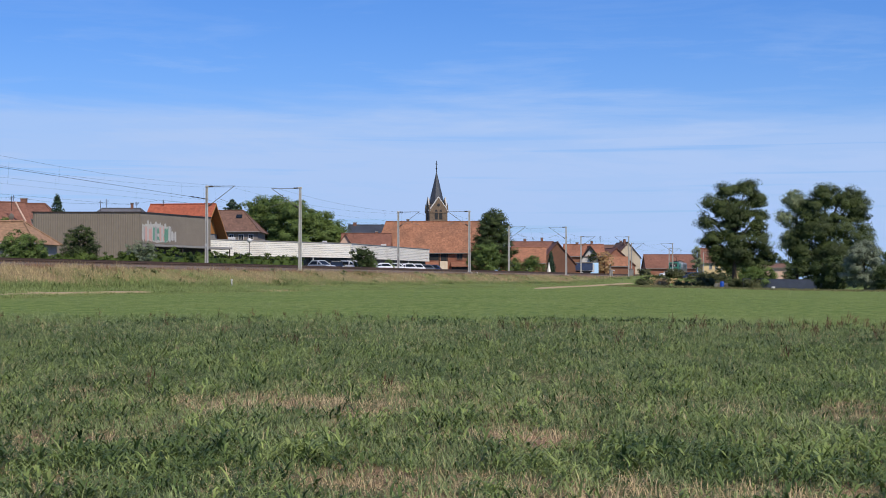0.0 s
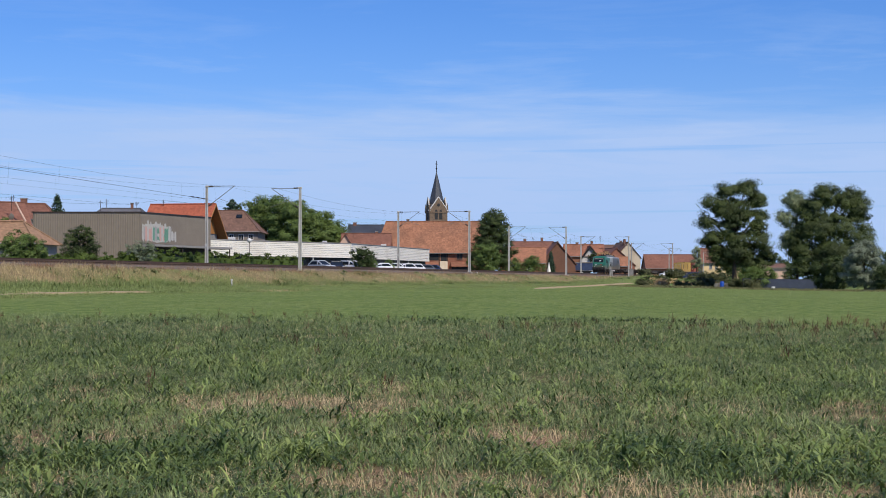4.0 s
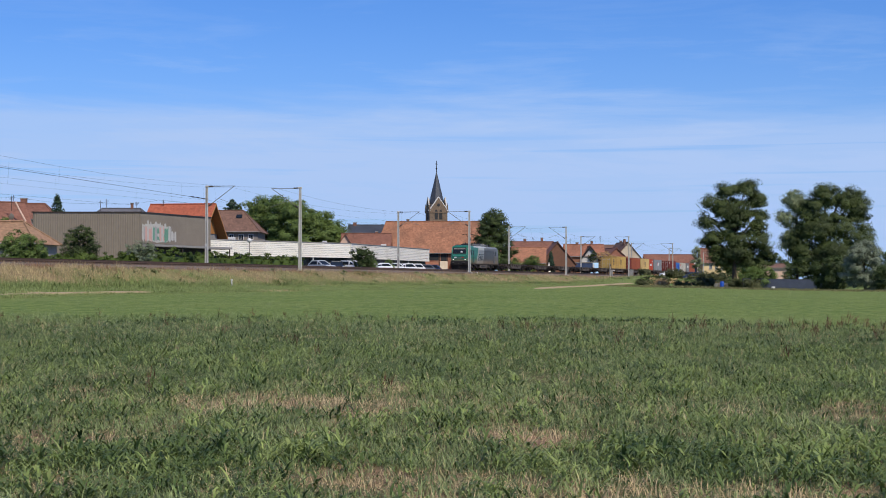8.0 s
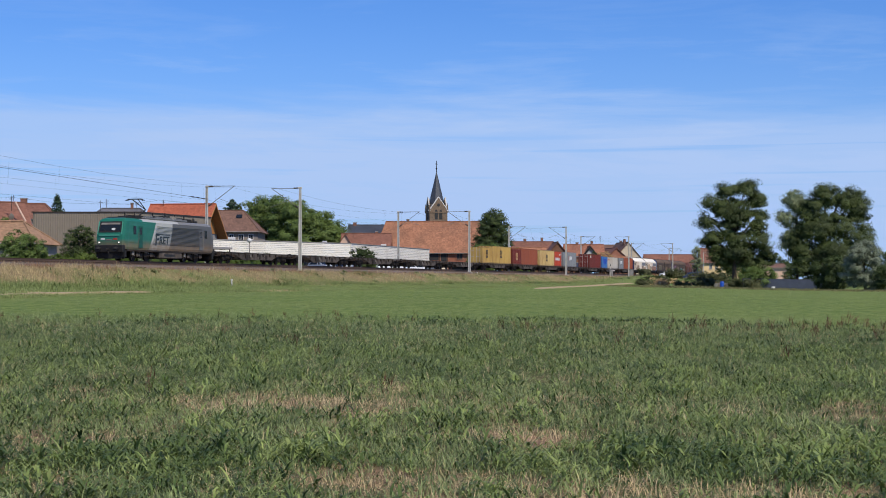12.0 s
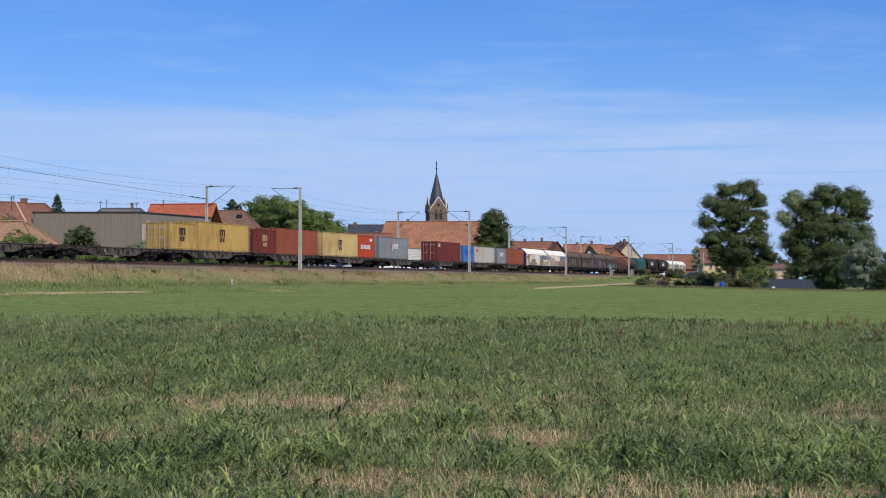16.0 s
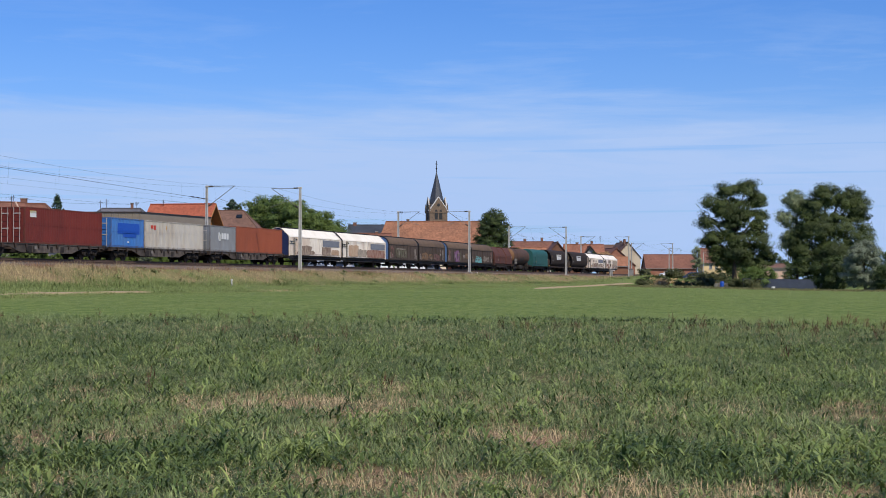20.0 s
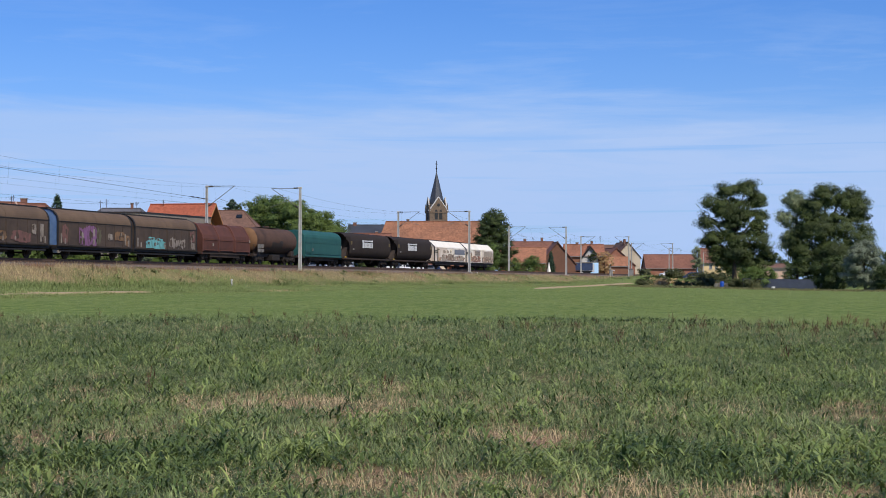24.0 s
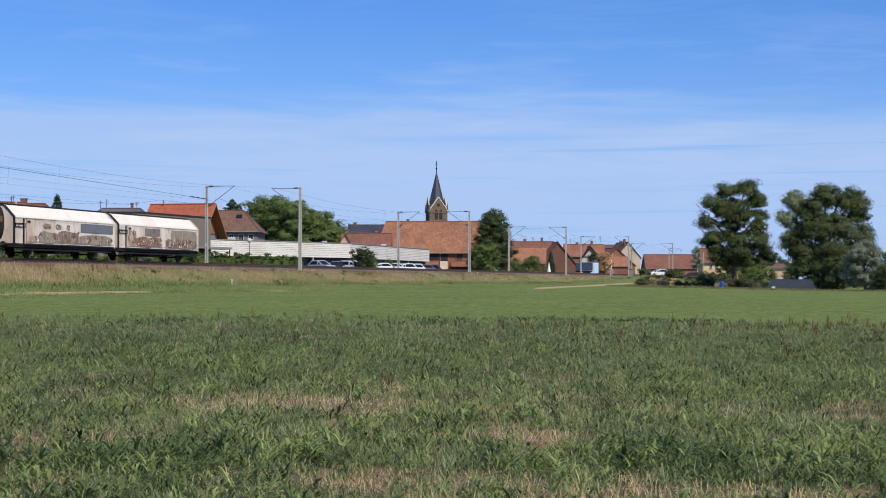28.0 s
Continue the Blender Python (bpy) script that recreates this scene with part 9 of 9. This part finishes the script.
for k in (1.1, 2.5):
    part("red_band", Geo().box(k, k + 0.45, -0.056, 0.056, -0.096, 0.096), M["logo_red"], ARM, "red band")
part("counterweight", Geo().box(-0.75, -0.45, -0.12, 0.12, -0.2, 0.2, 0.03), M["render_grey"], ARM)

# relay cabinet and small line-side posts
cab = thing("relay_cabinet", "grey line-side relay cabinet", "cabinet", line_pose(318, 57.5, ground_height(318, 57.5)))
part("body", Geo().box(-0.5, 0.5, -0.35, 0.35, -0.1, 1.5, 0.03), M["render_grey"], cab)
part("lid", Geo().box(-0.56, 0.56, -0.41, 0.41, 1.5, 1.58, 0.02), M["render_grey"], cab)
part("door", Geo().box(-0.44, 0.44, -0.37, -0.35, 0.1, 1.4), M["wagon_grey"], cab)
for s, p, h in ((116.0, 54.0, 0.5), (214.5, 61.2, 0.30)):
    post = thing("marker_post", "short white marker post in the grass", "post", line_pose(s, p, ground_height(s, p)), "marker posts")
    part("post", Geo().box(-0.05, 0.05, -0.05, 0.05, -0.1, h, 0.015), M["white_paint"], post)
    part("cap", Geo().box(-0.07, 0.07, -0.07, 0.07, h, h + 0.05, 0.015), M["white_paint"], post)


def globe_lamp(x, y, h):
    t = thing("globe_lamp", "lamp post with a white globe in the car park", "lamp post", pose(x, y, V))
    part("post", Geo().tube([(0, 0, -0.1), (0, 0, h - 0.3)], [0.07, 0.045], 8), M["wagon_grey"], t)
    part("globe", Geo().ball((0, 0, h), 0.30, n=14, m=9), M["white_paint"], t, "white globe", smooth=True)
    part("collar", Geo().tube([(0, 0, h - 0.36), (0, 0, h - 0.24)], [0.08, 0.12], 8), M["black_steel"], t)


globe_lamp(-25.9, 207, 4.15)

# billboard and bus shelter by the crossing
sign = thing("advert_panel", "pale blue and white advertising panel", "panel", pose(39.4, 405, V, 0, 0, -8) @ Matrix.Diagonal((1.12, 1.18, 1.32, 1)))
part("frame", Geo().box(-1.25, 1.25, -0.08, 0.08, -0.2, 2.85, 0.03), M["wagon_grey"], sign)
part("sheet", Geo().box(-1.15, 1.15, -0.10, -0.07, 0.1, 2.75), surface("pale_blue_sheet", lin(176, 214, 246), lin(190, 222, 248), 1.0, 0.6, tone=1.0), sign, "pale blue printed sheet")
part("white_field", Geo().box(-1.1, 0.2, -0.112, -0.1, 0.9, 2.6), M["white_paint"], sign, "white field")


def lorry():
    t = thing("tow_lorry", "blue and white lorry standing by the houses", "lorry", pose(34.3, 388, V + 0.55, 0, 0, 172))
    part("cab", Geo().box(1.6, 3.2, -1.05, 1.05, 0.5, 2.5, 0.12), CAR_PAINT["silver"], t)
    part("windscreen", Geo().box(3.12, 3.23, -0.9, 0.9, 1.45, 2.2), M["glass"], t)
    part("side_window", Geo().box(2.2, 3.0, -1.07, 1.07, 1.5, 2.15), M["glass"], t)
    part("box", Geo().box(-3.2, 1.45, -1.1, 1.1, 0.95, 2.75, 0.04), M["blue_grey"], t, "blue-grey load body")
    part("roof_sheet", Geo().box(-3.3, 1.5, -1.18, 1.18, 2.75, 3.0, 0.03), M["wagon_grey"], t)
    part("chassis", Geo().box(-3.1, 3.0, -0.5, 0.5, 0.5, 0.9), M["black_steel"], t)
    for x in (-2.2, -1.3, 2.4):
        for sy in (-1, 1):
            part("wheel", Geo().tube([(x, sy * 0.75, 0.45), (x, sy * 1.03, 0.45)], 0.45, 14), M["rubber"], t)


M["blue_grey"] = surface("blue_grey_paint", lin(58, 72, 104), lin(72, 88, 120), 1.5, 0.5)
lorry()


def aerial(x, y, z, h, bars=4, turn=20):
    t = thing("roof_aerial", "thin television aerial above a roof", "aerial", pose(x, y, z, 0, 0, turn), "roof aerials")
    part("mast", Geo().tube([(0, 0, 0), (0, 0, h)], 0.035, 5), M["wagon_frame"], t)
    for i in range(bars):
        part("bar", Geo().tube([(-0.40 + 0.07 * i, 0, h - 0.12 - 0.18 * i), (0.40 - 0.07 * i, 0, h - 0.12 - 0.18 * i)], 0.022, 4), M["wagon_frame"], t)


for a in ((-57.2, 205, 11.0, 2.0), (-57.0, 262, 13.6, 2.0), (-51.9, 262, 13.6, 1.6), (-20.0, 330, 13.0, 1.2), (22.6, 388, 11.0, 2.0), (42.0, 413, 11.4, 2.4), (34.0, 413, 11.4, 1.8), (82.0, 533.3, 10.4, 2.4)):
    aerial(*a)

def service_lines():
    """Thin low lines slung over the roofs from pole to pole."""
    t = thing("service_line", "thin dark service wires slung from roof to roof", "cable")
    for pts in (((-68.2, 14.4), (-65.6, 14.5), (-59.0, 13.7), (-52.3, 13.5), (-47.2, 13.5), (-43.4, 14.1), (-39.0, 13.7)), ((-68.2, 15.1), (-61.0, 14.5), (-54.5, 13.9), (-47.5, 13.4))):
        part("wire", Geo().tube([(x, 236, z) for x, z in pts], 0.017, 4), M["wire"], t)


service_lines()
for x, y, z, h in ((-52.3, 236, 9.0, 5.0), (-44.2, 244.5, 13.6, 0.95), (-65.6, 236, 11.0, 3.9)):
    pole = thing("roof_pole", "thin steel roof pole that carries wires", "pole", pose(x, y, z), "roof poles")
    part("tube", Geo().tube([(0, 0, 0), (0, 0, h)], 0.045, 6), M["wagon_frame"], pole)
    part("crossbar", Geo().box(-0.3, 0.3, -0.03, 0.03, h - 0.35, h - 0.28), M["wagon_frame"], pole)

# dish on the old house
dish = thing("satellite_dish", "grey satellite dish on the old roof", "satellite dish", pose(-56.6, 203.2, 10.2))
part("bowl", Geo().loft([[(r * math.cos(2 * math.pi * i / 14), -0.4 + r * r * 0.25 + o, r * 1.25 * math.sin(2 * math.pi * i / 14)) for i in range(14)] for r, o in ((0.03, 0), (0.2, 0), (0.32, 0), (0.32, 0.03), (0.03, 0.04))]), M["wagon_grey"], dish)
part("bracket", Geo().tube([(0, -0.35, 0), (0, 0.3, -0.4)], 0.04, 5), M["wagon_frame"], dish)


def village_pole(x, y, h):
    t = thing("street_pole", "slim pole between the houses", "pole", pose(x, y, V), "street poles")
    part("pole", Geo().tube([(0, 0, -0.2), (0, 0, h)], [0.11, 0.07], 8), M["concrete_pole"], t)
    part("arm", Geo().tube([(0, 0, h - 0.1), (0.9, 0, h)], 0.035, 5), M["concrete_pole"], t)
    part("lamp", Geo().box(0.8, 1.35, -0.1, 0.1, h - 0.06, h + 0.06, 0.03), M["render_grey"], t)


for a in ((-59.0, 250, 9.4), (66.0, 392, 6.2)):
    village_pole(*a)


# field edge: fence of dark sheets, rubble wall, blue barrel
def sheet_fence():
    t = thing("sheet_fence", "low dark blue-grey sheet fence along the field edge", "fence", pose(0, 0, 0))
    n = 10
    for i in range(n):
        x0, x1 = 45.5 + i * 1.2, 45.5 + (i + 1) * 1.2 + 0.07
        z = ground_at(x0, 235)
        pts = []
        for k in range(9):
            pts.append((x0 + (x1 - x0) * k / 8, 235 - 0.6 * (i % 2 == 0) * 0 + (0.008 if k % 2 else 0)))
        back = [(x, y + 0.04) for x, y in pts[::-1]]
        part("sheet", Geo().prism(pts + back, z - 0.1, z + 1.5 + 0.03 * (i % 3), "z"), M["fence_blue"], t)
        part("post", Geo().box(x0 - 0.05, x0 + 0.05, 235.06, 235.16, z - 0.2, z + 1.6), M["wood_dark"], t)


M["fence_blue"] = surface("blue_grey_sheet", lin(62, 70, 88), lin(76, 84, 102), 1.5, 0.6, 0.1, stain=lin(70, 70, 76))
sheet_fence()


def barrel(x, y):
    t = thing("barrel", "blue plastic barrel by the field edge", "barrel", on_ground(x, y))
    rows = [[(r * math.cos(2 * math.pi * i / 16), r * math.sin(2 * math.pi * i / 16), z) for i in range(16)] for z, r in ((0.0, 0.27), (0.05, 0.30), (0.3, 0.32), (0.33, 0.335), (0.36, 0.32), (0.62, 0.32), (0.65, 0.335), (0.68, 0.32), (0.9, 0.29), (0.95, 0.26))]
    part("body", Geo().loft(rows), surface("blue_plastic", lin(30, 84, 190), lin(44, 100, 204), 2.0, 0.45), t, smooth=True)
    part("lid", Geo().tube([(0, 0, 0.94), (0, 0, 0.99)], 0.24, 14), M["black_steel"], t)


barrel(42.9, 238)


def wall_edge():
    t = thing("rubble_wall", "low grey stone wall along the field edge", "wall", pose(0, 0, 0))
    r = random.Random(4)
    stone = [surface("field_stone", lin(128, 122, 112), lin(156, 148, 136), 4.0, 0.95, bump=0.6, random_value=0.2)]
    meshes = []
    for k in range(5):
        pts = []
        g = Geo()
        rows = []
        for z, s in ((0.0, 0.85), (0.12, 1.0), (0.3, 0.95), (0.4, 0.7)):
            rows.append([(0.34 * s * math.cos(2 * math.pi * i / 7) * r.uniform(0.85, 1.1), 0.24 * s * math.sin(2 * math.pi * i / 7) * r.uniform(0.85, 1.1), z) for i in range(7)])
        meshes.append(g.loft(rows).mesh("stone", stone[0]))
    for i in range(20):
        x = 42.3 + i * 0.165
        y = 240.0 - i * 0.08
        for layer in range(2):
            part("stone", meshes[r.randrange(5)], None, t, m=pose(x + layer * 0.08, y + r.uniform(-0.08, 0.08), ground_at(x, y) - 0.06 + layer * 0.33, 0, 0, r.uniform(-20, 20)))


wall_edge()
slab = thing("white_block", "small white block lying at the field edge", "block", on_ground(49.5, 232))
part("block", Geo().box(-0.25, 0.25, -0.2, 0.2, -0.05, 0.38, 0.04), M["white_paint"], slab)

tent = thing("garden_parasol", "closed white parasol in a garden", "parasol", pose(22.8, 333, V))
part("pole", Geo().tube([(0, 0, -0.1), (0, 0, 2.9)], 0.03, 6), M["wood_dark"], tent)
part("canopy", Geo().tube([(0, 0, 0.7), (0, 0, 1.2), (0, 0, 2.8)], [0.42, 0.36, 0.04], 10), M["white_clad"], tent, "furled white canopy")


# ================= what moves =================
def motions():
    times = (0.0, 7.0, 14.0, 21.0, 28.0)
    for t, d, z in TRAIN:
        walk(t, [(k, line_pose(FRONT + d - SPEED * k, FAR_AXIS, RAIL + z)) for k in times])
    # the barrier lifts once the last wagon has cleared the road
    walk(ARM, [(k, pose(0, 0, 1.0, 0, -a, 0)) for k, a in ((0.0, 0), (12.0, 0), (24.4, 0), (25.0, 5), (26.0, 27), (27.0, 47), (28.0, 70))])
    # the waiting car pulls away
    walk(WAITING, [(k, on_ground(49.2 - dx, 336 + dx * 0.28, 196)) for k, dx in ((0.0, 0), (13.0, 0), (26.0, 0), (26.5, 0.06), (27.0, 0.62), (27.5, 1.4), (28.0, 2.35))])


motions()
